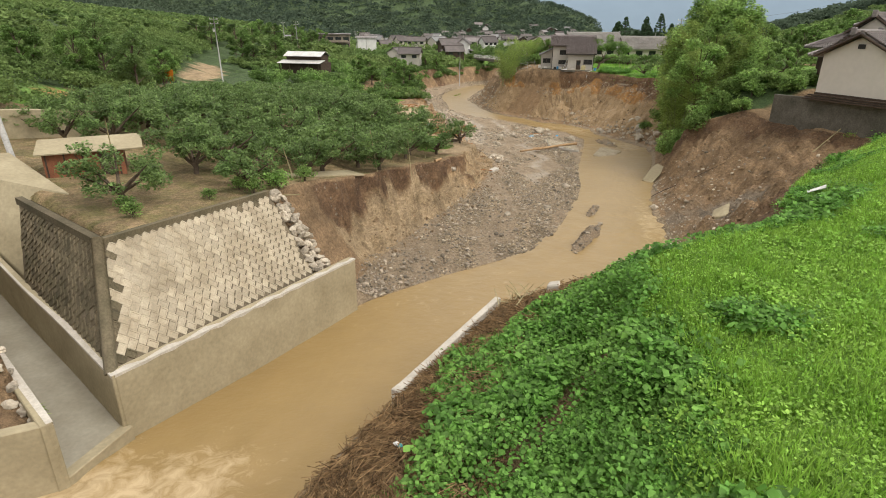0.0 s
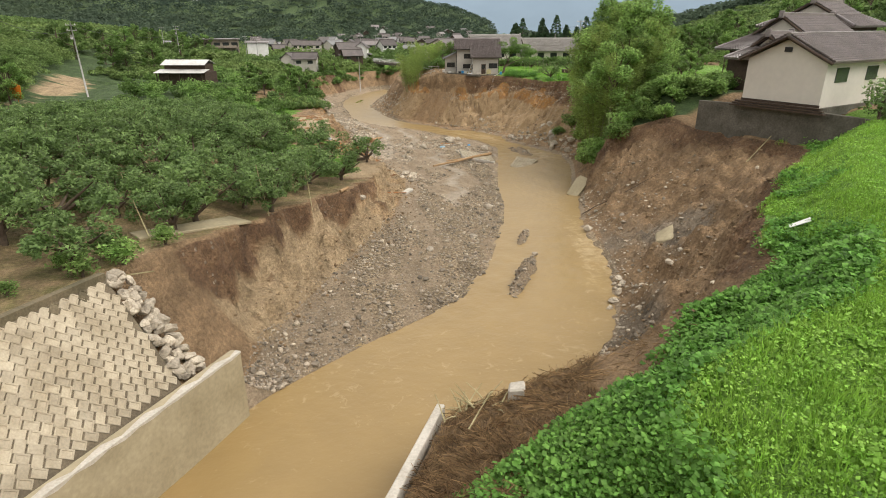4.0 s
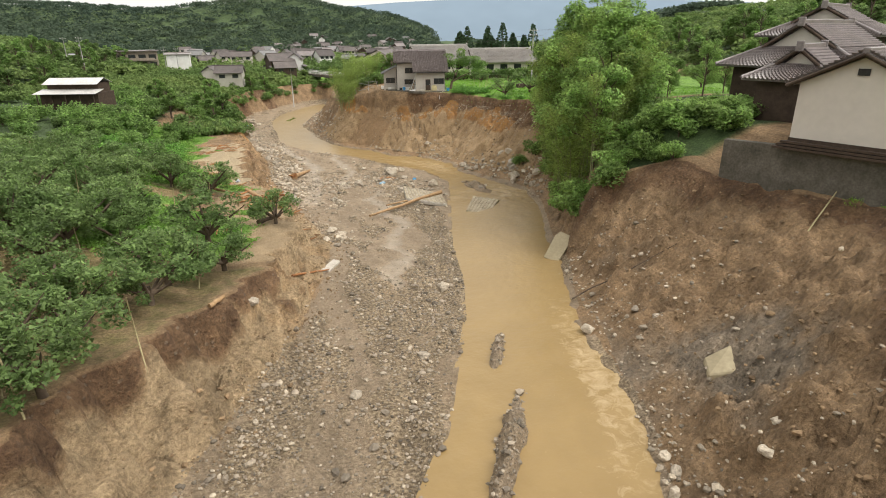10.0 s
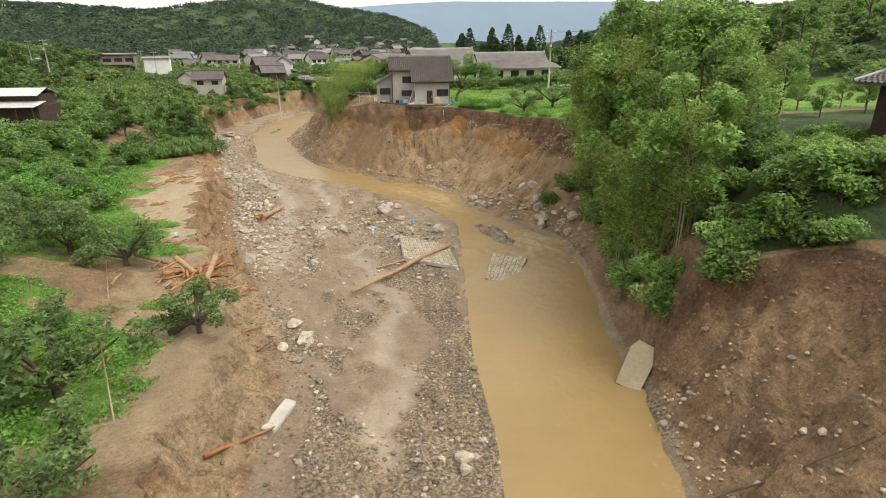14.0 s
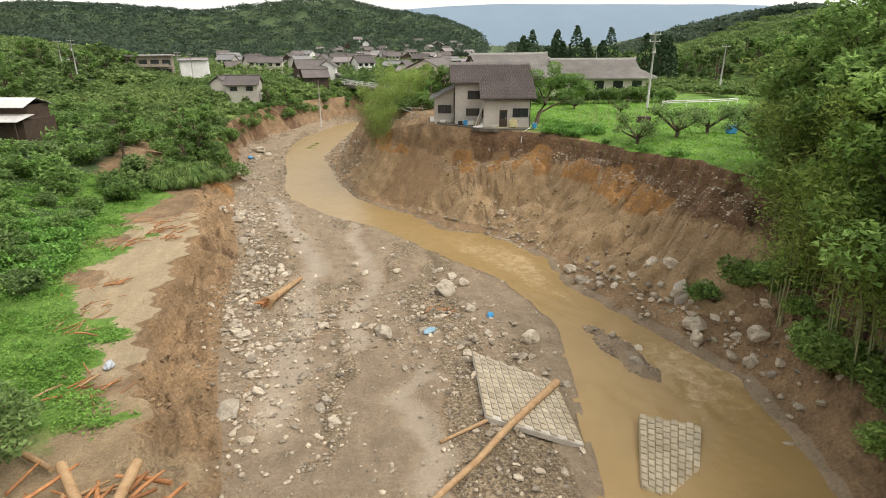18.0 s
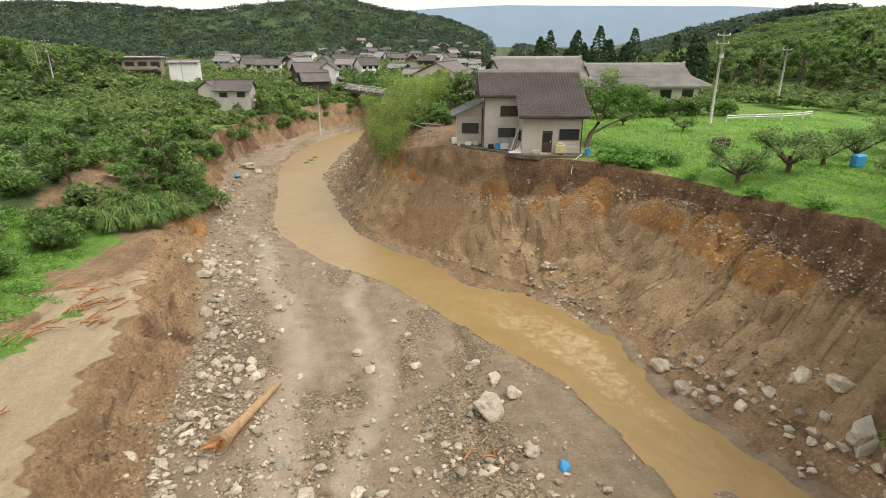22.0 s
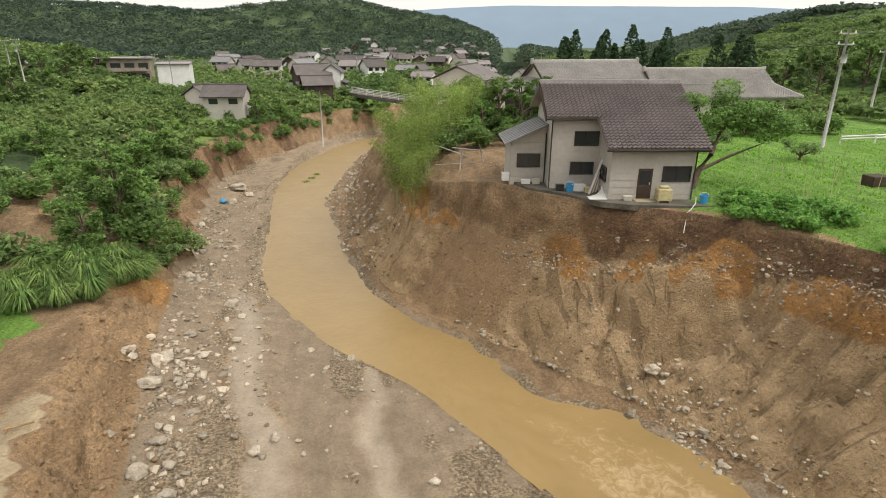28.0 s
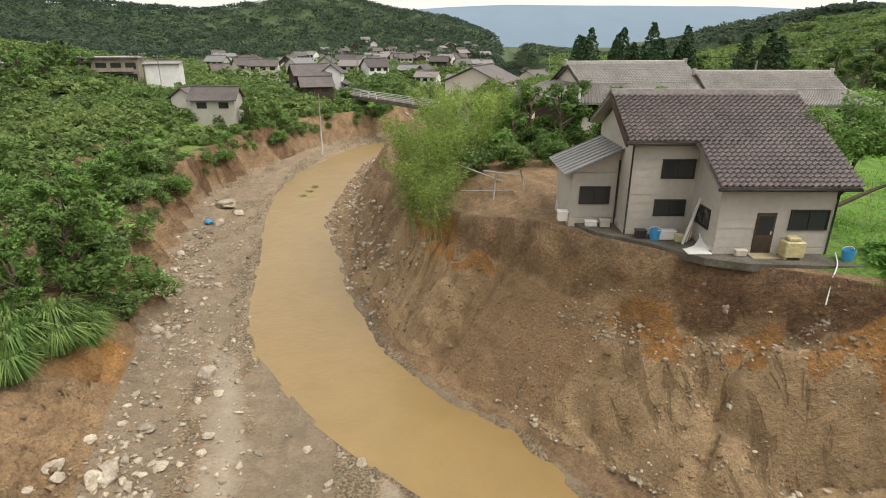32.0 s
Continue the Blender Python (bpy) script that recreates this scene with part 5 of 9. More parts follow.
def white_house():
    """White plastered gable standing over the slip, with the large tiled farmhouse behind it."""
    ang = math.degrees(math.atan2(2.1, 5.7))
    root = gable_house(pose(34.45 + 6.7 * 0.94, 47.85 + 6.7 * 0.346, 12.5, 0, 0, ang), 13.4, 6.1, 3.2, 1.55, M_PLASTER, M_TILE, "long white plastered outbuilding with a brown tiled roof", 0.55, 3, True)
    part("sill_beam", box_bm((-6.75, -3.1, -0.12), (-6.68, 3.1, 0.1)), M_WOOD_DARK, root)
    part("floor_sill", box_bm((-6.95, -3.3, -0.75), (6.8, 3.2, -0.1)), M_CONCRETE_OLD, root)
    for k in range(3):
        part("beam", box_bm((-7.5 + 0.12 * k, -3.9 + 0.2 * k, -0.5 + 0.16 * k), (-7.2 + 0.12 * k, 3.6 - 0.15 * k, -0.38 + 0.16 * k)), M_WOOD_DARK, root)
    part("vent", box_bm((-6.78, -0.28, 3.75), (-6.69, 0.28, 4.1)), M_FRAME, root)
    for k in (-1, 1):
        part("fascia", tube_bm([(-7.2, k * 3.6, 3.05), (-7.2, 0, 4.82)], (0.11, 0.11), 4), M_WOOD_DARK, root)
    hip_gable_house(pose(51.0, 65.5, 11.8, 0, 0, ang), 11, 9.5, 4.0, 3.1, M_WOOD_DARK, M_TILE, "large farmhouse with white gables and layered tile roofs", 1.1)
    hip_gable_house(pose(59.5, 72.5, 11.8, 0, 0, ang + 8), 10, 8.5, 6.3, 2.4, M_WOOD_DARK, M_TILE, "upper storey block of the farmhouse with a tiled roof", 1.0, 3.6)
    hip_gable_house(pose(42.3, 58.6, 11.8, 0, 0, ang), 5.0, 4.6, 3.5, 1.9, M_WOOD_DARK, M_TILE, "small tiled porch wing of the farmhouse", 0.8)


white_house()
wall_run("wall_terrace", [(42.5, 37.2, 9.0, 11.6), (38.2, 40.2, 8.8, 11.8), (35.9, 43.6, 8.6, 12.1), (33.9, 49.0, 8.5, 12.15), (31.9, 54.2, 8.4, 12.0)], 0.5, M_CONCRETE_OLD, "dark weathered concrete retaining wall under the white building", -1)
hip_gable_house(pose(43.3, 162.5, 8.2, 0, 0, 4), 15.5, 11, 4.3, 3.0, M_PLASTER, M_TILE_PALE, "large farmhouse with a pale grey hip-and-gable tile roof", 1.2)
hip_gable_house(pose(57.6, 159.5, 8.2, 0, 0, -7), 16.5, 9, 3.9, 2.5, M_PLASTER, M_TILE_PALE, "long farmhouse wing with a pale grey hip-and-gable tile roof", 1.2)


def shed():
    z0 = 5.7
    root = thing("shed", pose(-31.0, 149.5, z0, 0, 0, -14), "dark open farm shed with two tiers of white tin roof", "shed")
    part("wall", box_bm((-5.2, -3, -1), (5.2, 3, 2.9)), M_WOOD_DARK, root)
    bm = bmesh.new()
    roof_slab(bm, (-5.6, -4.6, 2.9), (5.6, -4.6, 2.9), (5.6, -1.2, 3.5), (-5.6, -1.2, 3.5), 0.06)
    part("lower_roof", bm, M_TIN, root)
    part("upper_wall", box_bm((-4.6, -1.2, 2.9), (4.6, 3, 4.6)), M_WOOD_DARK, root)
    bm = bmesh.new()
    roof_slab(bm, (-5.0, -2.2, 4.4), (5.0, -2.2, 4.4), (5.0, 0.6, 5.4), (-5.0, 0.6, 5.4), 0.06)
    roof_slab(bm, (-5.0, 3.4, 4.4), (5.0, 3.4, 4.4), (5.0, 0.6, 5.4), (-5.0, 0.6, 5.4), 0.06)
    part("upper_roof", bm, M_TIN, root)
    for k in range(5):
        part("post", box_bm((-5.1 + k * 2.5, -4.3, -1), (-4.95 + k * 2.5, -4.15, 2.95)), M_WOOD_DARK, root)


shed()


M_BEIGE = mat("beige_render", (0.30, 0.25, 0.195), 0.85, (0.21, 0.175, 0.135), 1.5, 8, 0.1)


def flat_house(m, w, d, h, label):
    """A two-storey flat-roofed house with a deep balcony and a low rust-brown annex."""
    root = thing("house", m, label, "house", "village houses")
    part("wall", box_bm((-w / 2, -d / 2, -1.5), (w / 2, d / 2, h)), M_BEIGE, root)
    part("roof", box_bm((-w / 2 - 0.6, -d / 2 - 0.9, h), (w / 2 + 0.6, d / 2 + 0.5, h + 0.35), 0.03), M_TILE, root)
    part("balcony", box_bm((-w / 2, -d / 2 - 1.2, h * 0.47), (w / 2 - 1, -d / 2, h * 0.47 + 0.25)), M_BEIGE, root)
    part("balcony_rail", box_bm((-w / 2, -d / 2 - 1.22, h * 0.47 + 0.25), (w / 2 - 1, -d / 2 - 1.12, h * 0.47 + 1.0)), M_BEIGE, root)
    for j in range(4):
        x = -w / 2 + (j + 0.5) * w / 4
        for z in (0.6, h * 0.47 + 0.5):
            part("window", box_bm((x - w * 0.09, -d / 2 - 0.05, z), (x + w * 0.09, -d / 2 + 0.05, z + 1.7)), M_GLASS, root)
    part("annex", box_bm((-w / 2 - 3.5, -d / 2 - 3.0, -1.5), (-w / 2 + 4, -d / 2 - 1.3, 2.4)), M_RUST, root)
    part("annex_roof", box_bm((-w / 2 - 3.9, -d / 2 - 3.4, 2.4), (-w / 2 + 4.3, -d / 2 - 1.25, 2.65)), M_TIN_GREY, root)
    return root


def village():
    rng = random.Random(11)
    walls, roofs = (M_PLASTER, M_SIDING, M_WHITE, M_WOOD_DARK), (M_TILE_OLD, M_TILE_OLD, M_TILE, M_TIN_GREY)
    flat_house(pose(-44.4, 280, 6.4, 0, 0, 8), 14, 8, 6.3, "two-storey beige flat-roofed house with balcony above the orchard")
    fixed = [  # x, y, height of the ground, turn, width, depth, eaves, roof height, wall, roof
        (-28.4, 269, 4.6, 4, 8, 7, 7.0, 0.4, 2, 2), (-7.6, 216, 4.4, -6, 7.5, 6, 3.4, 1.7, 1, 0), (-12.8, 220, 4.6, 70, 5.5, 4.5, 3.2, 1.5, 0, 0), (-59.5, 264, float(ground_z(-59.5, 264)), 10, 6.5, 5, 3.4, 0.3, 1, 3),
        (8, 262, 4.0, 15, 9, 7, 5.2, 2.2, 3, 0), (14, 263, 4.0, 80, 6, 5, 5.6, 1.8, 2, 0), (9.5, 254, 4.0, 10, 7.5, 5, 3.0, 1.8, 3, 0),
        (35.4, 192, 7.4, 58, 10, 8.4, 4.7, 1.9, 0, 0), (41.5, 186, 6.8, 15, 9, 6, 3.0, 1.6, 0, 0), (31.6, 176, 6.6, 40, 5.5, 4.5, 2.6, 1.2, 1, 3), (38, 420, 2, 40, 8, 7, 5.2, 1.6, 2, 0)]
    for x, y, z, a, w, d, h, r, wm, rm in fixed:
        gable_house(pose(x, y, z, 0, 0, a), w, d, h, r, walls[wm], roofs[rm], "two-storey village house among trees" if h > 4.5 else "low village house among trees", 0.6, 0 if wm == 2 else 2, False, 3.0 if h > 5 and r > 1 else None, group="village houses")
    for k in range(125):
        y = 300 + 420 * rng.random() ** 1.1
        x = 12 + (y - 82) * math.tan(radians(rng.uniform(-9, 19)))
        if abs(x - 12 - (y - 82) * 0.0) < 9 and y < 330 or (x < 12 and y > 560):
            continue
        h = rng.choice((3.0, 3.2, 5.2, 5.4))
        gable_house(pose(x, y, float(ground_z(x, y)), 0, 0, rng.uniform(-40, 100)), rng.uniform(6.5, 10), rng.uniform(5, 7), h, rng.uniform(1.4, 2.3), walls[rng.choice((0, 0, 1, 2, 3, 3))], roofs[rng.randrange(4)],
                    "two-storey village house with a tiled roof" if h > 4 else "low village house with a tiled roof", 0.6, 3, False, group="village houses")


village()


# ---- trees ----
def blob_points(blobs, n, rng, shell=0.75):
    """Points spread through the outer part of ellipsoids (x, y, z, rx, ry, rz)."""
    b = np.array(blobs, float)
    w = (b[:, 3] * b[:, 4] * b[:, 5]) ** (2 / 3)
    k = rng.choice(len(b), n, p=w / w.sum())
    d = rng.normal(size=(n, 3))
    d /= np.linalg.norm(d, axis=1, keepdims=True)
    r = (shell + (1 - shell) * rng.random(n))[:, None] * (0.35 + 0.65 * rng.random(n)[:, None] ** 0.4)
    return b[k, :3] + d * r * b[k, 3:6]


def tree(name, m, label, crown_blobs, trunk, limbs, n, size, leaf_mat, category="tree", group="", up=0.9, seed=0, aspect=0.55):
    rng = np.random.default_rng(seed)
    root = thing(name, m, label, category, group)
    bm = tube_bm(*trunk, 7)
    for pts, rad in limbs:
        tube_bm(pts, rad, 5, bm)
    part("trunk", bm, M_BARK, root)
    v, f = leaf_tips(blob_points(crown_blobs, int(n * 1.05), rng), size * 1.18, rng, up, aspect * 1.25)
    link_mesh("crown", soup("crown", v, f), leaf_mat, root)
    return root


def orchard_tree(seed, s=1.0):
    r = random.Random(seed)
    blobs, limbs = [], []
    for k in range(7):
        a = k * math.tau / 7 + r.uniform(-0.4, 0.4)
        d, h = r.uniform(1.0, 2.0) * s, r.uniform(1.3, 2.2) * s
        tip = (math.cos(a) * d, math.sin(a) * d, h)
        limbs.append(([(0, 0, 0.45 * s), (tip[0] * 0.45, tip[1] * 0.45, h * 0.6), (tip[0] * 0.8, tip[1] * 0.8, h * 0.85), tip], (0.10 * s, 0.07 * s, 0.04 * s, 0.015)))
        for q in range(4):
            blobs.append((tip[0] * r.uniform(0.5, 1.15) + r.uniform(-0.4, 0.4), tip[1] * r.uniform(0.5, 1.15) + r.uniform(-0.4, 0.4), tip[2] + r.uniform(-0.75, 0.45), r.uniform(0.35, 0.7) * s, r.uniform(0.35, 0.7) * s, r.uniform(0.22, 0.45) * s))
    return tree("orchard_tree", pose(0, 0, -500), "low spreading persimmon tree with dark green leaves", blobs, ([(0, 0, -0.3), (0.06, 0.03, 0.35 * s), (0, 0, 0.9 * s)], (0.17 * s, 0.13 * s, 0.09 * s)), limbs, 3000, 0.155, M_LEAF, group="orchard trees", seed=seed, aspect=0.5)


def scatter_copies(models, places, smin=0.8, smax=1.2, seed=1, sink=0.0):
    """Copies of model things at (x, y) on the ground; each model itself takes the first places."""
    r = random.Random(seed)
    for k, p in enumerate(places):
        x, y = p[:2]
        s = r.uniform(smin, smax) * (p[2] if len(p) > 2 else 1.0)
        m = Matrix.Translation((x, y, float(ground_z(x, y)) - sink)) @ Matrix.Rotation(r.uniform(0, math.tau), 4, "Z")
        ob = models[k % len(models)]
        if k < len(models):
            ob.matrix_basis = m
            ob.scale = (s, s, s)
        else:
            copy_thing(ob, m).scale = (s, s, s)


def orchard():
    r = random.Random(5)
    places = [(-10.2, 30.8), (-3.9, 42.3), (-14.5, 26.0, 0.9), (-8.0, 36.5), (0.5, 56.5)]
    places += [(-0.9, 62.9, 1.05), (-2.5, 81.7, 1.05), (3.4, 68.9, 0.85), (-9.8, 76.1, 1.05), (-6.1, 82.9, 1.05), (-9.1, 84.5, 1.05), (-2.1, 54.3, 1.05), (-5.3, 59.7, 1.05)]
    for i in range(11):
        for j in range(17):
            y = 29 + 3.7 * j + r.uniform(-0.7, 0.7)
            x = float(crest_l(y)) - 3.0 - 3.7 * i + r.uniform(-0.7, 0.7) - (2.0 if y > 66 else 0)
            if x < -29.5 - 0.14 * (y - 40) or (y > 66 and x > -7.5) or (y > 54 and x > -5 and r.random() < 0.5) or min(math.hypot(x - p[0], y - p[1]) for p in places) < 2.6 or (y < 40 and x < -14):
                continue
            places.append((x, y))
    scatter_copies([orchard_tree(100 + k) for k in range(4)], places, 0.95, 1.25, 3)


orchard()


def bush_model(seed, n=900, size=0.22, material=None, label="dense green shrub on the valley floor", rx=1.6, rz=1.3, name="bush"):
    r = random.Random(seed)
    blobs = [(r.uniform(-0.8, 0.8) * rx * 0.6, r.uniform(-0.8, 0.8) * rx * 0.6, rz * r.uniform(0.3, 1.0), rx * r.uniform(0.35, 0.6), rx * r.uniform(0.35, 0.6), rz * r.uniform(0.3, 0.5)) for _ in range(9)]
    return tree(name, pose(0, 0, -500), label, blobs, ([(0, 0, -0.3), (0, 0, rz * 0.8)], (0.08, 0.04)), [([(0, 0, 0.1), (b[0], b[1], b[2])], (0.04, 0.015)) for b in blobs[:4]], n, size, material or M_LEAF_DARK, name, "shrubs", seed=seed)


def tall_tree(seed, h=9.0, n=5200, size=0.3, material=None, label="tall broadleaf tree with a dense crown", spread=0.32):
    r = random.Random(seed)
    blobs, limbs = [], []
    for k in range(16):
        a, t = r.uniform(0, math.tau), 0.3 + 0.7 * k / 16
        d = h * spread * (1.15 - abs(t - 0.55) * 1.4) * r.uniform(0.5, 1.0)
        c = (math.cos(a) * d, math.sin(a) * d, h * t)
        rr = h * r.uniform(0.09, 0.15)
        blobs.append((*c, rr, rr, rr * 0.75))
        limbs.append(([(0, 0, h * t * 0.7), (c[0] * 0.6, c[1] * 0.6, h * t * 0.9), c], (0.09, 0.06, 0.02)))
    return tree("tree", pose(0, 0, -500), label, blobs, ([(0, 0, -0.4), (0.1, 0, h * 0.4), (0, 0.1, h * 0.9)], (0.2, 0.14, 0.04)), limbs, n, size, material or M_LEAF_DARK, "tree", "broadleaf trees", seed=seed)


def bamboo_model(seed, h=10.0, n=2600):
    """A clump of leaning culms with feathery tops."""
    r = random.Random(seed)
    rng = np.random.default_rng(seed)
    root = thing("bamboo_clump", pose(0, 0, -500), "clump of tall leafy bamboo with arching tops", "bamboo", "bamboo grove")
    pts = []
    for k in range(9):
        a, d = r.uniform(0, math.tau), r.uniform(0.2, 1.2)
        lean, hh = r.uniform(0.1, 0.32), h * r.uniform(0.7, 1.05)
        b = Vector((math.cos(a) * d, math.sin(a) * d, -0.3))
        w = Vector((math.cos(a), math.sin(a), 0))
        path = [b, b + Vector((0, 0, hh * 0.4)) + w * hh * lean * 0.15, b + Vector((0, 0, hh * 0.8)) + w * hh * lean * 0.6, b + Vector((0, 0, hh)) + w * hh * lean * 1.25]
        part("culm", tube_bm(path, (0.05, 0.045, 0.03, 0.01), 5), M_CULM, root)
        for q in range(int(n * 1.8) // 9):
            t = r.uniform(0.3, 1.0)
            i = min(2, int(t * 3))
            p = path[i].lerp(path[i + 1], t * 3 - i)
            o = Vector((r.gauss(0, 1), r.gauss(0, 1), r.gauss(-0.2, 0.6))) * (0.55 * (1.25 - t) + 0.2)
            pts.append(p + o)
    v, f = leaf_tips(np.array(pts), 0.30, rng, 0.15, 0.34)
    link_mesh("foliage", soup("foliage", v, f), M_LEAF_BAMBOO, root)
    return root


def right_grove():
    r = random.Random(8)
    front, back = [], []
    for k in range(44):
        y = 63.5 + 26 * (k + 0.5) / 44 + r.uniform(-0.8, 0.8)
        front.append((float(foot_r(y)) + r.uniform(1.2, 6.5) + 1.5 * smooth(70, 62, y), y))
    for k in range(30):
        y = r.uniform(63, 93)
        back.append((min(float(foot_r(y)) + r.uniform(6, 13), 15.5 + 0.29 * y), y))
    front, back = ([p for p in some if p[0] < 4.5 + 0.95 * (p[1] - 40)] for some in (front, back))
    scatter_copies([bamboo_model(21, 9.5), bamboo_model(22, 8.0), bamboo_model(23, 11)], front[::2] + back[::5], 0.8, 1.15, 4)
    scatter_copies([tall_tree(31, 10.5, 5200, 0.27, M_LEAF_GROVE), tall_tree(32, 12.5, 5800, 0.28, M_LEAF_GROVE), tall_tree(33, 9, 4600, 0.26, M_LEAF_GROVE)], back + front[1::3] + [(34, 75, 1.15), (45, 96), (50, 92, 0.8), (55, 100, 0.8)] + [(46 + 4.2 * (k % 8) + r.uniform(-1.5, 1.5), 88 + 6.5 * (k // 8) + r.uniform(-2, 2), r.uniform(0.35, 0.55)) for k in range(16)], 0.8, 1.1, 5)
    scatter_copies([bush_model(61, 1300, 0.22, M_LEAF_GROVE, "leafy undergrowth shrub beneath the grove", 2.0, 1.6, "thicket_shrub"), bush_model(62, 1300, 0.22, M_LEAF_GROVE, "leafy undergrowth shrub beneath the grove", 1.8, 1.3, "thicket_shrub")], [(28.2 + 0.9 * k, 61.8 + r.uniform(-0.6, 0.8)) for k in range(9)] + [(float(foot_r(y)) + r.uniform(0.4, 2.0), y) for y in np.linspace(64, 92, 18)] + [(31 + 2 * k, 59.6 + r.uniform(-0.8, 1)) for k in range(6)] + [(30.5 + 0.85 * k, 57.6 + 6.5 * r.random(), 0.85) for k in range(15)] + [(33 + 1.7 * (k % 9) + r.uniform(-0.7, 0.7), 62 + 2.6 * (k // 9) + r.uniform(-0.8, 0.8), 0.7) for k in range(45)], 0.7, 1.1, 6)


right_grove()


def left_shrubs():
    """The overgrown orchard and thicket along the far left bank."""
    r = random.Random(9)
    models = [bush_model(41, 900, 0.32, rx=2.4, rz=1.9), bush_model(42, 900, 0.32, rx=2.2, rz=1.6, material=M_LEAF), bush_model(43, 950, 0.32, rx=2.6, rz=2.4)]
    places = []
    for i in range(20):
        for j in range(34):
            y = 96 + 5.0 * j + r.uniform(-1.6, 1.6)
            edge = float(crest_l(y)) - (1.2 if y > 138 else 9.5 - 7.5 * float(smooth(118, 138, y)))
            x = edge - 4.6 * i + r.uniform(-1.6, 1.6)
            if y > 176 or x < -float(valley_l(y)) - 4 or x < -42 or math.hypot(x + 30.5, y - 147) < 9 or y > 258 or (y < 128 and x < -33 and r.random() < 0.3):
                continue
            places.append((x, y, 0.75 if y < 122 else 1.0))
    scatter_copies(models, places, 0.85, 1.25, 6)
    scatter_copies([tall_tree(51, 6.0, 2600, 0.3)], [(-6.5, 146), (-9, 152), (-14, 140), (-2, 214), (2, 222), (-20, 165), (-5.2, 142.0, 0.95), (-6.5, 138, 0.8), (-8, 158), (-9.5, 172)], 0.8, 1.1, 7)
    edge = [(float(crest_l(y)) - r.uniform(-0.6, 1.4), y, r.uniform(0.45, 0.8)) for y in (138 + 2.1 * k for k in range(58)) if not 178 < y < 196 or r.random() < 0.5]
    edge += [(float(crest_l(y)) + (float(foot_l(y)) - float(crest_l(y))) * r.uniform(0.0, 0.55), y, r.uniform(0.6, 1.15)) for y in (142 + 1.35 * k for k in range(86)) if math.sin(y * 0.23) + 0.5 * math.sin(y * 0.61) > -0.55]
    scatter_copies([bush_model(44, 700, 0.26, rx=2.0, rz=1.5), bush_model(45, 700, 0.26, rx=2.2, rz=1.2, material=M_LEAF)], edge, 0.8, 1.3, 11)
    slope = [(-52, 62), (-38, 46), (-58, 86), (-55, 94), (-50, 102), (-55, 102), (-50, 112), (-57, 74), (-60, 92), (-54, 122), (-61, 112), (-41, 41), (-57, 58), (-62, 70)]
    scatter_copies([tall_tree(52, 9.0, 5600, 0.27), tall_tree(53, 11.0, 6000, 0.27, M_LEAF), tall_tree(54, 8.0, 5200, 0.26, M_LEAF_DARK)], slope, 0.8, 1.15, 12)


left_shrubs()


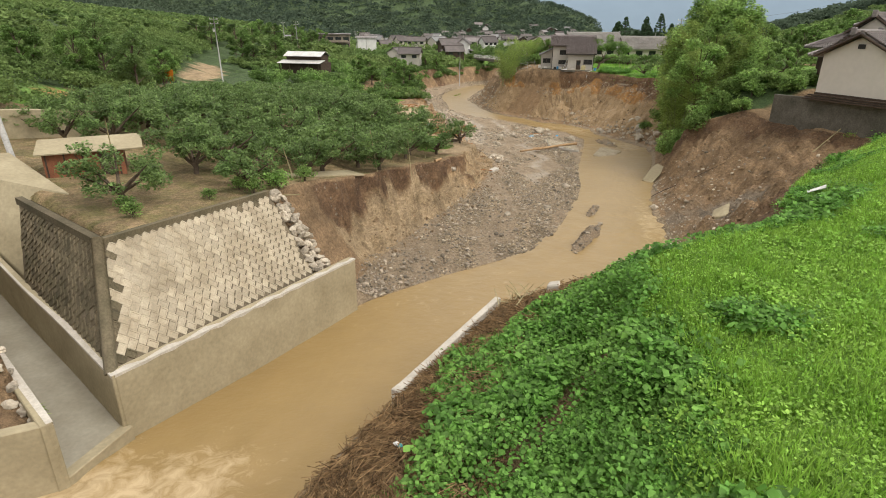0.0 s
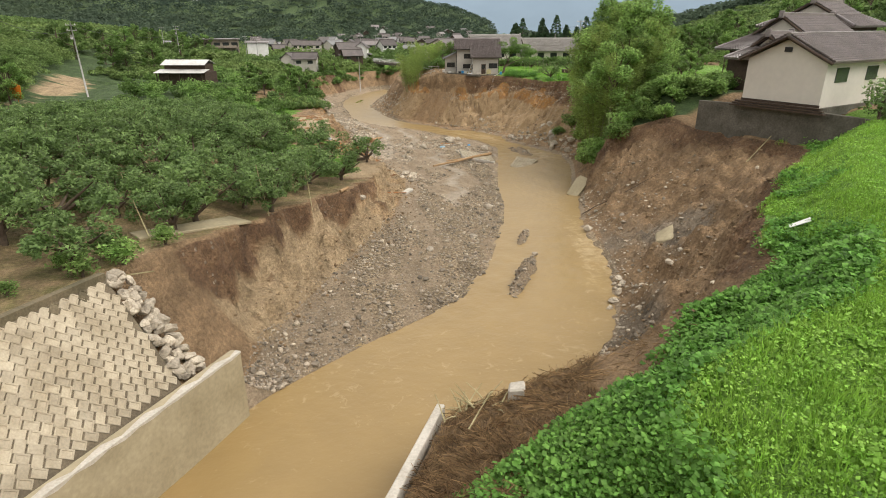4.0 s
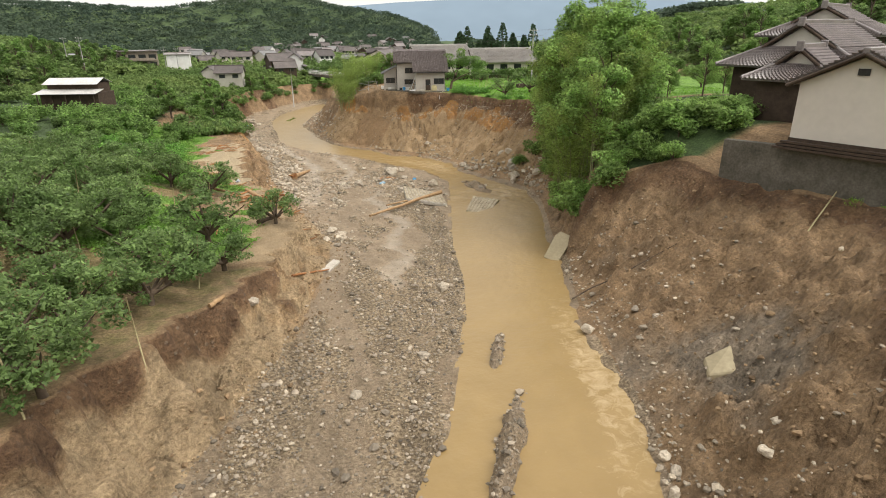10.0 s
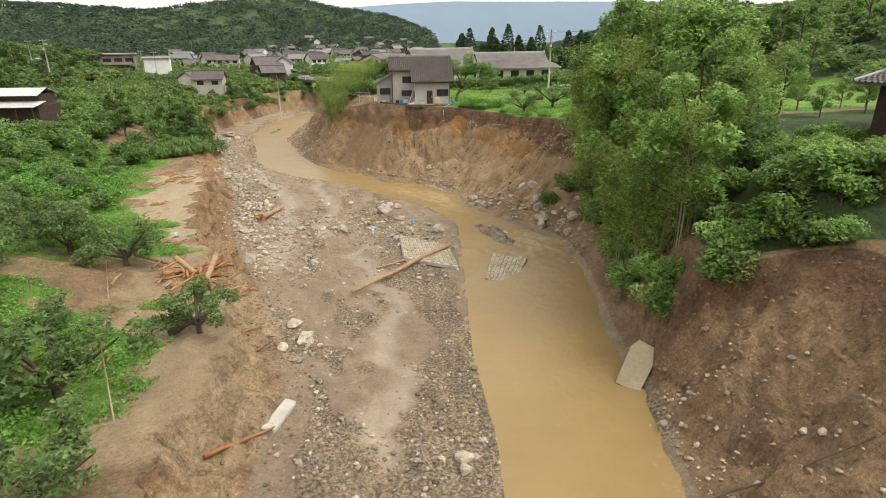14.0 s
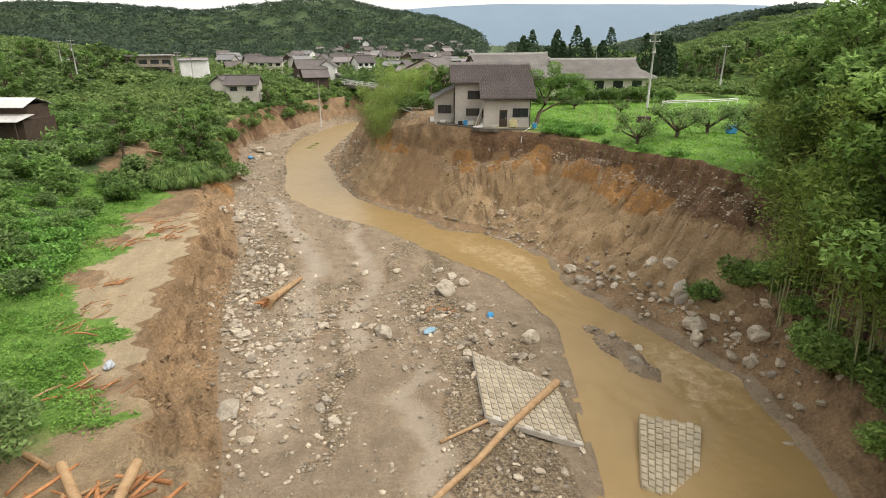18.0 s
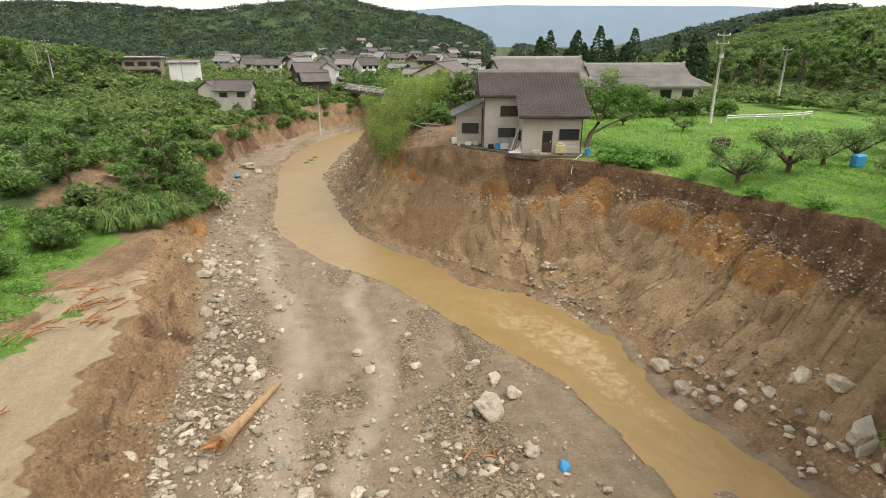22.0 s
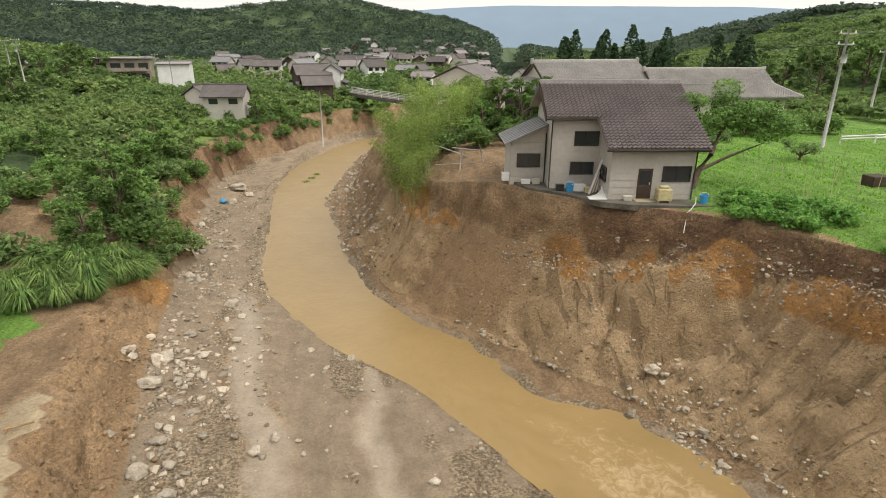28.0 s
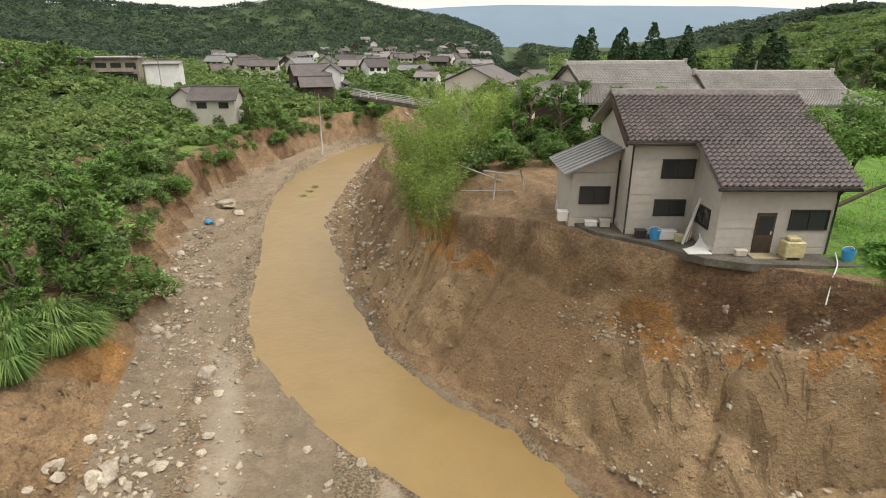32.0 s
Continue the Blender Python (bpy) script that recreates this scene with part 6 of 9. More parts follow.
def forest():
    """Woods on the hillsides, as one growth of leafy clumps."""
    rng = np.random.default_rng(4)
    out = []
    for count, region, size, per, leaf in ((3000, "left", 2.1, 95, 1.0), (1900, "right", 2.2, 95, 1.0), (11000, "far", 4.8, 26, 2.6), (1500, "floor", 2.2, 34, 1.5), (1700, "village", 1.5, 34, 0.9), (1100, "orchard", 1.0, 60, 0.8), (900, "thicket", 0.95, 90, 0.65), (850, "near_left", 0.62, 230, 0.36)):
        n = count * 6
        if region == "left":
            x, y = -rng.uniform(25, 230, n), rng.uniform(20, 420, n)
            x = np.where((hills(x, y) < 9) & (y < 190), 0, x)
            keep = (hills(x, y) > 0.8) & (np.hypot((x + 46.5) / 7.5, (y - 79) / 9) > 1)
        elif region == "near_left":
            x, y = -rng.uniform(26, 85, n), rng.uniform(42, 190, n)
            keep = (-x > valley_l(y) - 5) & (np.hypot((x + 46.5) / 7.5, (y - 79) / 9) > 1) & (np.hypot(x + 30.5, y - 147) > 10) & (hills(x, y) < 14) & (-x > 40 + 0.2 * (y - 50))
        elif region == "right":
            x, y = rng.uniform(55, 300, n), rng.uniform(30, 420, n)
            keep = hills(x, y) > 0.5
        elif region == "orchard":
            y = rng.uniform(140, 285, n)
            x = rng.uniform(44, 150, n)
            keep = (hills(x, y) < 0.6) & ((y > 168) | (x > 80)) & (np.hypot((x - 51) * 0.75, y - 161) > 14) & (np.abs(x - 62 - (y - 150) * 0.1) > 2.5)
        elif region == "thicket":
            y = rng.uniform(165, 262, n)
            x = crest_l(y) - 1.5 - rng.uniform(0, 90, n)
            keep = hills(x, y) < 1.5
        elif region == "village":
            y = 236 + 400 * rng.random(n) ** 1.6
            x = 12 + (y - 82) * np.tan(np.radians(rng.uniform(-16, 28, n)))
            keep = (x < crest_l(y) - 1.5) | (x > crest_r(y) + 2) | (y > 262)
            keep &= (hills(x, y) < 1) & (np.abs(x - 23.7 + (y - 246) * 0.51) > 7)
            for hx, hy in ((8, 262), (14, 263), (9, 254), (35, 190), (42, 186), (31, 175), (-9, 216), (-14, 220), (-28, 268), (-44, 279)):
                keep &= np.hypot(x - hx, y - hy) > 7.5
        elif region == "floor":
            y = rng.uniform(265, 900, n)
            x = rng.uniform(-0.25, 0.75, n) * y
            keep = (lattice(x / 35, y / 35, 88) > -0.05) & (hills(x, y) < 8)
        else:
            y = rng.uniform(420, 1400, n)
            x = rng.uniform(-0.75, 0.85, n) * y
            keep = hills(x, y) > 3
        x, y = x[keep][:count], y[keep][:count]
        z = ground_z(x, y)
        h = size * rng.uniform(1.3, 2.4, len(x)) * {"near_left": 2.2, "far": 0.6, "left": 0.8, "right": 0.8}.get(region, 1)
        w = size * rng.uniform(1.2, 2.0, len(x)) * (2.0 if region == "near_left" else 1)
        k = np.repeat(np.arange(len(x)), per)
        d = rng.normal(size=(len(k), 3))
        d /= np.linalg.norm(d, axis=1, keepdims=True)
        d[:, 2] = np.abs(d[:, 2]) * 1.1 - 0.2
        c = np.stack((x, y, z + h * 0.45), -1)[k] + d * np.stack((w, w, h * 0.6), -1)[k] * rng.uniform(0.6, 1.0, len(k))[:, None]
        out.append(leaf_tips(c, leaf, rng, 1.5 if region in ("far", "floor", "left", "right") else 0.6, 0.9))
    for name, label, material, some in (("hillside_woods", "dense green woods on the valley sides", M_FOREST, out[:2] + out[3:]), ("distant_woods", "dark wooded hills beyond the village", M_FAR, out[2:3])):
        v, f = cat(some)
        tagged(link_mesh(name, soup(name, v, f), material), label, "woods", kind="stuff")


forest()


def meadow():
    """Grass and creeping vine leaves on the near bank."""
    rng = np.random.default_rng(6)
    n = 95000
    x, y = rng.uniform(-1, 42, n), rng.uniform(2, 47, n)
    inland = x - crest_r(y)
    ragged = -0.1 - 0.5 * rough(x, y, 2.5, 93) - (0.8 + 0.5 * rough(x, y, 2.5, 93)) * smooth(27, 23, y) - 1.2 * smooth(24, 18, y)
    keep = (inland > ragged) & ~((x > 33.5 - (y - 54) * 0.33) & (y > 41)) & (x > foot_r(y) + 0.8)
    vine = 0.5 * rough(x, y, 4.0, 91) + 1.25 * smooth(6.0, 2.2, inland) * (0.3 + 0.7 * smooth(28, 22, y)) + 0.2 * smooth(26, 15, y) - 0.5
    d = np.hypot(x, y)
    keep &= rng.random(n) < np.clip(20 / d, 0.2, 1)
    bare = np.exp(-((x - 2.85 - (y - 11) * 1.05) / 0.42) ** 2) * smooth(7.8, 8.8, y) * smooth(13.0, 12.0, y)
    keep &= bare < 0.45
    g = keep & (vine < 0.3)
    gx, gy = np.repeat(x[g], 8), np.repeat(y[g], 8)
    gx, gy = gx + rng.normal(0, 0.15, len(gx)), gy + rng.normal(0, 0.13, len(gy))
    p = np.stack((gx, gy, ground_z(gx, gy) - 0.01), -1)
    tall = 0.16 + 0.07 * rough(gx, gy, 1.2, 95)
    lean = rng.normal(0, 1, (len(p), 3)) * (0.65 * tall)[:, None] + np.stack((0 * tall, 0 * tall, tall), -1)
    side = rng.normal(0, 1, (len(p), 3)) * np.array((1, 1, 0.1))
    side *= 0.02 / np.linalg.norm(side, axis=1, keepdims=True)
    v = np.stack((p - side, p + side, p + lean), 1).reshape(-1, 3)
    f = np.arange(len(p) * 3).reshape(-1, 3)
    tagged(link_mesh("grass", soup("grass", v, f), M_GRASS), "bright green grass on the near bank", "grass", kind="stuff")
    g = keep & (vine < 0.42)
    gx, gy = np.repeat(x[g], 5), np.repeat(y[g], 5)
    gx, gy = gx + rng.normal(0, 0.16, len(gx)), gy + rng.normal(0, 0.16, len(gy))
    c = np.stack((gx, gy, ground_z(gx, gy) + (0.08 + 0.1 * np.abs(rough(gx, gy, 1.1, 96))) * rng.uniform(0.3, 1.6, len(gx))), -1)
    v, f = leaves(c, np.where(rough(gx, gy, 2.2, 94) > 0.15, 0.10, 0.07), rng, 0.7, 0.8)
    tagged(link_mesh("clover", soup("clover", v, f), M_CLOVER), "light green clover and low weeds among the grass", "clover", kind="stuff")
    g = keep & (vine >= 0.15)
    gx, gy = np.repeat(x[g], 11), np.repeat(y[g], 11)
    gx, gy = gx + rng.normal(0, 0.24, len(gx)), gy + rng.normal(0, 0.2, len(gy))
    mound = 0.34 + 0.30 * rough(gx, gy, 1.5, 97)
    c = np.stack((gx, gy, ground_z(gx, gy) + np.abs(mound) * rng.uniform(0.2, 1.2, len(gx))), -1)
    size = np.where(rough(gx, gy, 3.0, 98) > 0.1, 0.17, 0.12)
    v, f = leaves(c, size, rng, 0.8, 1.0)
    tagged(link_mesh("vine", soup("vine", v, f), M_VINE), "creeping broad-leaved vine over the bank", "vine", kind="stuff")
    # weeds over the flooded field on the left
    n = 60000
    y = rng.uniform(56, 134, n)
    left = rng.uniform(0.3, 22, n)
    x = crest_l(y) - left
    n1 = rough(x, y, 6.0, 61)
    keep = ((left > 5 + 3 * n1 - 3.4 * np.exp(-((y - 91) / 8) ** 2)) & (y > 84)) | ((y < 86) & (y > 58) & (n1 > -0.05) & (left > 2.5))
    keep &= rng.random(n) < np.clip(0.35 + 0.6 * rough(x, y, 1.6, 66), 0.05, 1)
    x, y = np.repeat(x[keep], 9), np.repeat(y[keep], 9)
    x, y = x + rng.normal(0, 0.24, len(x)), y + rng.normal(0, 0.24, len(y))
    c = np.stack((x, y, ground_z(x, y) + rng.uniform(0.02, 0.4, len(x)) * (0.35 + 0.6 * np.abs(rough(x, y, 2.5, 67)))), -1)
    v, f = leaf_tips(c, 0.15, rng, 0.8, 0.7)
    tagged(link_mesh("weeds", soup("weeds", v, f), M_WEED), "rank green weeds on the flooded field", "weeds", kind="stuff")
    # the lawn beyond the cliff
    n = 26000
    x, y = rng.uniform(30, 75, n), rng.uniform(94, 150, n)
    keep = (x > crest_r(y) - 0.25) & ~((x < 36) & (y > 121.5)) & (rng.random(n) < np.clip(24 / (x - 20), 0.2, 1))
    x, y = np.repeat(x[keep], 3), np.repeat(y[keep], 3)
    x, y = x + rng.normal(0, 0.15, len(x)), y + rng.normal(0, 0.15, len(y))
    p = np.stack((x, y, ground_z(x, y) - 0.02), -1)
    lean = rng.normal(0, 0.07, (len(p), 3)) + np.array((0, 0, 0.09))
    side = rng.normal(0, 1, (len(p), 3)) * np.array((1, 1, 0.1))
    side *= 0.05 / np.linalg.norm(side, axis=1, keepdims=True)
    v = np.stack((p - side, p + side, p + lean), 1).reshape(-1, 3)
    tagged(link_mesh("lawn_grass", soup("lawn_grass", v, np.arange(len(p) * 3).reshape(-1, 3)), M_LAWN), "short green lawn grass above the cliff", "grass", kind="stuff")


meadow()


def stone_shape(seed, sub=1):
    bm = bmesh.new()
    bmesh.ops.create_icosphere(bm, subdivisions=sub, radius=0.5)
    r = random.Random(seed)
    s = Vector((r.uniform(0.8, 1.2), r.uniform(0.6, 0.95), r.uniform(0.45, 0.75)))
    o = Vector((r.uniform(0, 50), r.uniform(0, 50), r.uniform(0, 50)))
    for v in bm.verts:
        k = 1 + 0.6 * noise.noise(v.co * 2.2 + o) + 0.2 * noise.noise(v.co * 5 + o)
        v.co = Vector((v.co.x * s.x, v.co.y * s.y, v.co.z * s.z)) * k
    for _ in range(7):
        d = Vector((r.gauss(0, 1), r.gauss(0, 1), r.gauss(0, 0.8))).normalized()
        reach = max(v.co.dot(d) for v in bm.verts) * r.uniform(0.66, 0.86)
        for v in bm.verts:
            over = v.co.dot(d) - reach
            if over > 0:
                v.co -= d * over * 0.9
    for f in bm.faces:
        f.smooth = False
    v = np.array([p.co[:] for p in bm.verts])
    f = np.array([[q.index for q in p.verts] for p in bm.faces])
    bm.free()
    return v, f


def pebbles():
    rng = np.random.default_rng(12)
    shapes = [stone_shape(k) for k in range(5)]
    out = []
    n = 40000
    y = 30 + 170 * rng.random(n) ** 1.5
    bl, wl, wr = foot_l(y), water_l(y), water_r(y)
    x = bl - 0.5 + (wl - bl + 0.8) * rng.random(n)
    dens = np.clip(0.05 + 1.2 * smooth(0.05, -0.35, flow(x, y)) + 0.35 * smooth(58, 44, y), 0.05, 1) * np.clip(70 / y, 0.35, 1)
    keep = rng.random(n) < dens * (1 - 0.9 * wetness(x, y))
    x, y = x[keep], y[keep]
    iy = np.concatenate((rng.uniform(34, 55, 9000), rng.uniform(82, 98, 3000)))
    ix = water_l(iy) + (water_r(iy) - water_l(iy)) * rng.random(len(iy))
    dry = islands(ix, iy) > 0.42
    x, y = np.concatenate((x, ix[dry])), np.concatenate((y, iy[dry]))
    s = np.clip(0.09 * rng.lognormal(0, 0.6, len(x)), 0.05, 0.6)
    z = ground_z(x, y) + 0.15 * s
    pick = rng.integers(0, 5, len(x))
    for k, (v, f) in enumerate(shapes):
        i = np.nonzero(pick == k)[0]
        a = rng.uniform(0, math.tau, len(i))
        ca, sa = np.cos(a)[:, None], np.sin(a)[:, None]
        vv = np.stack((v[:, 0] * ca - v[:, 1] * sa, v[:, 0] * sa + v[:, 1] * ca, np.repeat(v[None, :, 2], len(i), 0)), -1) * s[i][:, None, None] + np.stack((x, y, z), -1)[i][:, None]
        out.append((vv.reshape(-1, 3), (f[None] + (np.arange(len(i)) * len(v))[:, None, None]).reshape(-1, 3)))
    v, f = cat(out)
    tagged(link_mesh("gravel", soup("gravel", v, f), M_PEBBLE), "grey-brown river gravel and cobbles on the bars", "gravel", kind="stuff")


pebbles()


# ---- stones ----
def stone_mesh(seed, sub=2):
    v, f = stone_shape(seed, sub)
    me = soup("boulder", v, f, False)
    me.materials.append(M_BOULDER)
    return me


STONE_MESHES = [stone_mesh(200 + k, 3) for k in range(9)]


def boulder(x, y, s, label="rounded grey-brown boulder on the river bed", group="boulders", flat=1.0, k=[0]):
    k[0] += 1
    r = random.Random(k[0])
    ob = new("boulder", STONE_MESHES[k[0] % 9])
    ob.matrix_basis = Matrix.Translation((x, y, float(ground_z(x, y)) + 0.16 * s * flat)) @ Euler((r.uniform(-0.3, 0.3), r.uniform(-0.3, 0.3), r.uniform(0, 6.28))).to_matrix().to_4x4() @ Matrix.Diagonal((s, s, s * flat, 1))
    return tagged(ob, label, "boulder", group)


RIGHT_ROW = [(30.3, 103.6, 1.6), (30.2, 101.2, 1.2), (33.8, 97.4, 1.35), (34.4, 95.9, 1.25), (32.8, 98.0, 0.8), (33.9, 93.9, 1.4), (34.8, 92.8, 0.8), (33.0, 90.6, 1.9), (32.5, 89.6, 1.45), (34.1, 88.2, 1.0), (34.4, 86.8, 1.45), (30.8, 99.3, 0.8), (31.5, 98.3, 0.8), (33.5, 95.4, 0.65), (28.9, 90.2, 0.8), (27.7, 88.3, 0.75), (34.2, 90.3, 0.8), (33.4, 86.0, 1.1), (33.4, 84.4, 0.8), (31.2, 100.2, 0.6), (32.1, 99.0, 0.6), (27.9, 91.6, 0.5)]
BAR_STONES = [(19.1, 101.2, 1.7), (20.7, 102.4, 1.1), (13.6, 94.9, 1.35), (20.1, 97.7, 1.0), (22.7, 92.4, 1.5), (6.5, 93.8, 0.9), (4.8, 95.7, 1.2), (18.9, 96.8, 0.7), (6.3, 88.9, 0.8), (5.1, 87.2, 1.3), (5.6, 92.6, 0.75), (2.3, 99.7, 0.8), (6.7, 106.9, 0.9), (3.6, 112.6, 0.9), (1.8, 129.9, 1.1), (12.6, 109.3, 0.75), (19.7, 106.9, 0.7), (20.3, 104.7, 0.8), (19.1, 106.1, 0.5), (20.1, 104.1, 0.7), (8.5, 70.9, 1.2), (8.0, 73.4, 1.0), (7.3, 70.1, 0.9), (8.0, 68.5, 0.8), (2.0, 53.4, 0.75), (10.5, 49.5, 0.8), (6.5, 46.4, 0.65), (14.4, 59.3, 0.8), (14.2, 58.4, 0.65)]
LEFT_ROW = [(3.5, 112.1, 0.9), (4.1, 114.3, 0.9), (2.5, 115.7, 1.15), (2.9, 118.0, 0.9), (1.2, 123.1, 1.35), (0.8, 126.0, 1.1), (-0.8, 126.3, 0.9), (1.2, 126.7, 0.9), (5.7, 107.8, 0.8), (6.4, 108.4, 0.9), (6.9, 107.0, 0.8), (4.3, 108.7, 0.8), (3.7, 116.2, 0.85), (-2.0, 180.0, 2.6), (-1.6, 171.9, 1.4), (0.1, 176.7, 1.3), (3.4, 136.1, 1.1), (-0.7, 141.7, 1.1), (0.1, 141.0, 0.75), (4.5, 133.6, 0.65), (-3.3, 160.4, 1.1), (-0.2, 128.5, 0.8), (1.3, 126.0, 0.9), (-1.4, 125.3, 0.8), (-0.4, 125.7, 0.7)]
SLOPE_STONES = [(17.4, 37.8, 0.6), (17.5, 38.7, 0.6), (16.6, 36.9, 0.6), (15.8, 35.9, 0.7), (15.2, 35.1, 0.65), (20.3, 36.6, 0.65), (19.1, 35.8, 0.6), (20.4, 49.6, 0.9), (23.4, 58.9, 0.6), (23.0, 49.1, 0.55), (23.3, 47.6, 0.6), (28.7, 118.4, 0.8), (29.4, 119.5, 0.7), (27.0, 117.1, 0.75), (29.0, 115.5, 0.7)]
for x, y, s in RIGHT_ROW:
    boulder(x, y, s, "large pale boulder beside the rapids")
for x, y, s in BAR_STONES:
    boulder(x, y, s)
for x, y, s in LEFT_ROW:
    boulder(x, y, s, "pale rounded boulder among cobbles on the gravel bar")
for x, y, s in SLOPE_STONES:
    boulder(x, y, s, "grey stone at the foot of the slipped bank")
r0 = random.Random(77)
for k in range(70):
    y = r0.choice((r0.uniform(84, 100), r0.uniform(105, 130), r0.uniform(140, 200)))
    t = r0.random()
    if y < 132:
        x = float(foot_l(y)) + (float(water_l(y)) - float(foot_l(y))) * (0.12 + 0.2 * r0.gauss(0.4, 0.6) if r0.random() < 0.5 else t)
    else:
        x = float(foot_l(y)) + r0.uniform(-1, 3) if r0.random() < 0.5 else float(foot_r(y)) + r0.uniform(-1, 2.5)
    boulder(x, y, r0.uniform(0.35, 0.8), "small rounded stone on the river bed")


def stone_field(name, label, xs, ys, sizes, material, seed):
    """Many small stones as one growth."""
    rng = np.random.default_rng(seed)
    out = []
    z = ground_z(xs, ys) + 0.12 * sizes
    pick = rng.integers(0, 5, len(xs))
    for k in range(5):
        v, f = stone_shape(300 + k + seed)
        i = np.nonzero(pick == k)[0]
        if not len(i):
            continue
        a = rng.uniform(0, math.tau, len(i))
        ca, sa = np.cos(a)[:, None], np.sin(a)[:, None]
        vv = np.stack((v[:, 0] * ca - v[:, 1] * sa, v[:, 0] * sa + v[:, 1] * ca, np.repeat(v[None, :, 2], len(i), 0)), -1) * sizes[i][:, None, None] + np.stack((xs, ys, z), -1)[i][:, None]
        out.append((vv.reshape(-1, 3), (f[None] + (np.arange(len(i)) * len(v))[:, None, None]).reshape(-1, 3)))
    v, f = cat(out)
    tagged(link_mesh(name, soup(name, v, f), material), label, "stones", kind="stuff")


def scattered_stones():
    rng = np.random.default_rng(44)
    # pale cobbles along the bars
    n = 7600
    y = np.concatenate((rng.uniform(80, 104, n // 2), rng.uniform(104, 205, n // 4), rng.uniform(30, 80, n // 4)))
    bl, wl = foot_l(y), water_l(y)
    x = bl + (wl - bl) * np.clip(np.where(rng.random(len(y)) < 0.35, rng.normal(0.1, 0.1, len(y)), rng.random(len(y))), -0.05, 1)
    keep = (flow(x, y) < 0.0) | (rng.random(len(x)) < 0.18)
    x, y = x[keep], y[keep]
    stone_field("cobbles", "pale cobbles strewn over the gravel bars", x, y, np.clip(0.17 * rng.lognormal(0, 0.45, len(x)), 0.08, 0.5), M_STONE, 1)
    # stones in the slipped bank on the right
    n = 1500
    y = rng.uniform(27, 60, n)
    t = rng.beta(0.8, 2.6, n)
    x = foot_r(y) - 0.6 + (crest_r(y) - foot_r(y)) * t
    stone_field("bank_stones", "angular stones in the slipped brown bank", x, y, np.clip(0.12 * rng.lognormal(0, 0.6, n), 0.05, 0.6), M_STONE, 2)
    # stony layer under the lawn and along the far right foot
    n = 2600
    y = rng.uniform(93, 130, n)
    t = np.where(rng.random(n) < 0.62, rng.normal(0.82, 0.10, n), rng.random(n) ** 3)
    x = foot_r(y) + (crest_r(y) - foot_r(y)) * np.clip(t, 0, 0.97)
    stone_field("layer_stones", "stones bedded in the dark upper soil of the cliff", x, y, np.clip(0.14 * rng.lognormal(0, 0.5, n), 0.06, 0.5), M_STONE, 3)
    x, y = rng.uniform(26, 39, 16000), rng.uniform(104, 125.5, 16000)
    over = ground_z(x, y) - 6.3 + 0.9 * smooth(121, 125, y)
    keep = (x < crest_r(y) - 0.4) & (over > -0.1) & (over < 1.3 + 0.5 * rough(x, y, 2.0, 88)) & (rough(x, y, 1.3, 89) > -0.1)
    x, y = x[keep], y[keep]
    stone_field("seam_stones", "small pale stones bedded in the dark seam of the cliff", x, y, np.clip(0.09 * rng.lognormal(0, 0.5, len(x)), 0.045, 0.45), M_STONE, 8)
    n = 1500
    y = rng.uniform(142, 235, n)
    x = water_r(y) + rng.uniform(0.1, 5.0, n)
    stone_field("bank_rubble", "grey rubble along the far bank", x, y, np.clip(0.3 * rng.lognormal(0, 0.5, n), 0.12, 1.0), M_STONE, 4)


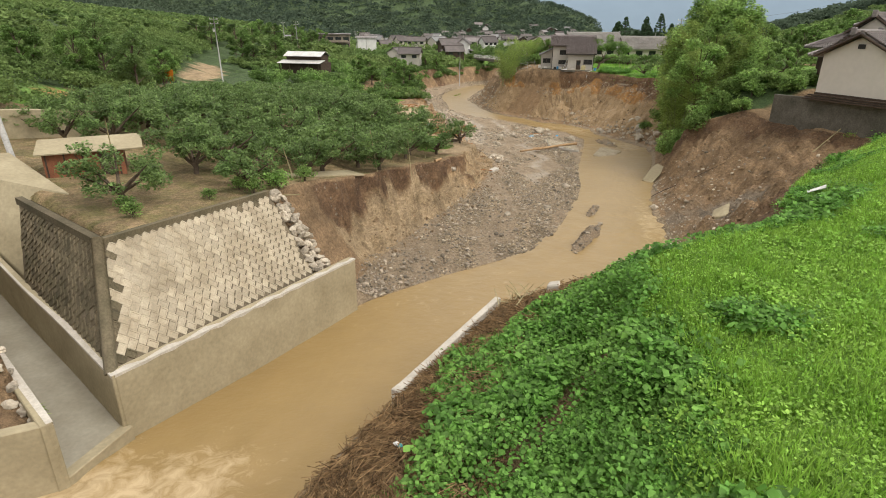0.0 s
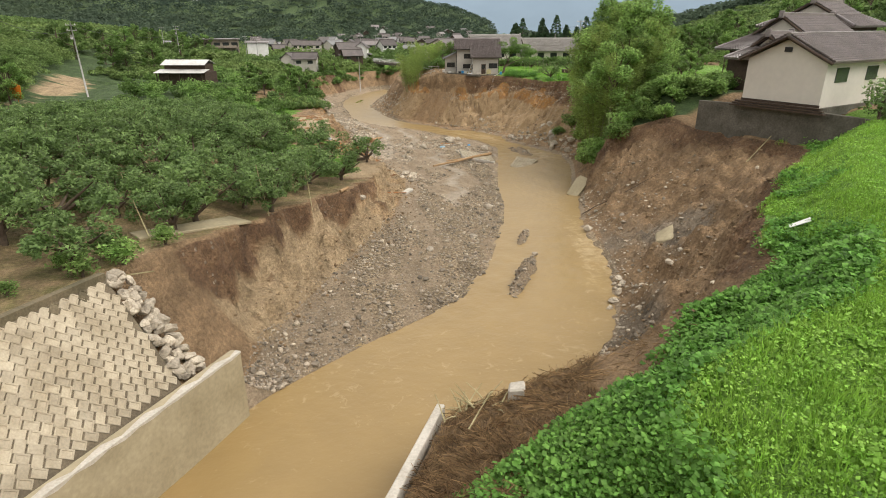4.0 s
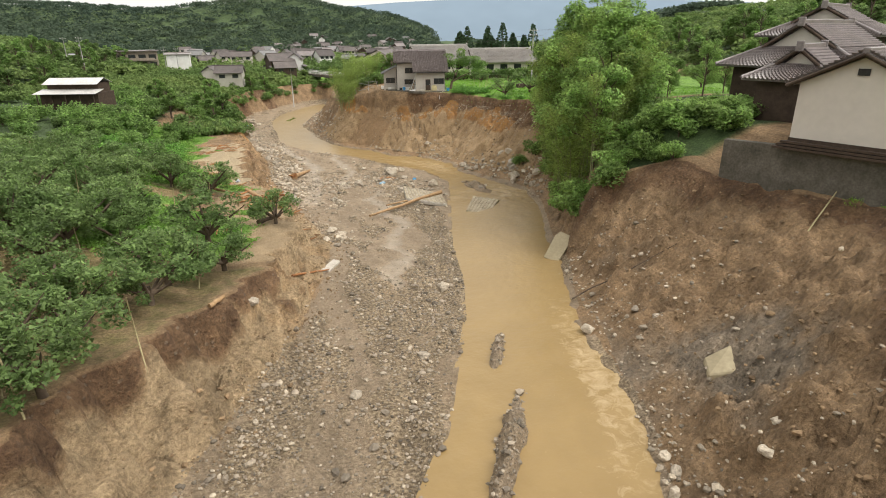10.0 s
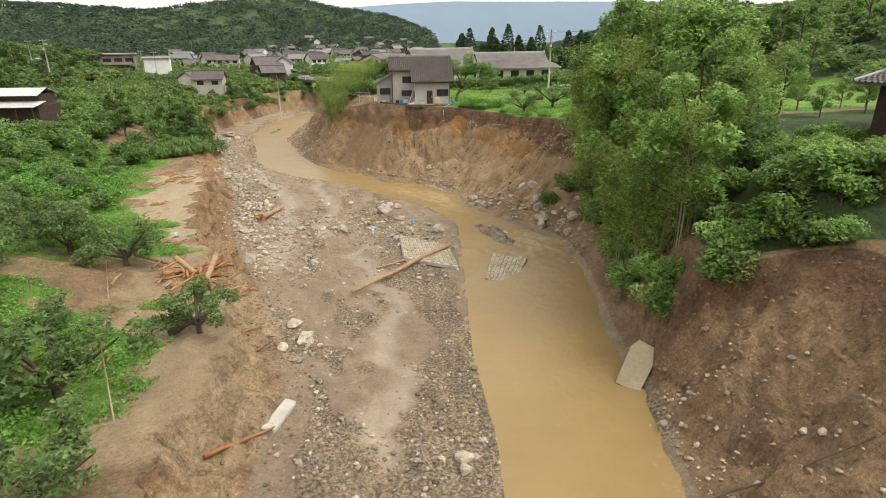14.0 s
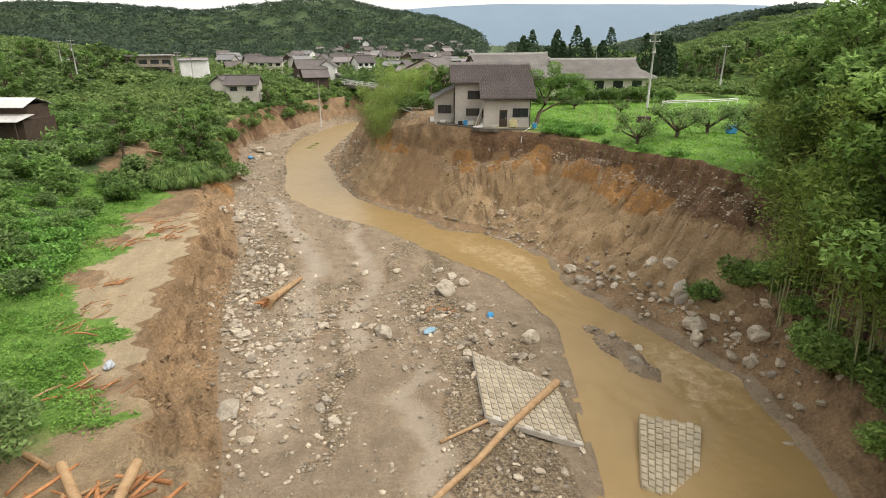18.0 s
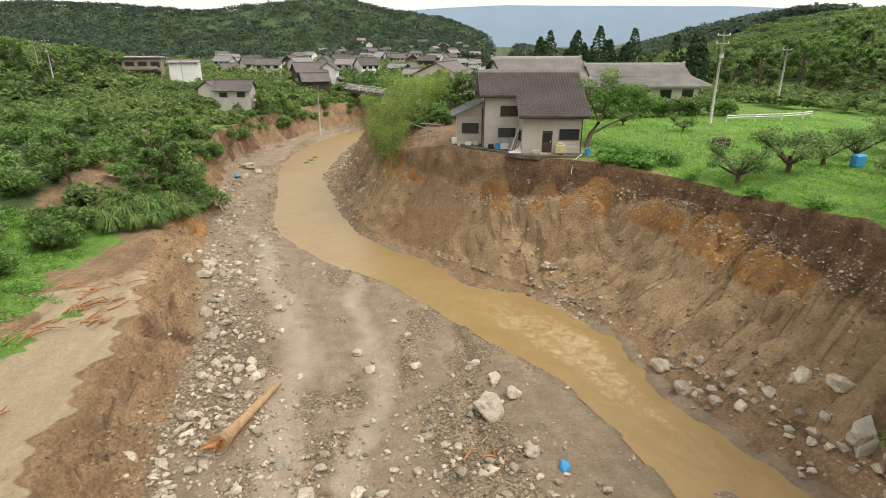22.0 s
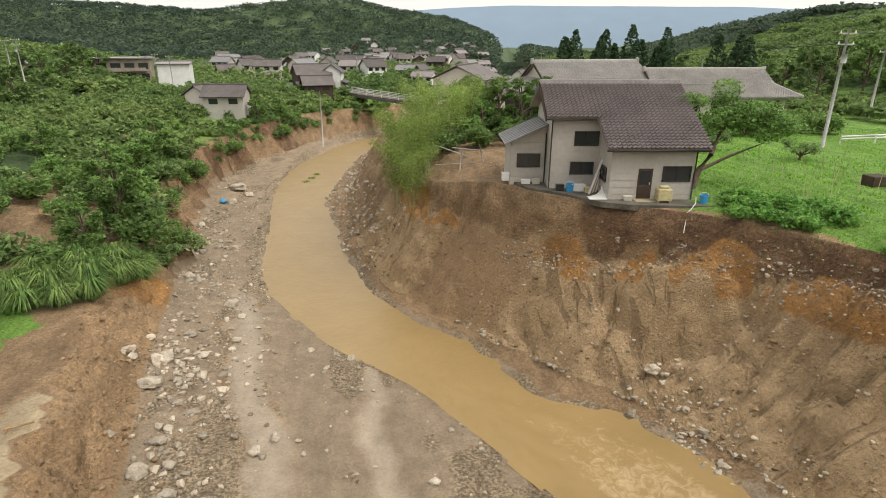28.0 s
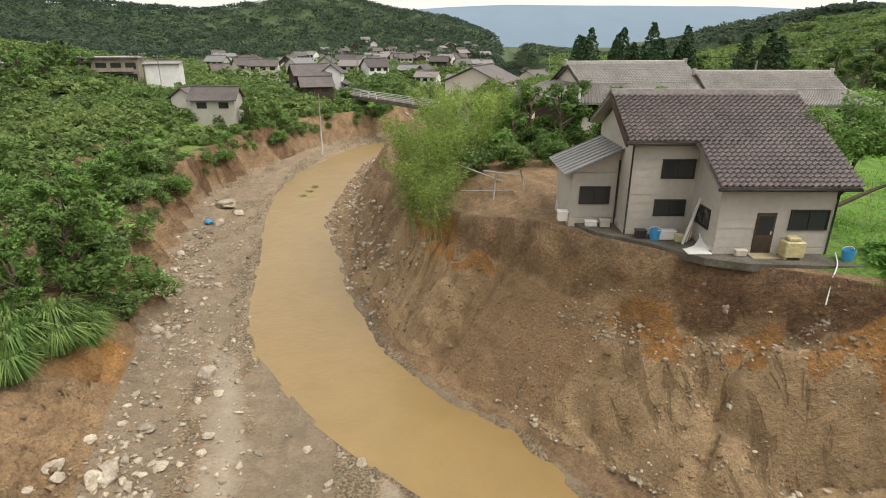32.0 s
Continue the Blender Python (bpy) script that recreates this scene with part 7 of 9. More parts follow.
def clods():
    """Lumps of fallen soil on the slipped banks and under the left face."""
    rng = np.random.default_rng(48)
    y = rng.uniform(26, 62, 2000)
    x = foot_r(y) + (crest_r(y) - foot_r(y)) * rng.beta(1.1, 1.3, len(y))
    y2 = rng.uniform(33, 132, 2200)
    x2 = foot_l(y2) + rng.normal(-0.4, 0.9, len(y2))
    keep = x2 > crest_l(y2) + 0.3
    y3 = np.concatenate((rng.uniform(86, 133, 1500),))
    x3 = crest_l(y3) + (foot_l(y3) - crest_l(y3)) * rng.random(len(y3))
    y4 = rng.uniform(96, 146, 2600)
    x4 = foot_r(y4) + (crest_r(y4) - foot_r(y4)) * rng.random(len(y4)) * 0.9
    xs, ys = np.concatenate((x, x2[keep], x3, x4)), np.concatenate((y, y2[keep], y3, y4))
    stone_field("soil_clods", "fallen lumps of brown soil on the cut banks", xs, ys, np.clip(0.12 * rng.lognormal(0, 0.55, len(xs)), 0.05, 0.5), M_CLOD, 5)
    # angular broken boulders sit in loose rows along the left edge of the bar and by the rapids
    n = 440
    y = np.concatenate((rng.normal(109, 4, n // 4), rng.normal(124, 3.5, n // 4), rng.uniform(86, 104, n // 4), rng.normal(150, 14, n // 4)))
    x = foot_l(y) + np.abs(rng.normal(1.2, 1.6, n)) + 0.6
    stone_field("row_stones", "pale rounded stones heaped along the edge of the bar", x, y, np.clip(0.42 * rng.lognormal(0, 0.4, n), 0.2, 1.1), M_STONE, 6)
    y = np.concatenate((rng.normal(95, 6, 420), rng.uniform(84, 106, 260)))
    x = np.concatenate((17 + 0.25 * (95 - y[:420]) + rng.normal(0, 3.2, 420), foot_l(y[420:]) + np.abs(rng.normal(1.5, 2.2, 260))))
    keep = x < water_l(y) - 0.3
    stone_field("bar_stones", "pale and grey stones strewn over the middle of the bar", x[keep], y[keep], np.clip(0.30 * rng.lognormal(0, 0.45, keep.sum()), 0.12, 0.95), M_STONE, 9)
    # stones and rubble in loose heaps on the upper bar
    y = np.concatenate((rng.normal(127, 2.5, 130), rng.normal(139, 4, 260), rng.normal(157, 5, 240), rng.uniform(118, 170, 500)))
    u = np.concatenate((np.abs(rng.normal(0.12, 0.1, 130)), np.abs(rng.normal(0.45, 0.22, 260)), np.abs(rng.normal(0.3, 0.15, 240)), rng.random(500) ** 1.5))
    x = foot_l(y) + (water_l(y) - foot_l(y)) * np.clip(u, 0, 0.96)
    stone_field("heap_stones", "grey and pale stones heaped on the upper bar", x, y, np.clip(0.2 * rng.lognormal(0, 0.5, len(y)), 0.08, 0.9), M_STONE, 10)
    y = rng.uniform(80, 106, 150)
    x = foot_r(y) + rng.normal(-0.2, 1.1, 150)
    stone_field("rapid_stones", "grey boulders and cobbles beside the rapids", x, y, np.clip(0.45 * rng.lognormal(0, 0.45, 150), 0.2, 1.2), M_STONE, 7)
    y = np.concatenate((rng.normal(117.5, 2.2, 90), rng.normal(113.5, 1.6, 90)))
    x = np.concatenate((28.9 + rng.normal(0, 0.6, 90), 28.6 + rng.normal(0, 0.9, 90)))
    stone_field("cliff_foot_stones", "grey stones washed out at the foot of the cliff", x, y, np.clip(0.28 * rng.lognormal(0, 0.4, 180), 0.12, 0.7), M_STONE, 8)


scattered_stones()
clods()


# ---- fallen logs, slabs and stakes ----
def on_ground(x, y, up=0.0):
    return Vector((x, y, float(ground_z(x, y)) + up))


def log(name, a, b, rad, material, label, up=0.1, taper=0.8, category="log", group="", bend=0.0, sides=9):
    a, b = on_ground(*a, up + rad * 0.7), on_ground(*b, up + rad * 0.7)
    r = random.Random(int(a.x * 37 + b.y * 11))
    pts = [a.lerp(b, t) + Vector((r.uniform(-1, 1), r.uniform(-1, 1), r.uniform(-0.4, 0.4))) * bend * (0 < t < 1) for t in (0, 0.2, 0.4, 0.6, 0.8, 1)]
    bm = tube_bm(pts, [rad * (1 - (1 - taper) * t) * r.uniform(0.92, 1.08) for t in (0, 0.2, 0.4, 0.6, 0.8, 1)], sides)
    return tagged(part(name, bm, material), label, category, group)


log("log", (22.1, 86.8), (12.2, 77.7), 0.2, M_LOG, "long stripped pale tree trunk lying on the gravel", 0.35, 0.6, bend=0.08)
log("log", (18.4, 84.8), (14.9, 83.3), 0.1, M_LOG, "short pale pole lying on the gravel", 0.1)
log("branch", (21.6, 53.8), (27.3, 51.6), 0.05, M_BARK, "thin dead branch on the brown slope", 0.25, 0.4, "branch", bend=0.15)
log("branch", (4.2, 60.5), (6.8, 62.5), 0.09, M_SPLINTER, "broken branch at the foot of the bank", 0.1, 0.6, "branch", bend=0.1)

log("log", (2.1, 68.8), (3.7, 71.5), 0.2, M_BARK, "dark barked log lying in the flooded orchard", 0.1, 0.75, bend=0.06)
log("log", (-2.4, 62.0), (-0.3, 62.6), 0.12, M_BARK, "dark barked pole under an orchard tree", 0.05, 0.8, bend=0.04)
log("log", (0.3, 50.2), (0.9, 51.1), 0.13, M_LOG, "pale broken log at the edge of the bank", 0.1, 0.8, bend=0.05)


def root_log():
    root = thing("uprooted_log", Matrix.Identity(4), "orange-brown uprooted trunk with a torn root end on the gravel", "log")
    a, b = on_ground(5.8, 100.3, 0.4), on_ground(8.1, 105.9, 0.25)
    part("trunk", tube_bm([a, a.lerp(b, 0.15), a.lerp(b, 0.5), b], (0.5, 0.3, 0.24, 0.15), 9), M_LOG, root)
    r = random.Random(3)
    d = (a - b).normalized()
    for k in range(9):
        tip = a + d * r.uniform(0.1, 0.6) + Vector((r.uniform(-0.6, 0.6), r.uniform(-0.4, 0.4), r.uniform(-0.3, 0.5)))
        part("root", tube_bm([a, a.lerp(tip, 0.6) + Vector((0, 0, 0.05)), tip], (0.16, 0.09, 0.03), 6), M_SPLINTER, root)


root_log()


def wood_pile(name, cx, cy, n, spread, length, seed, label, up=0.0, rad=0.09):
    """Splintered timber thrown together; each stick is a part."""
    r = random.Random(seed)
    root = thing(name, Matrix.Identity(4), label, "wood pile", "driftwood piles")
    for k in range(n):
        x, y = cx + r.gauss(0, spread), cy + r.gauss(0, spread * 0.8)
        ang, ln = r.gauss(0.9, 0.7), length * r.uniform(0.35, 1.1)
        d = Vector((math.cos(ang), math.sin(ang), r.uniform(-0.12, 0.12))) * ln / 2
        p = on_ground(x, y, up * r.random() + 0.1)
        q = rad * r.uniform(0.4, 1.2)
        part("stick", tube_bm([p - d, p + Vector((0, 0, r.uniform(-0.05, 0.08))), p + d], (q, q * 0.95, q * 0.6), 6), M_SPLINTER if r.random() < 0.65 else M_LOG, root)
    return root


wood_pile("wood_pile", 2.3, 78.2, 60, 1.5, 2.2, 1, "heap of splintered orange timber on flood mud", 0.7, 0.09)
log("log", (0.8, 80.5), (3.4, 76.3), 0.2, M_LOG, "thick pale log on the timber heap", 0.75, 0.85)
log("log", (3.4, 80.0), (3.2, 75.0), 0.2, M_LOG, "thick pale log on the timber heap", 0.7, 0.85)
log("log", (-2.4, 83.0), (0.2, 81.0), 0.13, M_LOG, "thin pale log beside the timber heap", 0.25, 0.85)
for k, (x, y, n, s) in enumerate(((-4.4, 101.2, 16, 0.9), (-4.4, 116.5, 18, 1.3), (-5.7, 110, 14, 0.9), (-0.9, 87.6, 18, 0.9), (-3.6, 113.2, 26, 0.8), (-2.1, 110.5, 12, 0.5), (-4.5, 94.5, 12, 1.4), (-3.0, 97.5, 10, 1.2), (5.0, 70.5, 12, 0.9), (-1.6, 66.5, 14, 1.0), (18.0, 98.0, 8, 0.4))):
    wood_pile("driftwood", x, y, n, s, 1.3, 20 + k, "scatter of splintered driftwood on the mud", 0.12, 0.05)


def slab(name, corners, thick, material, label, blocks=0.0, up=0.1, category="slab"):
    """A broken plate over four ground corners, with optional blocks on its face."""
    root = thing(name, Matrix.Identity(4), label, category)
    top = [on_ground(c[0], c[1], up + (c[2] if len(c) > 2 else 0)) for c in corners]
    bm = bmesh.new()
    a = [bm.verts.new(p) for p in top]
    b = [bm.verts.new(p - Vector((0, 0, thick))) for p in top]
    bm.faces.new(a)
    bm.faces.new(b[::-1])
    for i in range(4):
        bm.faces.new((a[i], b[i], b[(i + 1) % 4], a[(i + 1) % 4]))
    bmesh.ops.recalc_face_normals(bm, faces=bm.faces)
    bmesh.ops.bevel(bm, geom=bm.edges[:], offset=min(0.06, thick * 0.2), segments=1, affect="EDGES")
    part("plate", bm, material, root)
    if blocks:
        u = (top[1] - top[0])
        nu, nv = int(u.length / blocks), int((top[3] - top[0]).length / (blocks * 0.75))
        n = u.cross(top[3] - top[0]).normalized()
        n = n if n.z > 0 else -n
        for i in range(nu):
            for j in range(nv):
                o = 0.5 * (j % 2) / nu
                if i / nu + o + 0.9 / nu > 1:
                    continue
                q = [(i / nu + o + du / nu, (j + dv) / nv) for du, dv in ((0.06, 0.07), (0.94, 0.07), (0.94, 0.93), (0.06, 0.93))]
                pts = [top[0].lerp(top[1], s).lerp(top[3].lerp(top[2], s), t) for s, t in q]
                bm = bmesh.new()
                lo = [bm.verts.new(p + n * 0.002) for p in pts]
                hi = [bm.verts.new(p.lerp(sum(pts, Vector()) / 4, 0.1) + n * 0.07) for p in pts]
                bm.faces.new(hi)
                for e in range(4):
                    bm.faces.new((lo[e], lo[(e + 1) % 4], hi[(e + 1) % 4], hi[e]))
                bmesh.ops.recalc_face_normals(bm, faces=bm.faces)
                part("block", bm, M_BLOCK, root)
    return root


slab("wall_fragment", [(17.4, 84.4, 0.3), (18.4, 91.0, 0.4), (22.2, 87.2, 0.1), (21.4, 81.8, 0.1)], 0.4, M_CONCRETE_TOP, "tumbled fragment of block retaining wall on the gravel", 0.5)
slab("wall_fragment", [(22.6, 78.9, 0.5), (24.8, 83.0, 1.0), (27.6, 82.0, 0.6), (24.3, 77.3, 0.1)], 0.9, M_CONCRETE, "tilted fragment of block retaining wall in the water", 0.38, 0.2)
ob = thing("concrete_block", pose(25.25, 62.8, 2.0, 8, -38, 32), "leaning broken concrete block at the water's edge", "concrete block")
part("block_body", prism_bm([(-1.35, -0.6), (1.25, -0.7), (1.4, 0.5), (0.9, 0.75), (-1.3, 0.65)], -0.42, 0.42), M_CONCRETE, ob)
part("footing", box_bm((-1.75, -0.75, -0.5), (-1.2, 0.75, 0.2), 0.08), M_CONCRETE_OLD, ob)
slab("flat_rock", [(21.5, 41.3, 0.2), (22.0, 42.3, 0.25), (23.0, 41.9, -0.1), (22.5, 40.8, -0.15)], 0.4, M_CONCRETE, "tan flat slab of broken concrete on the slope", 0, 0.1)
slab("concrete_block", [(33.4, 93.4, 0.30), (33.6, 94.2, 0.32), (34.4, 94.1, 0.05), (34.3, 93.3, 0.05)], 0.6, M_CONCRETE_TOP, "square pale concrete block among the boulders", 0, 0.15, "concrete block")
slab("concrete_path", [(-4.7, 39.3, 0.1), (-6.0, 40.5, 0.1), (-9.9, 36.0, 0.05), (-8.9, 34.2, 0.05)], 0.15, M_CONCRETE, "undercut strip of concrete path along the orchard edge", 0, 0.06, "path")
slab("kerb_piece", [(6.2, 62.6, 0.1), (7.3, 64.8, 0.1), (7.8, 64.5, 0.1), (6.8, 62.3, 0.1)], 0.35, M_CONCRETE_TOP, "broken kerb stone lying on the bank", 0, 0.1, "kerb")


def stake(x, y, dx, dy, h, label="slanting bamboo stake in the orchard", rad=0.035):
    p = on_ground(x, y, -0.15)
    bm = tube_bm([p, p + Vector((dx * 0.5, dy * 0.5, h * 0.5)), p + Vector((dx, dy, h))], (rad, rad * 0.9, rad * 0.7), 6)
    tagged(part("stake", bm, M_BAMBOO), label, "stake", "orchard stakes")


for x, y, dx, dy, h in ((-3.9, 40.8, -0.5, 0.6, 3.1), (-1.6, 45.3, -0.3, 0.5, 3.2), (-17.4, 31.3, -0.2, 0.3, 3.2), (-22.5, 44.0, 0, 0.4, 3.5), (1.3, 61.0, 0.1, 0.3, 3.4), (-0.6, 53.8, 0.3, 0.2, 3.0), (-3.9, 69.8, 0.1, 0.3, 2.4), (-5.4, 83.0, -0.3, 0.3, 2.6), (-5.2, 42.6, 0.1, 0.4, 2.6), (-8.4, 34.2, -0.6, 0.5, 1.9), (-6.0, 46, -0.9, 0.5, 2.4), (-11, 41, -0.6, 0.2, 2.8), (-12, 52, -0.3, 0.1, 3.0), (-7, 58, -0.2, 0.2, 3.0), (-9, 66, 0.2, 0.1, 2.8), (-15, 60, -0.3, 0, 3.2), (-2, 74.5, 0.3, 0.1, 2.4), (-18, 48, 0.4, 0, 3.2)):
    stake(x, y, dx, dy, h)
for k in range(14):
    stake(40.5 + (k % 7) * 1.1 + r0.uniform(-0.3, 0.3), 123.5 + (k // 7) * 4.5 + r0.uniform(-1, 1), r0.uniform(-0.3, 0.7), 0.3, 2.2 + r0.uniform(-0.3, 0.6), "thin garden stake in the lawn", 0.02)
stake(30.2, 46.2, 4.6, 1.7, 3.2, "long white pipe leaning on the slipped slope", 0.05)
stake(-12.2, 27.5, 5.2, 2.0, -0.3, "long bamboo pole lying along the bank", 0.035)


# ---- poles, wires, rails ----
def utility_pole(x, y, h, label="grey concrete utility pole with crossarms", lean=0.0, arms=2, z=None):
    root = thing("utility_pole", Matrix.Translation((x, y, float(ground_z(x, y)) if z is None else z)), label, "utility pole", "utility poles")
    part("pole", tube_bm([(0, 0, -0.5), (lean * 0.5, 0, h * 0.5), (lean, 0, h)], (0.17, 0.14, 0.10), 8), M_POLE, root)
    for k in range(arms):
        part("crossarm", box_bm((lean - 0.9, -0.06, h - 0.5 - 0.9 * k), (lean + 0.9, 0.06, h - 0.38 - 0.9 * k)), M_POLE, root)
        for q in (-0.75, 0.0, 0.75):
            part("insulator", tube_bm([(lean + q, 0, h - 0.38 - 0.9 * k), (lean + q, 0, h - 0.16 - 0.9 * k)], (0.06, 0.04), 6), M_WHITE, root)
    if arms > 1:
        part("transformer", tube_bm([(lean - 0.15, -0.35, h - 2.9), (lean - 0.15, -0.35, h - 2.1)], (0.22, 0.22), 8), M_POLE, root)
    return root


def wire(a, b, sag=0.8):
    a, b = Vector(a), Vector(b)
    pts = [a.lerp(b, k / 8) - Vector((0, 0, sag * 4 * (k / 8) * (1 - k / 8))) for k in range(9)]
    tagged(part("cable", tube_bm(pts, 0.025, 4), M_WIRE), "thin black overhead cable between utility poles", "cable", "overhead cables")


utility_pole(56.9, 139, 10.4)
utility_pole(-52, 237, 10.8)
utility_pole(10.4, 219, 11.2, "weathered utility pole beside the far bank", 0, 0, -3.2)
utility_pole(-46, 132, 13.5, lean=-0.3)
utility_pole(-23.6, 32.4, 8.5, "leaning concrete pole beside the ramp", -0.9, 0)
utility_pole(-33, 268, 10)
utility_pole(-28, 262, 9.5, arms=1)
utility_pole(-60, 250, 9, arms=1)
utility_pole(61, 165, 8, arms=0)
utility_pole(84, 160, 9, arms=1)
for x, y in ((60, 300), (30, 330), (22, 290), (85, 380), (70, 460), (14, 268), (100, 330)):
    utility_pole(x, y, 10, arms=1)
wire((56.9, 139, 18.8), (118, 178, 24), 1.2)
wire((56.9, 139, 18.3), (110, 240, 20), 1.5)
wire((56.9, 139, 18.0), (25, 300, 12), 2.0)
wire((-52, 237, 15.2), (-33, 268, 13.5), 0.8)
wire((-46, 132, 18), (-52, 237, 15.4), 1.5)
wire((-46, 132, 17.6), (-27, 60, 20), 1.5)


def guard_rail(pts, label="white steel guard rail beside the lane"):
    root = thing("guard_rail", Matrix.Identity(4), label, "guard rail")
    g = [on_ground(*p) for p in pts]
    for a, b in zip(g, g[1:]):
        for h in (0.55, 0.8):
            part("rail", tube_bm([a + Vector((0, 0, h)), b + Vector((0, 0, h))], 0.075, 6), M_WHITE, root)
    for p in g:
        part("post", tube_bm([p - Vector((0, 0, 0.3)), p + Vector((0, 0, 0.9))], 0.06, 6), M_WHITE, root)


guard_rail([(60.0, 140.2), (64, 140.2), (68, 140.4), (72, 141.4), (75, 143.2)])
guard_rail([(-34.5, 46.0), (-31.6, 46.6), (-29.2, 47.2)], "white guard rail on the concrete dike")
guard_rail([(16, 276), (22, 268), (30, 262), (38, 258)], "white railing along the far road")


def left_yard():
    """Concrete dike, ramp and rusty hut by the road."""
    wall_run("wall_dike", [(-36, 41.5, 8.5, 12.0), (-29.5, 42.4, 8.5, 12.0), (-21.5, 43.8, 8.5, 11.7)], 0.5, M_CONCRETE, "pale concrete dike wall beside the road", 1)
    slab("concrete_ramp", [(-26.5, 29.0, 0.7), (-23.6, 32.2, 0.6), (-17.6, 27.2, 0.05), (-19.4, 25.4, 0.05)], 0.4, M_CONCRETE, "pale concrete ramp running down from the road", 0, 0.05, "ramp")
    root = thing("hut", pose(-19.3, 32.0, 9.75, 0, 0, 26), "small rusty board hut with a pale lean-to roof", "hut")
    part("wall", box_bm((-1.9, -1.2, -0.5), (1.9, 1.2, 1.75)), M_RUST, root)
    bm = bmesh.new()
    roof_slab(bm, (-2.2, -1.5, 1.65), (2.9, -1.5, 1.65), (2.9, 0.9, 2.05), (-2.2, 0.9, 2.05), 0.07)
    part("roof", bm, M_CONCRETE, root)
    part("door", box_bm((0.7, -1.26, -0.2), (1.5, -1.2, 1.5)), M_WOOD_DARK, root)
    for k in range(5):
        part("batten", box_bm((-1.8 + k * 0.85, -1.24, -0.3), (-1.72 + k * 0.85, -1.2, 1.7)), M_WOOD_DARK, root)
    root = thing("road_sign", pose(-48.4, 111, float(ground_z(-48.4, 111))), "orange roadside warning board on a post", "road sign")
    part("post", tube_bm([(0, 0, -0.3), (0, 0, 3.0)], 0.06, 6), M_ORANGE, root)
    part("board", prism_bm([(-0.5, 2.4), (0.6, 2.2), (0.8, 4.2), (-0.2, 4.9), (-0.8, 4.0)], -0.05, 0.05, "y"), M_ORANGE, root)


left_yard()


def far_bridge():
    """Road bridge with white rails over the far end of the stream."""
    a, b = Vector((13.5, 266.0, 4.2)), Vector((34.0, 226.0, 4.2))
    d = (b - a).normalized()
    w = Vector((-d.y, d.x, 0)) * 4.5
    root = thing("road_bridge", Matrix.Identity(4), "concrete road bridge with white rails over the stream", "bridge")
    bm = bmesh.new()
    top = [bm.verts.new(p) for p in (a, b, b + w, a + w)]
    low = [bm.verts.new(v.co - Vector((0, 0, 0.9))) for v in top]
    bm.faces.new(top)
    bm.faces.new(low[::-1])
    for i in range(4):
        bm.faces.new((top[i], low[i], low[(i + 1) % 4], top[(i + 1) % 4]))
    bmesh.ops.recalc_face_normals(bm, faces=bm.faces)
    part("deck", bm, M_CONCRETE_OLD, root)
    for side in (Vector((0, 0, 0)), w):
        for h in (0.45, 0.85):
            part("rail", tube_bm([a + side + Vector((0, 0, h)), b + side + Vector((0, 0, h))], 0.07, 5), M_WHITE, root)
        for k in range(13):
            p = a.lerp(b, k / 12) + side
            part("post", tube_bm([p - Vector((0, 0, 0.05)), p + Vector((0, 0, 0.9))], 0.06, 5), M_WHITE, root)
    for t in (0.1, 0.92):
        p = a.lerp(b, t)
        bm = box_bm((-0.8, -0.2, -11), (0.8, 4.7, -0.92), 0.0, None, Matrix.Translation(p) @ Matrix.Rotation(math.atan2(d.y, d.x), 4, "Z"))
        part("abutment", bm, M_CONCRETE_OLD, root)


far_bridge()


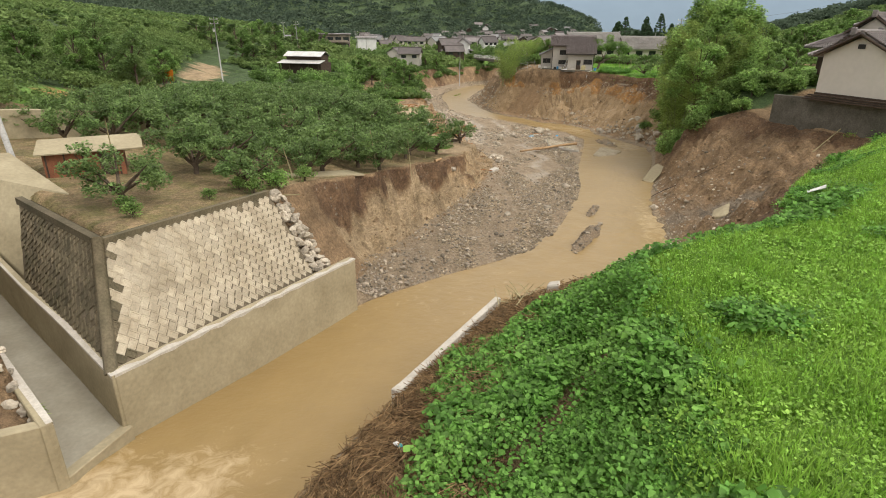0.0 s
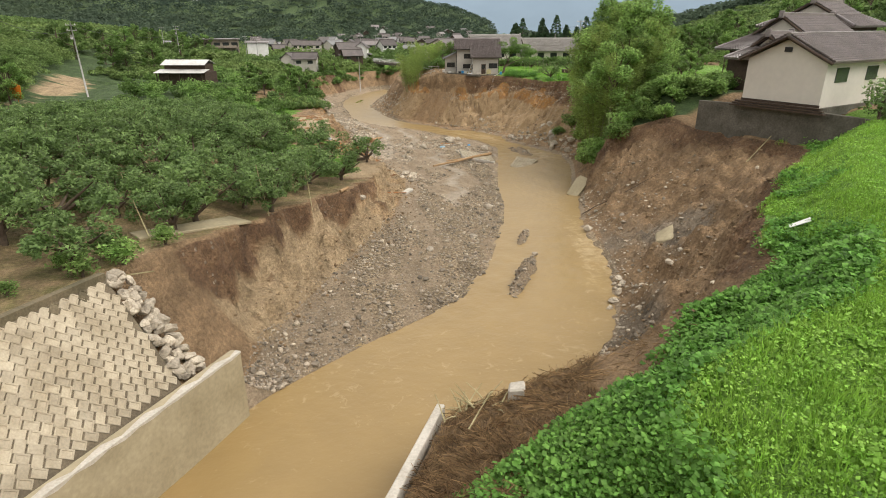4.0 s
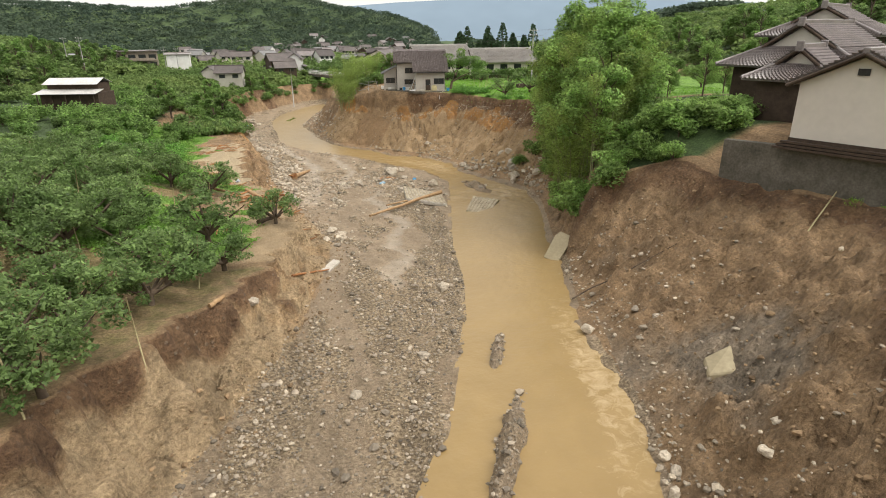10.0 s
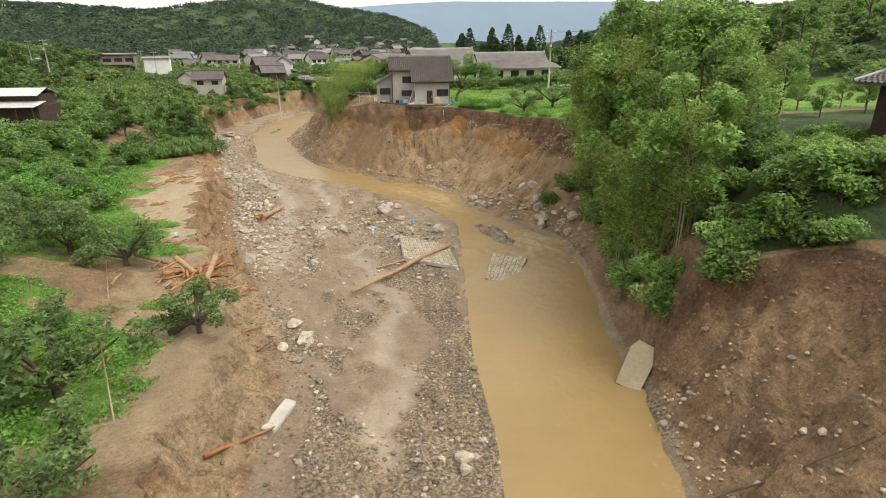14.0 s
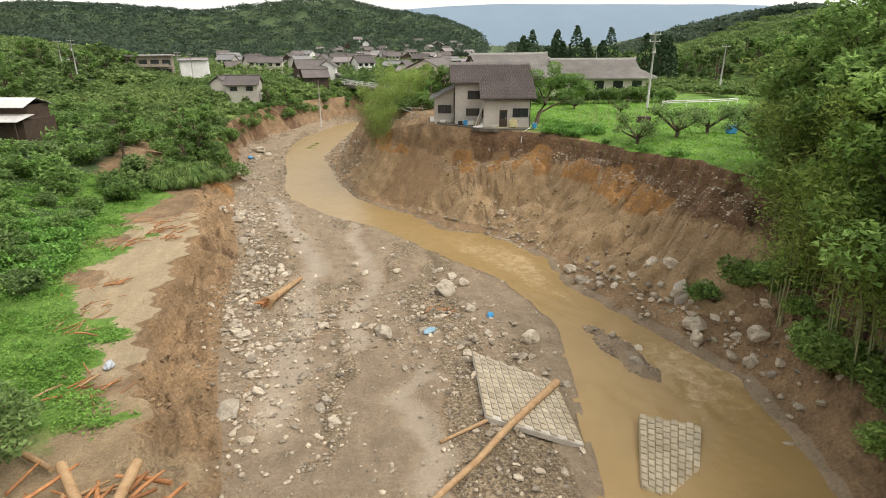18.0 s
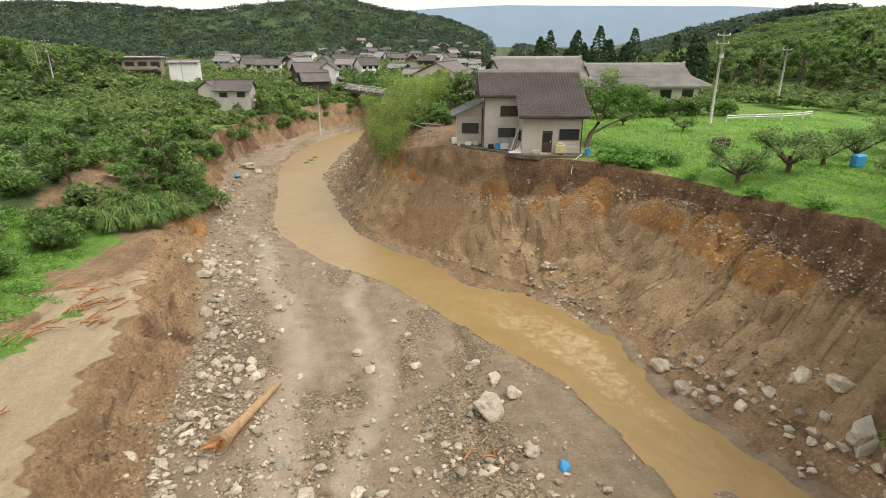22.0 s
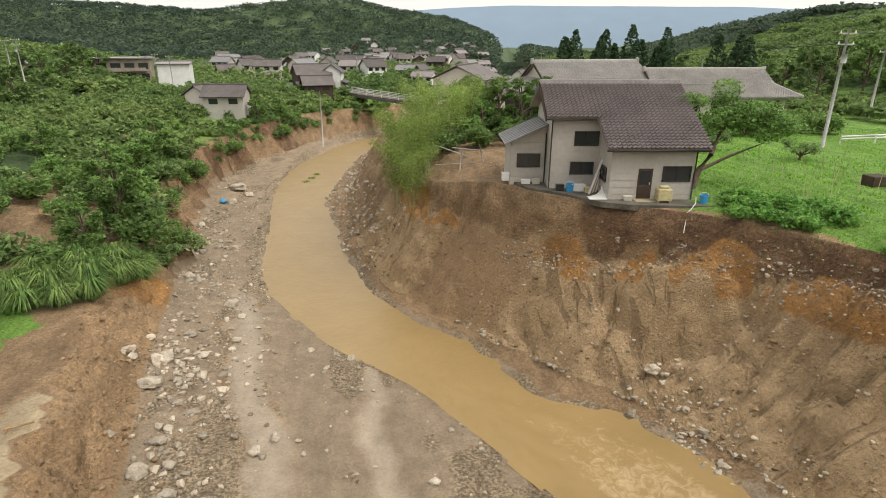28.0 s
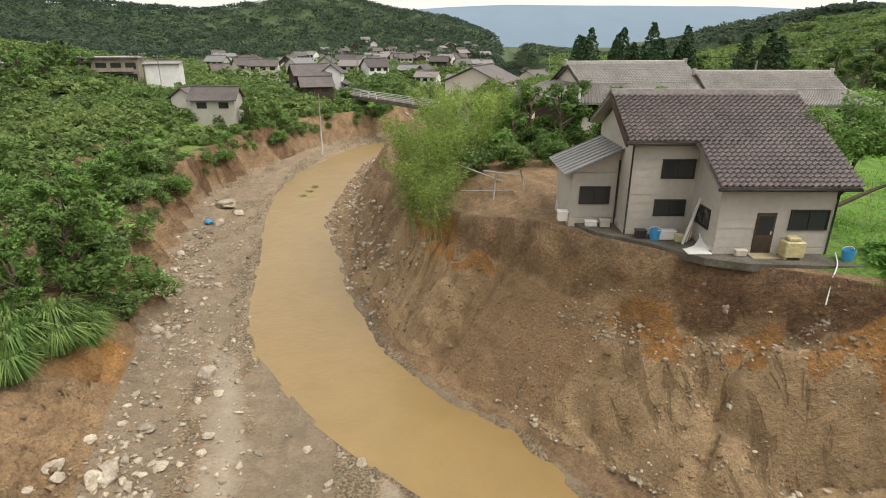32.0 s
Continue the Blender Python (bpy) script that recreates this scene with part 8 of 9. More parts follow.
# ---- clutter round the river house ----
def house_clutter():
    g = 8.85
    slab_ob = thing("terrace_slab", Matrix.Identity(4), "undermined concrete terrace edge below the house", "terrace")
    bm = prism_bm([(24.0, 132.0), (24.6, 129.4), (26.6, 127.0), (27.9, 124.9), (29.4, 123.9), (34.4, 122.6), (35.2, 124.4), (30, 127), (27, 131)], g - 0.3, g + 0.05)
    part("slab", bm, M_CONCRETE_OLD, slab_ob)
    ax = pose(28.6, 125.4, g + 0.06, 0, 0, -11)

    def at(u, v, z=0.0, a=0.0):
        return ax @ pose(u, v, z, 0, 0, a)

    ob = thing("fuel_box", at(3.2, -0.65), "yellowed plastic tank box beside the back door", "box")
    part("box", box_bm((-0.45, -0.3, 0.1), (0.45, 0.3, 0.85), 0.05), M_YELLOW, ob)
    part("lid", box_bm((-0.3, -0.2, 0.85), (0.25, 0.2, 1.02), 0.04), M_YELLOW, ob)
    for x in (-0.35, 0.35):
        part("foot", box_bm((x - 0.05, -0.25, 0.0), (x + 0.05, 0.25, 0.1)), M_CONCRETE, ob)
    for u, v in ((5.6, -0.9), (-2.0, 1.9)):
        ob = thing("bucket", at(u, v), "bright blue plastic bucket on the terrace", "bucket")
        bm = bmesh.new()
        bmesh.ops.create_cone(bm, cap_ends=False, segments=14, radius1=0.22, radius2=0.28, depth=0.5, matrix=Matrix.Translation((0, 0, 0.25)))
        bmesh.ops.solidify(bm, geom=bm.faces[:], thickness=0.02)
        part("pail", bm, M_BLUE, ob)
        part("handle", tube_bm([(0.27 * math.cos(a), 0.05, 0.5 + 0.16 * math.sin(a)) for a in np.linspace(0, math.pi, 7)], 0.012, 5), M_WHITE, ob)
    for k, (u, v, w, d, h, m, lab) in enumerate(((-2.6, 2.2, 0.5, 0.35, 0.4, M_FRAME, "dark plastic crate on the terrace"), (-1.4, 2.0, 0.8, 0.4, 0.45, M_WHITE, "white wash basin on the terrace"), (-0.9, 1.6, 0.4, 0.35, 0.35, M_YELLOW, "yellow crate on the terrace"), (-3.9, 3.9, 0.5, 0.3, 0.4, M_CONCRETE_TOP, "pale stone pot on the terrace"), (-4.6, 4.0, 0.6, 0.3, 0.3, M_WHITE, "white planter on the terrace"), (-5.9, 5.0, 0.5, 0.5, 0.55, M_WHITE, "white outdoor unit beside the annex"), (1.1, -0.35, 0.5, 0.25, 0.3, M_CONCRETE_TOP, "pale cement bag by the wall"))):
        ob = thing("crate", at(u, v), lab, "crate")
        part("body", box_bm((-w / 2, -d / 2, 0), (w / 2, d / 2, h), 0.03), m, ob)
        part("rim", box_bm((-w / 2 - 0.02, -d / 2 - 0.02, h - 0.06), (w / 2 + 0.02, d / 2 + 0.02, h + 0.005), 0.01), m, ob)
    for k in range(5):
        ob = part("board", box_bm((-0.07, -0.015, 0), (0.07, 0.015, 2.4 - 0.25 * k)), M_LOG if k % 2 else M_WHITE)
        ob.matrix_basis = at(-0.9 + 0.14 * k, 1.2 + 0.15 * k, 0.0) @ pose(0, 0, 0, -12 - 3 * k, 24, 10)
        tagged(ob, "long board leaning against the house wall", "board", "leaning boards")
    for k in range(4):
        ob = part("panel", box_bm((-0.6, -0.35, 0), (0.5, 0.35, 0.04), 0.01), M_WHITE)
        ob.matrix_basis = at(-0.6 + 0.25 * k, 0.1 + 0.3 * k, 0.02 + 0.05 * k, 25 * k) @ pose(0, 0, 0, 6 * k, -8 * k, 0)
        tagged(ob, "pale loose panel dumped on the terrace", "panel", "loose panels")
    root = thing("broken_frame", Matrix.Identity(4), "collapsed metal pipe frame over the cliff edge", "pipe frame")
    for a, b in (((23.4, 138.6, 8.7), (21.0, 143.6, 7.6)), ((23.6, 141.8, 8.6), (21.2, 146.5, 9.0)), ((22.4, 140, 7.4), (22.6, 140.2, 9.6)), ((24.2, 139, 8.7), (23.6, 138.2, 10.3)), ((24.2, 139, 9.6), (22.2, 142, 9.4)), ((20.8, 144.6, 5.6), (20.6, 144.8, 8.0))):
        part("pipe", tube_bm([a, b], 0.05, 6), M_POLE, root)
    hose = [(33.7, 123.9, g + 0.3), (33.3, 123.3, g + 0.09), (32.9, 122.9, g + 0.09)]
    hose += [(x, y, float(ground_z(x, y)) + 0.05) for x, y in ((32.55, 122.6), (32.3, 122.4), (32.1, 122.25), (31.95, 122.1))]
    tagged(part("hose", tube_bm(hose, 0.03, 6), M_WHITE), "pale hose hanging over the cliff edge", "hose")
    ob = part("compost_box", box_bm((-0.7, -0.5, 0), (0.7, 0.5, 0.75), 0.04), M_WOOD_DARK)
    ob.matrix_basis = Matrix.Translation(on_ground(48.6, 125.6))
    tagged(ob, "dark wooden compost box on the lawn", "box")
    ob = part("tarp", box_bm((-0.5, -0.3, 0), (0.5, 0.3, 0.95), 0.1), M_BLUE)
    ob.matrix_basis = Matrix.Translation(on_ground(50.6, 112.6))
    tagged(ob, "bundle under a blue plastic sheet on the lawn", "tarpaulin")


house_clutter()


# ---- single trees ----
def leaning_tree():
    r = random.Random(2)
    root_pts = ([(0, 0, -0.3), (0.3, -0.1, 1.2), (1.0, -0.2, 2.3)], (0.28, 0.22, 0.16))
    limbs = [([(1.0, -0.2, 2.3), (1.6, 0.1, 3.6), (1.8, 0.4, 5.0)], (0.15, 0.10, 0.04)), ([(0.3, -0.1, 1.2), (2.0, -0.6, 2.2), (4.2, -0.8, 3.0)], (0.14, 0.10, 0.03)), ([(1.0, -0.2, 2.3), (0.4, 0.5, 4.0), (0.2, 0.8, 5.4)], (0.12, 0.08, 0.03)), ([(1.6, 0.1, 3.6), (3.0, 0.4, 4.6), (3.8, 0.5, 5.0)], (0.09, 0.06, 0.02))]
    blobs = [(x + r.uniform(-0.5, 0.5), y + r.uniform(-0.6, 0.6), z + r.uniform(-0.5, 0.5), r.uniform(0.9, 1.5), r.uniform(0.9, 1.5), r.uniform(0.6, 1.0)) for x, y, z in ((2.4, -0.2, 5.0), (4.6, 0.4, 5.0), (5.6, -0.6, 4.0), (1.8, 0.4, 5.2), (0.2, 0.8, 5.6), (3.8, 0.5, 5.1), (4.3, -0.8, 3.5), (2.6, 0.6, 5.8), (1.2, 0.2, 4.4), (3.0, -0.4, 4.2), (0.0, 1.6, 4.6), (2.2, 1.6, 4.8), (5.0, -0.2, 4.2))]
    tree("garden_tree", Matrix.Translation(on_ground(35.4, 127.0)), "leaning garden tree with forked dark trunk beside the house", blobs, root_pts, limbs, 8500, 0.17, M_LEAF_DARK, seed=5)


scatter_copies([bush_model(87, 500, 0.12, M_LEAF_GROVE, "straggling weed clump on top of the block wall", 0.8, 0.7, "weed_clump")], [(-8.2, 30.0), (-9.2, 28.8, 0.8), (-9.0, 31.0, 1.1), (-7.4, 32.8), (-10.8, 27.0, 0.7), (-12.6, 23.2, 0.8), (-8.0, 34.2, 0.9), (-13.6, 24.6, 0.7), (-10.4, 30.2, 0.8)], 0.8, 1.2, 23)


leaning_tree()
hill_r = random.Random(91)
scatter_copies([tall_tree(55, 9.0, 2600, 0.42, M_LEAF_DARK, "rounded tree on the wooded hillside", 0.42), tall_tree(56, 7.5, 2400, 0.42, M_LEAF, "rounded tree on the wooded hillside", 0.45)], [(98 + 52 * hill_r.random() + 0.12 * k, 128 + 3.2 * k + hill_r.uniform(-3, 3)) for k in range(46)] + [(-46 - 34 * hill_r.random(), 175 + 4.6 * k + hill_r.uniform(-3, 3), 0.8) for k in range(34)], 0.8, 1.25, 21)
scatter_copies([bush_model(86, 900, 0.26, M_LEAF_DARK, "garden hedge shrub below the farmhouse", 1.9, 1.7, "garden_shrub")], [(37.5 + 1.9 * k + hill_r.uniform(-0.5, 0.5), 149.5 + hill_r.uniform(-1.5, 1.5) - 0.12 * k) for k in range(16)], 0.85, 1.2, 22)
scatter_copies([orchard_tree(140, 1.3)], [(40.2, 112.2, 0.95), (44.5, 112.5), (49, 114), (54, 116), (60, 118), (52, 108), (58, 108), (47, 104), (66, 112), (72, 120), (46, 140, 0.6), (50, 134, 0.5), (64, 108), (74, 108)], 0.9, 1.15, 13)
scatter_copies([bamboo_model(24, 8.0, 1900), bamboo_model(25, 7.0, 1900)], [(18.8, 141.5), (20.2, 146), (17.8, 146.5), (19.8, 151), (21.5, 155), (23, 149), (25.5, 153), (19.0, 157), (24, 160), (28, 158)], 0.75, 1.0, 14)
scatter_copies([tall_tree(71, 5.5, 1900, 0.28, M_LEAF_DARK, "rounded garden tree behind the house")], [(31, 150), (35, 147), (29, 163), (36, 158), (40, 162), (33, 170), (41, 151), (27.5, 152, 0.8), (26, 158, 0.9), (30.5, 156)], 0.8, 1.1, 15)
scatter_copies([bush_model(84, 900, 0.24, M_LEAF, "dense garden shrub behind the cliff house", 1.8, 1.5, "garden_shrub"), bush_model(85, 900, 0.24, M_LEAF_DARK, "dense garden shrub behind the cliff house", 1.8, 1.8, "garden_shrub")], [(22.5 + 2.1 * (k % 9) + r0.uniform(-0.9, 0.9), 146.5 + 3.6 * (k // 9) + r0.uniform(-1.2, 1.2)) for k in range(45)], 0.75, 1.2, 19)
scatter_copies([bush_model(81, 700, 0.2, M_VINE, "low creeper hanging over the cliff edge", 1.6, 0.8, "creeper")], [(34.6, 121.0), (35.8, 120.0), (36.6, 118.8), (35.2, 122.4), (36.6, 121.6), (37.6, 119.6), (38.4, 121.4), (39.2, 118.8), (39.6, 120.8), (36.2, 123.4), (38.2, 114.6, 0.7), (39.0, 108.5, 0.8), (39.4, 104, 0.9)], 0.7, 1.0, 16)
scatter_copies([bush_model(82, 1100, 0.22, M_VINE, "mound of bright green creeping vine", 2.6, 1.0, "creeper")], [(-10 - 2.6 * (k % 5) + r0.uniform(-1, 1), 104 + 3.0 * (k // 5) + r0.uniform(-1, 1)) for k in range(20)], 0.8, 1.1, 17)
scatter_copies([bush_model(83, 900, 0.16, M_LEAF, "clipped rounded shrub beside the white building", 1.3, 1.6, "garden_shrub")], [(38.2, 42.4, 1.5), (40.6, 41.0, 1.2), (42.2, 39.6)], 0.9, 1.1, 18)


def cloud_pine():
    root = thing("garden_pine", Matrix.Translation(on_ground(40.5, 44.0)), "cloud-pruned garden pine with flat green pads", "tree")
    part("trunk", tube_bm([(0, 0, -0.3), (0.2, 0.1, 1.5), (-0.1, 0, 3.0), (0.1, 0, 4.4)], (0.14, 0.11, 0.08, 0.04), 7), M_BARK, root)
    rng = np.random.default_rng(3)
    for k, (x, y, z, s) in enumerate(((0.6, 0.2, 1.9, 0.7), (-0.6, -0.1, 2.4, 0.7), (0.5, -0.3, 3.0, 0.6), (-0.4, 0.2, 3.6, 0.55), (0.1, 0, 4.4, 0.5))):
        v, f = leaves(blob_points([(x, y, z, s, s, 0.22)], 320, rng), 0.14, rng, 0.8, 0.4)
        link_mesh("pad", soup("pad", v, f), M_LEAF_DARK, root)


cloud_pine()


def grass_clump(x, y, s, label, material, n=320, h=2.2, group="tall grass clumps"):
    rng = np.random.default_rng(int(x * 7 + y * 13) % 9999)
    root = thing("tall_grass", Matrix.Translation(on_ground(x, y)), label, "tall grass", group)
    a = rng.uniform(0, math.tau, n)
    ln = h * s * rng.uniform(0.5, 1.0, n)
    base = np.stack((np.cos(a) * rng.random(n) * 0.5 * s, np.sin(a) * rng.random(n) * 0.5 * s, np.zeros(n) - 0.1), -1)
    out = np.stack((np.cos(a), np.sin(a), np.zeros(n)), -1) * rng.uniform(0.3, 1.0, n)[:, None]
    up = np.array((0, 0, 1.0))
    mid = base + out * (ln * 0.3)[:, None] + up * (ln * 0.62)[:, None]
    tip = base + out * (ln * 0.85)[:, None] + up * (ln * 0.45 * rng.uniform(0.3, 1.2, n))[:, None]
    side = np.stack((-np.sin(a), np.cos(a), np.zeros(n)), -1) * 0.035 * s
    v = np.stack((base - side, base + side, mid + side, mid - side, tip), 1).reshape(-1, 3)
    i = np.arange(n)[:, None] * 5
    f = np.concatenate((i + np.array((0, 1, 2)), i + np.array((0, 2, 3)), i + np.array((3, 2, 4))))
    link_mesh("blades", soup("blades", v, f), material, root)


for x, y, s in ((-3.3, 134.6, 1.1), (-3.0, 136.6, 1.1), (-4.3, 131.6, 1.0), (-5.8, 130.8, 1.0), (-7.6, 130.4, 1.0), (-5.0, 133.5, 1.3), (-7.0, 132.6, 1.3), (-9.0, 132.0, 1.2), (-11, 131.5, 1.2), (-4.0, 136, 1.2), (-6.2, 136, 1.3), (-8.5, 135, 1.2), (-13, 131.5, 1.1), (-3.4, 138.5, 1.1)):
    grass_clump(x, y, s, "arching clump of tall pampas grass over the bank", M_PAMPAS, 520, 2.6)
for x, y, s in ((7.6, 187, 0.6), (8.4, 190, 0.6), (9.2, 193, 0.6), (8.8, 186, 0.5)):
    grass_clump(x, y, s, "yellow-green reeds standing in the water", M_LEAF_BAMBOO, 160, 2.6, "reeds")
for x, y, s in ((-13.6, 16.6, 0.7), (-14.4, 17.0, 0.7)):
    grass_clump(x, y, s, "yellow-green grass tuft on the channel wall", M_LEAF_BAMBOO, 500, 1.3)


def cedars():
    r = random.Random(31)
    for k in range(26):
        a = radians(r.choice((21.5, 23, 24.5, 25.5, 27, 29, 33.5, 35, 36)) + r.uniform(-0.6, 0.6))
        d = r.uniform(165, 195)
        x, y = 12 + d * math.sin(a), 82 + d * math.cos(a)
        h = r.uniform(12, 16.5) * (1.0 if k % 2 else 0.8)
        rng = np.random.default_rng(k)
        root = thing("cedar", Matrix.Translation((x, y, float(ground_z(x, y)))), "tall dark conical cedar tree at the wood's edge", "tree", "cedars")
        part("trunk", tube_bm([(0, 0, -0.5), (0, 0, h * 0.9)], (0.3, 0.08), 6), M_BARK, root)
        n = 700
        t = rng.random(n) ** 1.3
        w = (1 - t) ** 0.8 * h * 0.27 + 0.3
        b = rng.uniform(0, math.tau, n)
        c = np.stack((np.cos(b) * w * rng.uniform(0.6, 1, n), np.sin(b) * w * rng.uniform(0.6, 1, n), h * (0.12 + 0.88 * t)), -1)
        v, f = leaves(c, 0.95, rng, 0.1, 0.6)
        link_mesh("crown", soup("crown", v, f), M_CEDAR, root)


cedars()


# ---- flood debris on the near bank ----
def straw():
    rng = np.random.default_rng(19)
    n = 20000
    y = rng.uniform(7, 24.5, n)
    lo, hi = foot_r(y) + 0.1, crest_r(y) + 0.4
    x = lo + (hi - lo) * rng.random(n)
    keep = (x - lo < 5.0) | (rng.random(n) < 0.15)
    x, y = x[keep], y[keep]
    z = ground_z(x, y) + 0.03 + np.abs(rng.normal(0, 0.08, len(x)))
    a = 1.1 + rng.normal(0, 0.5, len(x)) + 1.6 * rough(x, y, 0.9, 85)
    ln = rng.uniform(0.08, 0.8, len(x)) ** 1.3
    d = np.stack((np.cos(a), np.sin(a), rng.normal(0, 0.25, len(x))), -1) * (ln / 2)[:, None]
    c = np.stack((x, y, z), -1)
    side = np.stack((-np.sin(a), np.cos(a), 0 * a), -1) * 0.0065
    v = np.stack((c - d - side, c - d + side, c + d + side, c + d - side, c - d + np.array((0, 0, 0.02)), c + d + np.array((0, 0, 0.02))), 1).reshape(-1, 3)
    i = np.arange(len(x))[:, None] * 6
    f = np.concatenate((i + np.array((0, 1, 5)), i + np.array((0, 5, 4)), i + np.array((1, 2, 5)), i + np.array((3, 0, 4)), i + np.array((3, 4, 5))))
    tagged(link_mesh("straw", soup("straw", v, f), M_STRAW), "matted straw and reeds left by the flood on the bank", "straw", kind="stuff")
    r = random.Random(4)
    for k in range(26):
        p = (3.0 + r.gauss(0.4, 0.5), 22.4 + r.gauss(0, 0.6))
        d = Vector((r.uniform(-0.9, 0.9), r.uniform(-0.6, 0.9), r.uniform(0.1, 0.9)))
        a = on_ground(p[0] + 0.4, p[1], 0.05)
        tagged(part("twig", tube_bm([a, a + d * 0.5 + Vector((0, 0, 0.05)), a + d], (0.03, 0.022, 0.012), 5), M_BAMBOO), "dry broken cane caught behind the wall end", "twig", "caught canes")


straw()
slab("concrete_block", [(4.9, 22.0, 0.35), (5.1, 22.5, 0.4), (5.55, 22.3, 0.35), (5.4, 21.8, 0.25)], 0.55, M_CONCRETE_TOP, "broken pale concrete lump by the wall end", 0, 0.1, "concrete block")


def litter(x, y, z, size, material, label, seed, up=0.15):
    r = random.Random(seed)
    bm = bmesh.new()
    bmesh.ops.create_icosphere(bm, subdivisions=2, radius=0.5)
    o = Vector((seed * 3.1, 0, 0))
    for v in bm.verts:
        k = 1 + 0.5 * noise.noise(v.co * 3 + o)
        v.co = Vector((v.co.x * size[0] * k, v.co.y * size[1] * k, max(v.co.z, -0.25) * size[2] * k))
    ob = part("litter", bm, material)
    ob.matrix_basis = Matrix.Translation(on_ground(x, y, up)) @ Matrix.Rotation(r.uniform(0, 6), 4, "Z")
    tagged(ob, label, "litter")


slab("plastic_sheet", [(19.0, 27.6, 0.26), (19.7, 27.3, 0.24), (19.8, 27.5, 0.3), (19.1, 27.85, 0.26)], 0.05, M_WHITE, "white plastic sheet lying on the grass", 0, 0.05, "plastic sheet")
litter(-0.85, 11.2, 0, (0.22, 0.12, 0.12), M_WHITE, "white plastic scrap in the flood debris", 2)
litter(-0.75, 11.05, 0, (0.12, 0.12, 0.2), mat("teal_plastic", (0.1, 0.45, 0.5), 0.4, None, 0.3, 6, 0.0), "teal plastic scrap in the flood debris", 3)
litter(21.2, 96.5, 0, (0.8, 0.5, 0.3), M_BLUE, "torn bright blue plastic crate on the gravel", 4)
litter(16.5, 94.6, 0, (1.0, 0.6, 0.35), mat("pale_blue_plastic", (0.28, 0.42, 0.52), 0.4, None, 0.3, 6, 0.0), "crumpled pale blue plastic sheet on the gravel", 5)
litter(-0.5, 89.2, 0, (0.8, 0.5, 0.4), mat("grey_plastic", (0.45, 0.48, 0.52), 0.4, None, 0.3, 6, 0.0), "crumpled grey plastic sheet in the driftwood", 6)
litter(-2.8, 172.5, 0, (1.6, 1.0, 0.5), M_BLUE, "blue sheet caught among the far boulders", 7)


# ---- block walls, piece by piece ----
def block_mesh(w, h, material, k):
    """One wall block with a raised rim and a sunk panel; face towards +z."""
    bm = bmesh.new()
    r = random.Random(k)
    sunk = (0.026, 0.020, 0.014, 0.006)[k % 4]
    rings = []
    for inset, z in ((0.0, -0.08), (0.0, 0.022), (0.012, 0.032), (0.05, 0.032), (0.064, 0.032 - sunk)):
        rings.append([bm.verts.new((sx * (w / 2 - inset) + r.uniform(-0.004, 0.004), sy * (h / 2 - inset) + r.uniform(-0.004, 0.004), z)) for sx, sy in ((-1, -1), (1, -1), (1, 1), (-1, 1))])
    for a, b in zip(rings, rings[1:]):
        for i in range(4):
            bm.faces.new((a[i], a[(i + 1) % 4], b[(i + 1) % 4], b[i]))
    bm.faces.new(rings[-1])
    me = bpy.data.meshes.new("block")
    bm.to_mesh(me)
    bm.free()
    me.materials.append(material)
    return me


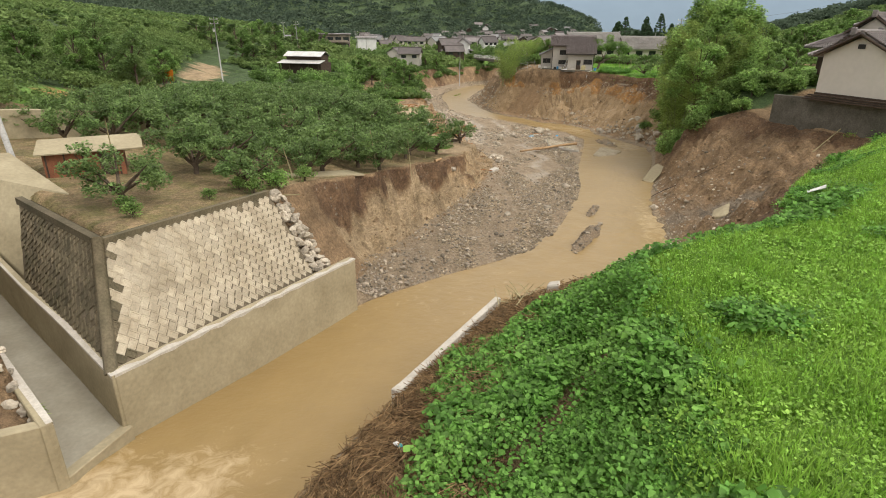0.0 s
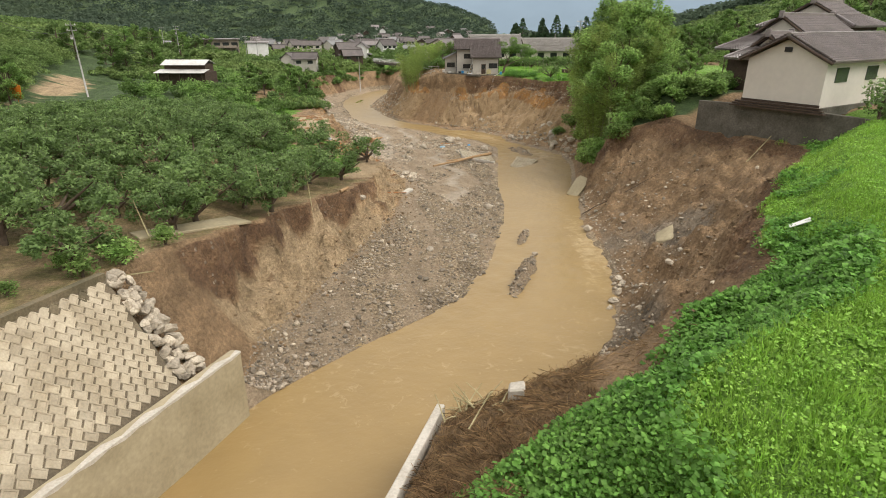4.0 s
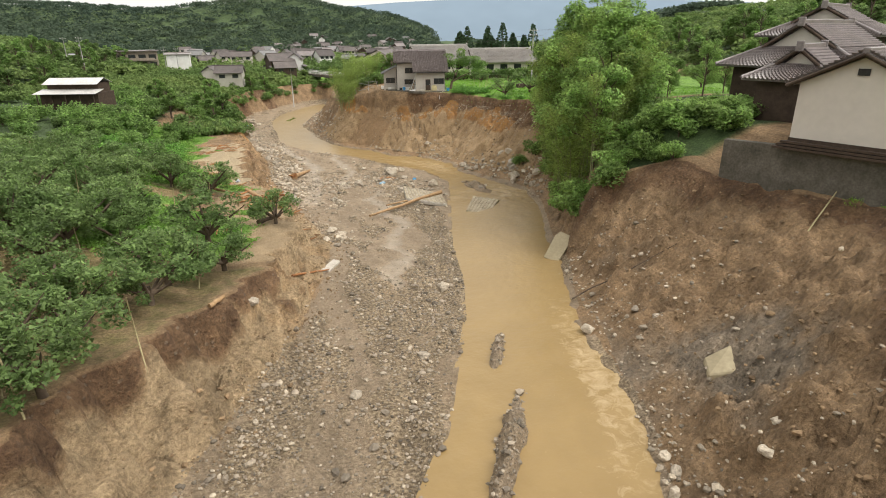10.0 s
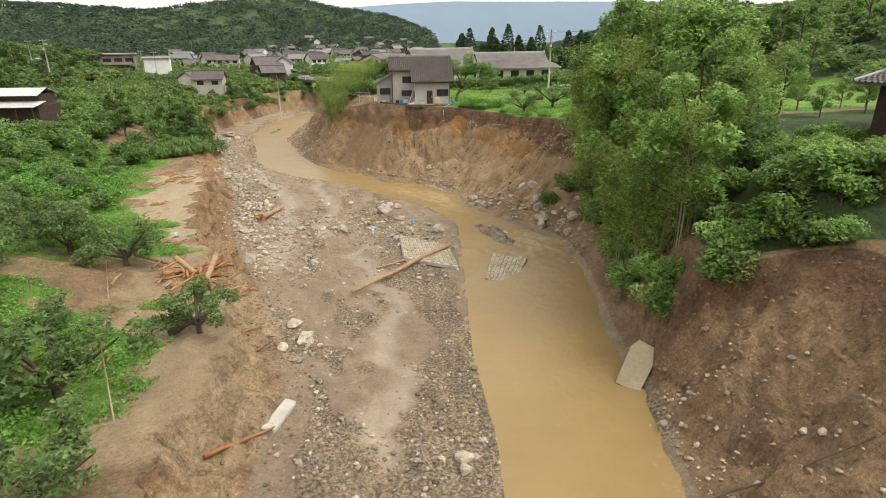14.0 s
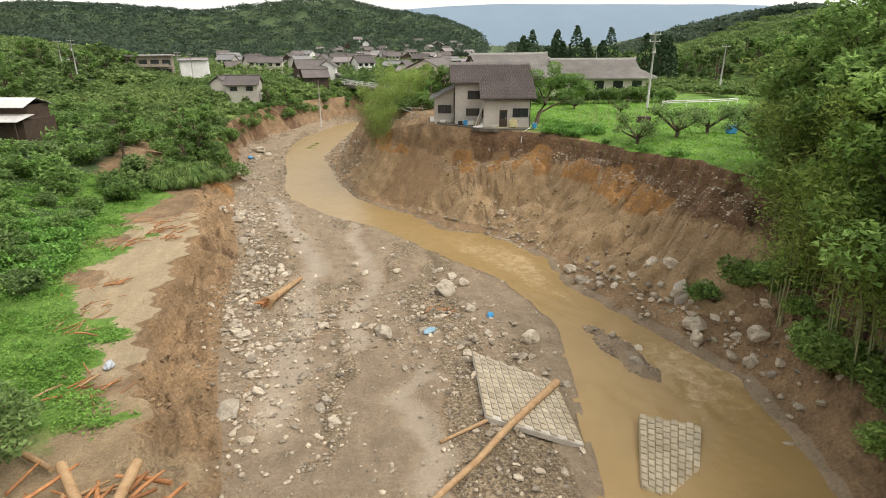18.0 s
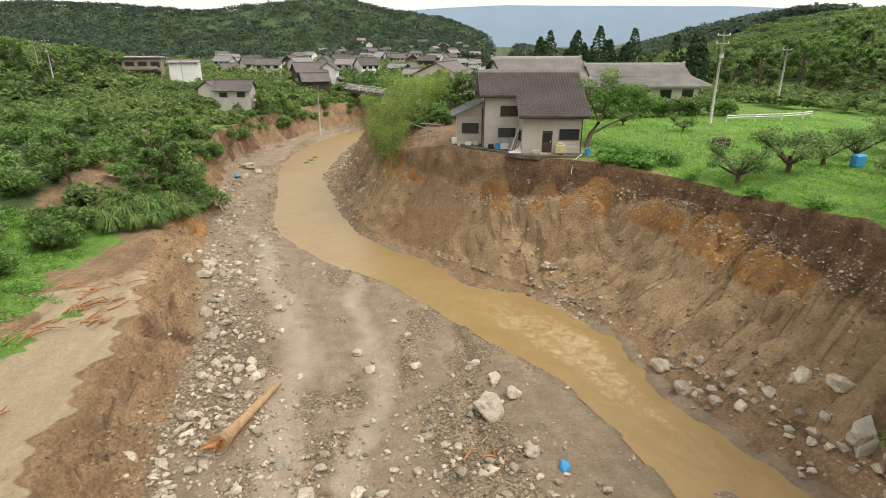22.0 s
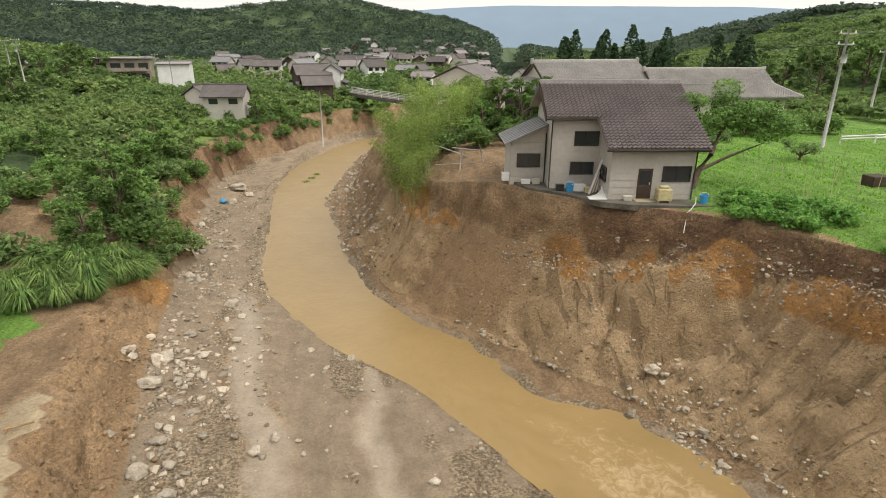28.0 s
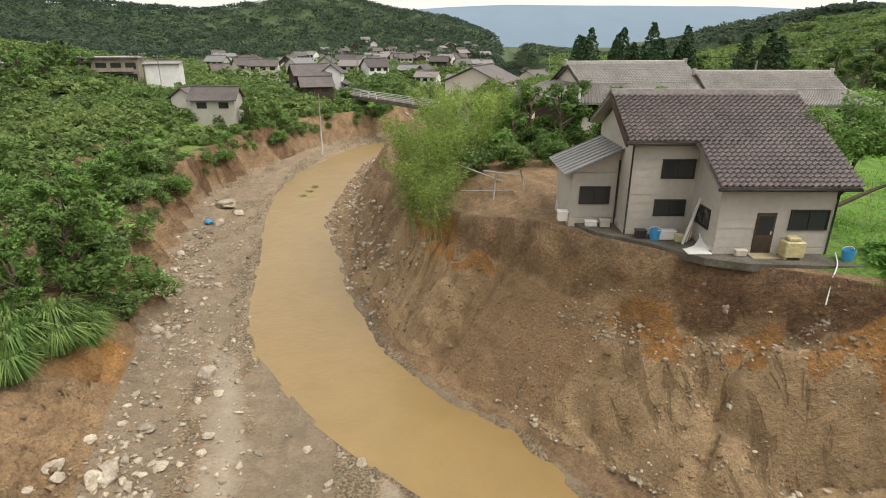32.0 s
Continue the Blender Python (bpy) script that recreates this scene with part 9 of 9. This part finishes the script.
def block_wall(name, p00, p10, p01, p11, material, label, seed=0, drop=0.0, moss=0.0):
    """Blocks in herringbone courses on the diagonal over a sloping four-cornered face; the nearest 300 are pieces, the rest one mesh."""
    p00, p10, p01, p11 = (Vector(p) for p in (p00, p10, p01, p11))
    root = tagged(thing(name, Matrix.Identity(4), label, "wall"), kind="structure")
    n = (p10 - p00).cross(p01 - p00).normalized()
    mid = (p00 + p10 + p01 + p11) / 4
    if n.dot(Vector((0, 0, 18)) - mid) < 0:
        n = -n
    bm = bmesh.new()
    cells = 10
    for back in (0.006, 0.45):
        grid = [[bm.verts.new(p00.lerp(p10, i / cells).lerp(p01.lerp(p11, i / cells), j / cells) - n * back) for i in range(cells + 1)] for j in range(cells + 1)]
        for j in range(cells):
            for i in range(cells):
                bm.faces.new((grid[j][i], grid[j][i + 1], grid[j + 1][i + 1], grid[j + 1][i]))
    bmesh.ops.recalc_face_normals(bm, faces=bm.faces)
    part("mortar_bed", bm, M_MORTAR, root)
    long, short, gap = 0.43, 0.315, 0.018
    kinds = [(material, [block_mesh(long - gap, short - gap, material, k) for k in range(4)], [block_mesh(short - gap, long - gap, material, k) for k in range(4)])]
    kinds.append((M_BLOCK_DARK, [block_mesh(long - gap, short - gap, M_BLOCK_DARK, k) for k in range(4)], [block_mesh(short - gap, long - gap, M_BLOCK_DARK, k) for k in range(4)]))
    length = (p10 - p00).length
    ex = (p10 - p00).normalized()
    ey = n.cross(ex)
    if ey.z < 0:
        ey = -ey
    skew = (p01 - p00).dot(ex)
    height = ((p01 - p00) - ex * skew).length
    # block axes on the diagonal: g along (ex + ey), q along (ey - ex)
    g, q = (ex + ey).normalized(), (ey - ex).normalized()
    up = g.cross(q)
    rot = Matrix((g, q, up)).transposed().to_4x4()
    if up.dot(n) < 0:
        rot = rot @ Matrix.Rotation(math.pi, 4, "X")
    r = random.Random(seed)
    found = []
    for i in range(-70, 70):
        for j in range(-40, 40):
            for tall in (0, 1):
                # courses step by (short, -short) along the wall and by (long, long) up it
                cg = i * short + j * long + (long / 2 if not tall else long + short / 2)
                cq = -i * short + j * long + (-short / 2 if not tall else long / 2 - short)
                u, v = (cg - cq) * 0.7071, (cg + cq) * 0.7071
                t = v / height
                s = (u - skew * t) / length
                if 0.012 < s < 0.985 and 0.02 < t < 0.965 and r.random() >= drop:
                    found.append((s, t, tall))
    found.sort()
    rest = {}
    for c, (s, t, tall) in enumerate(found):
        p = p00.lerp(p10, s).lerp(p01.lerp(p11, s), t)
        dirty = r.random() < moss * max(1.1 - s / 0.05, 1.4 - s / 0.09 - t * 2.5, (t - 0.9) / 0.25)
        pick = r.choice(kinds[1 if dirty else 0][1 + tall])
        m = Matrix.Translation(p + n * r.uniform(-0.008, 0.008)) @ rot
        if c < 300:
            ob = new("block", pick)
            ob.parent = root
            ob.matrix_basis = m
        else:
            rest.setdefault(dirty, []).append((pick, m))
    for dirty, items in rest.items():
        vs, fs, k = [], [], 0
        for me, m in items:
            vs.extend((m @ v.co)[:] for v in me.vertices)
            fs.extend([[w + k for w in f.vertices] for f in me.polygons])
            k += len(me.vertices)
        me = bpy.data.meshes.new("blocks")
        me.from_pydata(vs, [], fs)
        tagged(link_mesh("blocks", me, kinds[1 if dirty else 0][0], root), kind="stuff")
    # coping along the top edge
    bm = bmesh.new()
    for a, b in ((p01, p11),):
        d = (b - a).normalized()
        w = d.cross(Vector((0, 0, 1))).normalized() * 0.14
        tube = [[bm.verts.new(p + o) for o in (w + Vector((0, 0, 0.06)), -w + Vector((0, 0, 0.06)), -w - Vector((0, 0, 0.25)), w - Vector((0, 0, 0.25)))] for p in (a, b)]
        bm.faces.new(tube[0])
        bm.faces.new(tube[1][::-1])
        for i in range(4):
            bm.faces.new((tube[0][i], tube[1][i], tube[1][(i + 1) % 4], tube[0][(i + 1) % 4]))
    bmesh.ops.recalc_face_normals(bm, faces=bm.faces)
    part("coping", bm, M_BLOCK_DARK, root)
    return root


block_wall("wall_blocks", (-10.85, 16.75, 6.8), (-6.0, 26.9, 5.95), (-12.35, 20.1, 10.4), (-8.35, 28.3, 9.95), M_BLOCK, "sloping retaining wall of pale concrete blocks laid diagonally", 1, 0.0, 1.0)
# turned from the sun: shade is put into the block colour, with moss
block_wall("wall_blocks_dark", (-10.95, 16.9, 6.8), (-18.0, 23.3, 7.1), (-12.4, 20.15, 10.4), (-18.4, 24.9, 10.6), M_BLOCK_DARK, "mossy return face of the block retaining wall, shade-side darkness in its colour", 2, 0.03)
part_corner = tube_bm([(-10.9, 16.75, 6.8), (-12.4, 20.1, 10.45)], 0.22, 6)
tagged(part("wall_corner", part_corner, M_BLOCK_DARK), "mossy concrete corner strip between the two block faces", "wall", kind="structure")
for k in range(34):
    boulder(-12.2 - 0.075 * k + 0.35 * math.sin(k * 2.4), 14.9 + 0.05 * k - 0.4 * math.cos(k * 1.7), 0.28 + 0.16 * abs(math.sin(k * 5.1)), "brown stone in the heap behind the channel wall", "heaped stones")


def cobble_end():
    """Round stones mortared along the broken end of the block wall."""
    r = random.Random(6)
    a, b = Vector((-5.95, 26.95, 5.95)), Vector((-8.3, 28.35, 9.9))
    root = tagged(thing("wall_cobble_end", Matrix.Identity(4), "broken end of the wall showing pale round cobbles", "wall"), kind="structure")
    for k in range(44):
        t = (k // 3 + r.uniform(0, 0.8)) / 14.8
        p = a.lerp(b, t) + Vector((0.30, 0.62, -0.08)) * (0.2 + 0.55 * (k % 3)) * (1.15 - 0.35 * t) + Vector((0, 0, r.uniform(-0.08, 0.1)))
        ob = new("stone", STONE_MESHES[k % 9])
        ob.parent = root
        s = r.uniform(0.42, 0.72)
        ob.matrix_basis = Matrix.Translation(p) @ Euler((r.uniform(0, 6), r.uniform(-0.4, 0.4), r.uniform(0, 6))).to_matrix().to_4x4() @ Matrix.Diagonal((s, s, s, 1))


cobble_end()
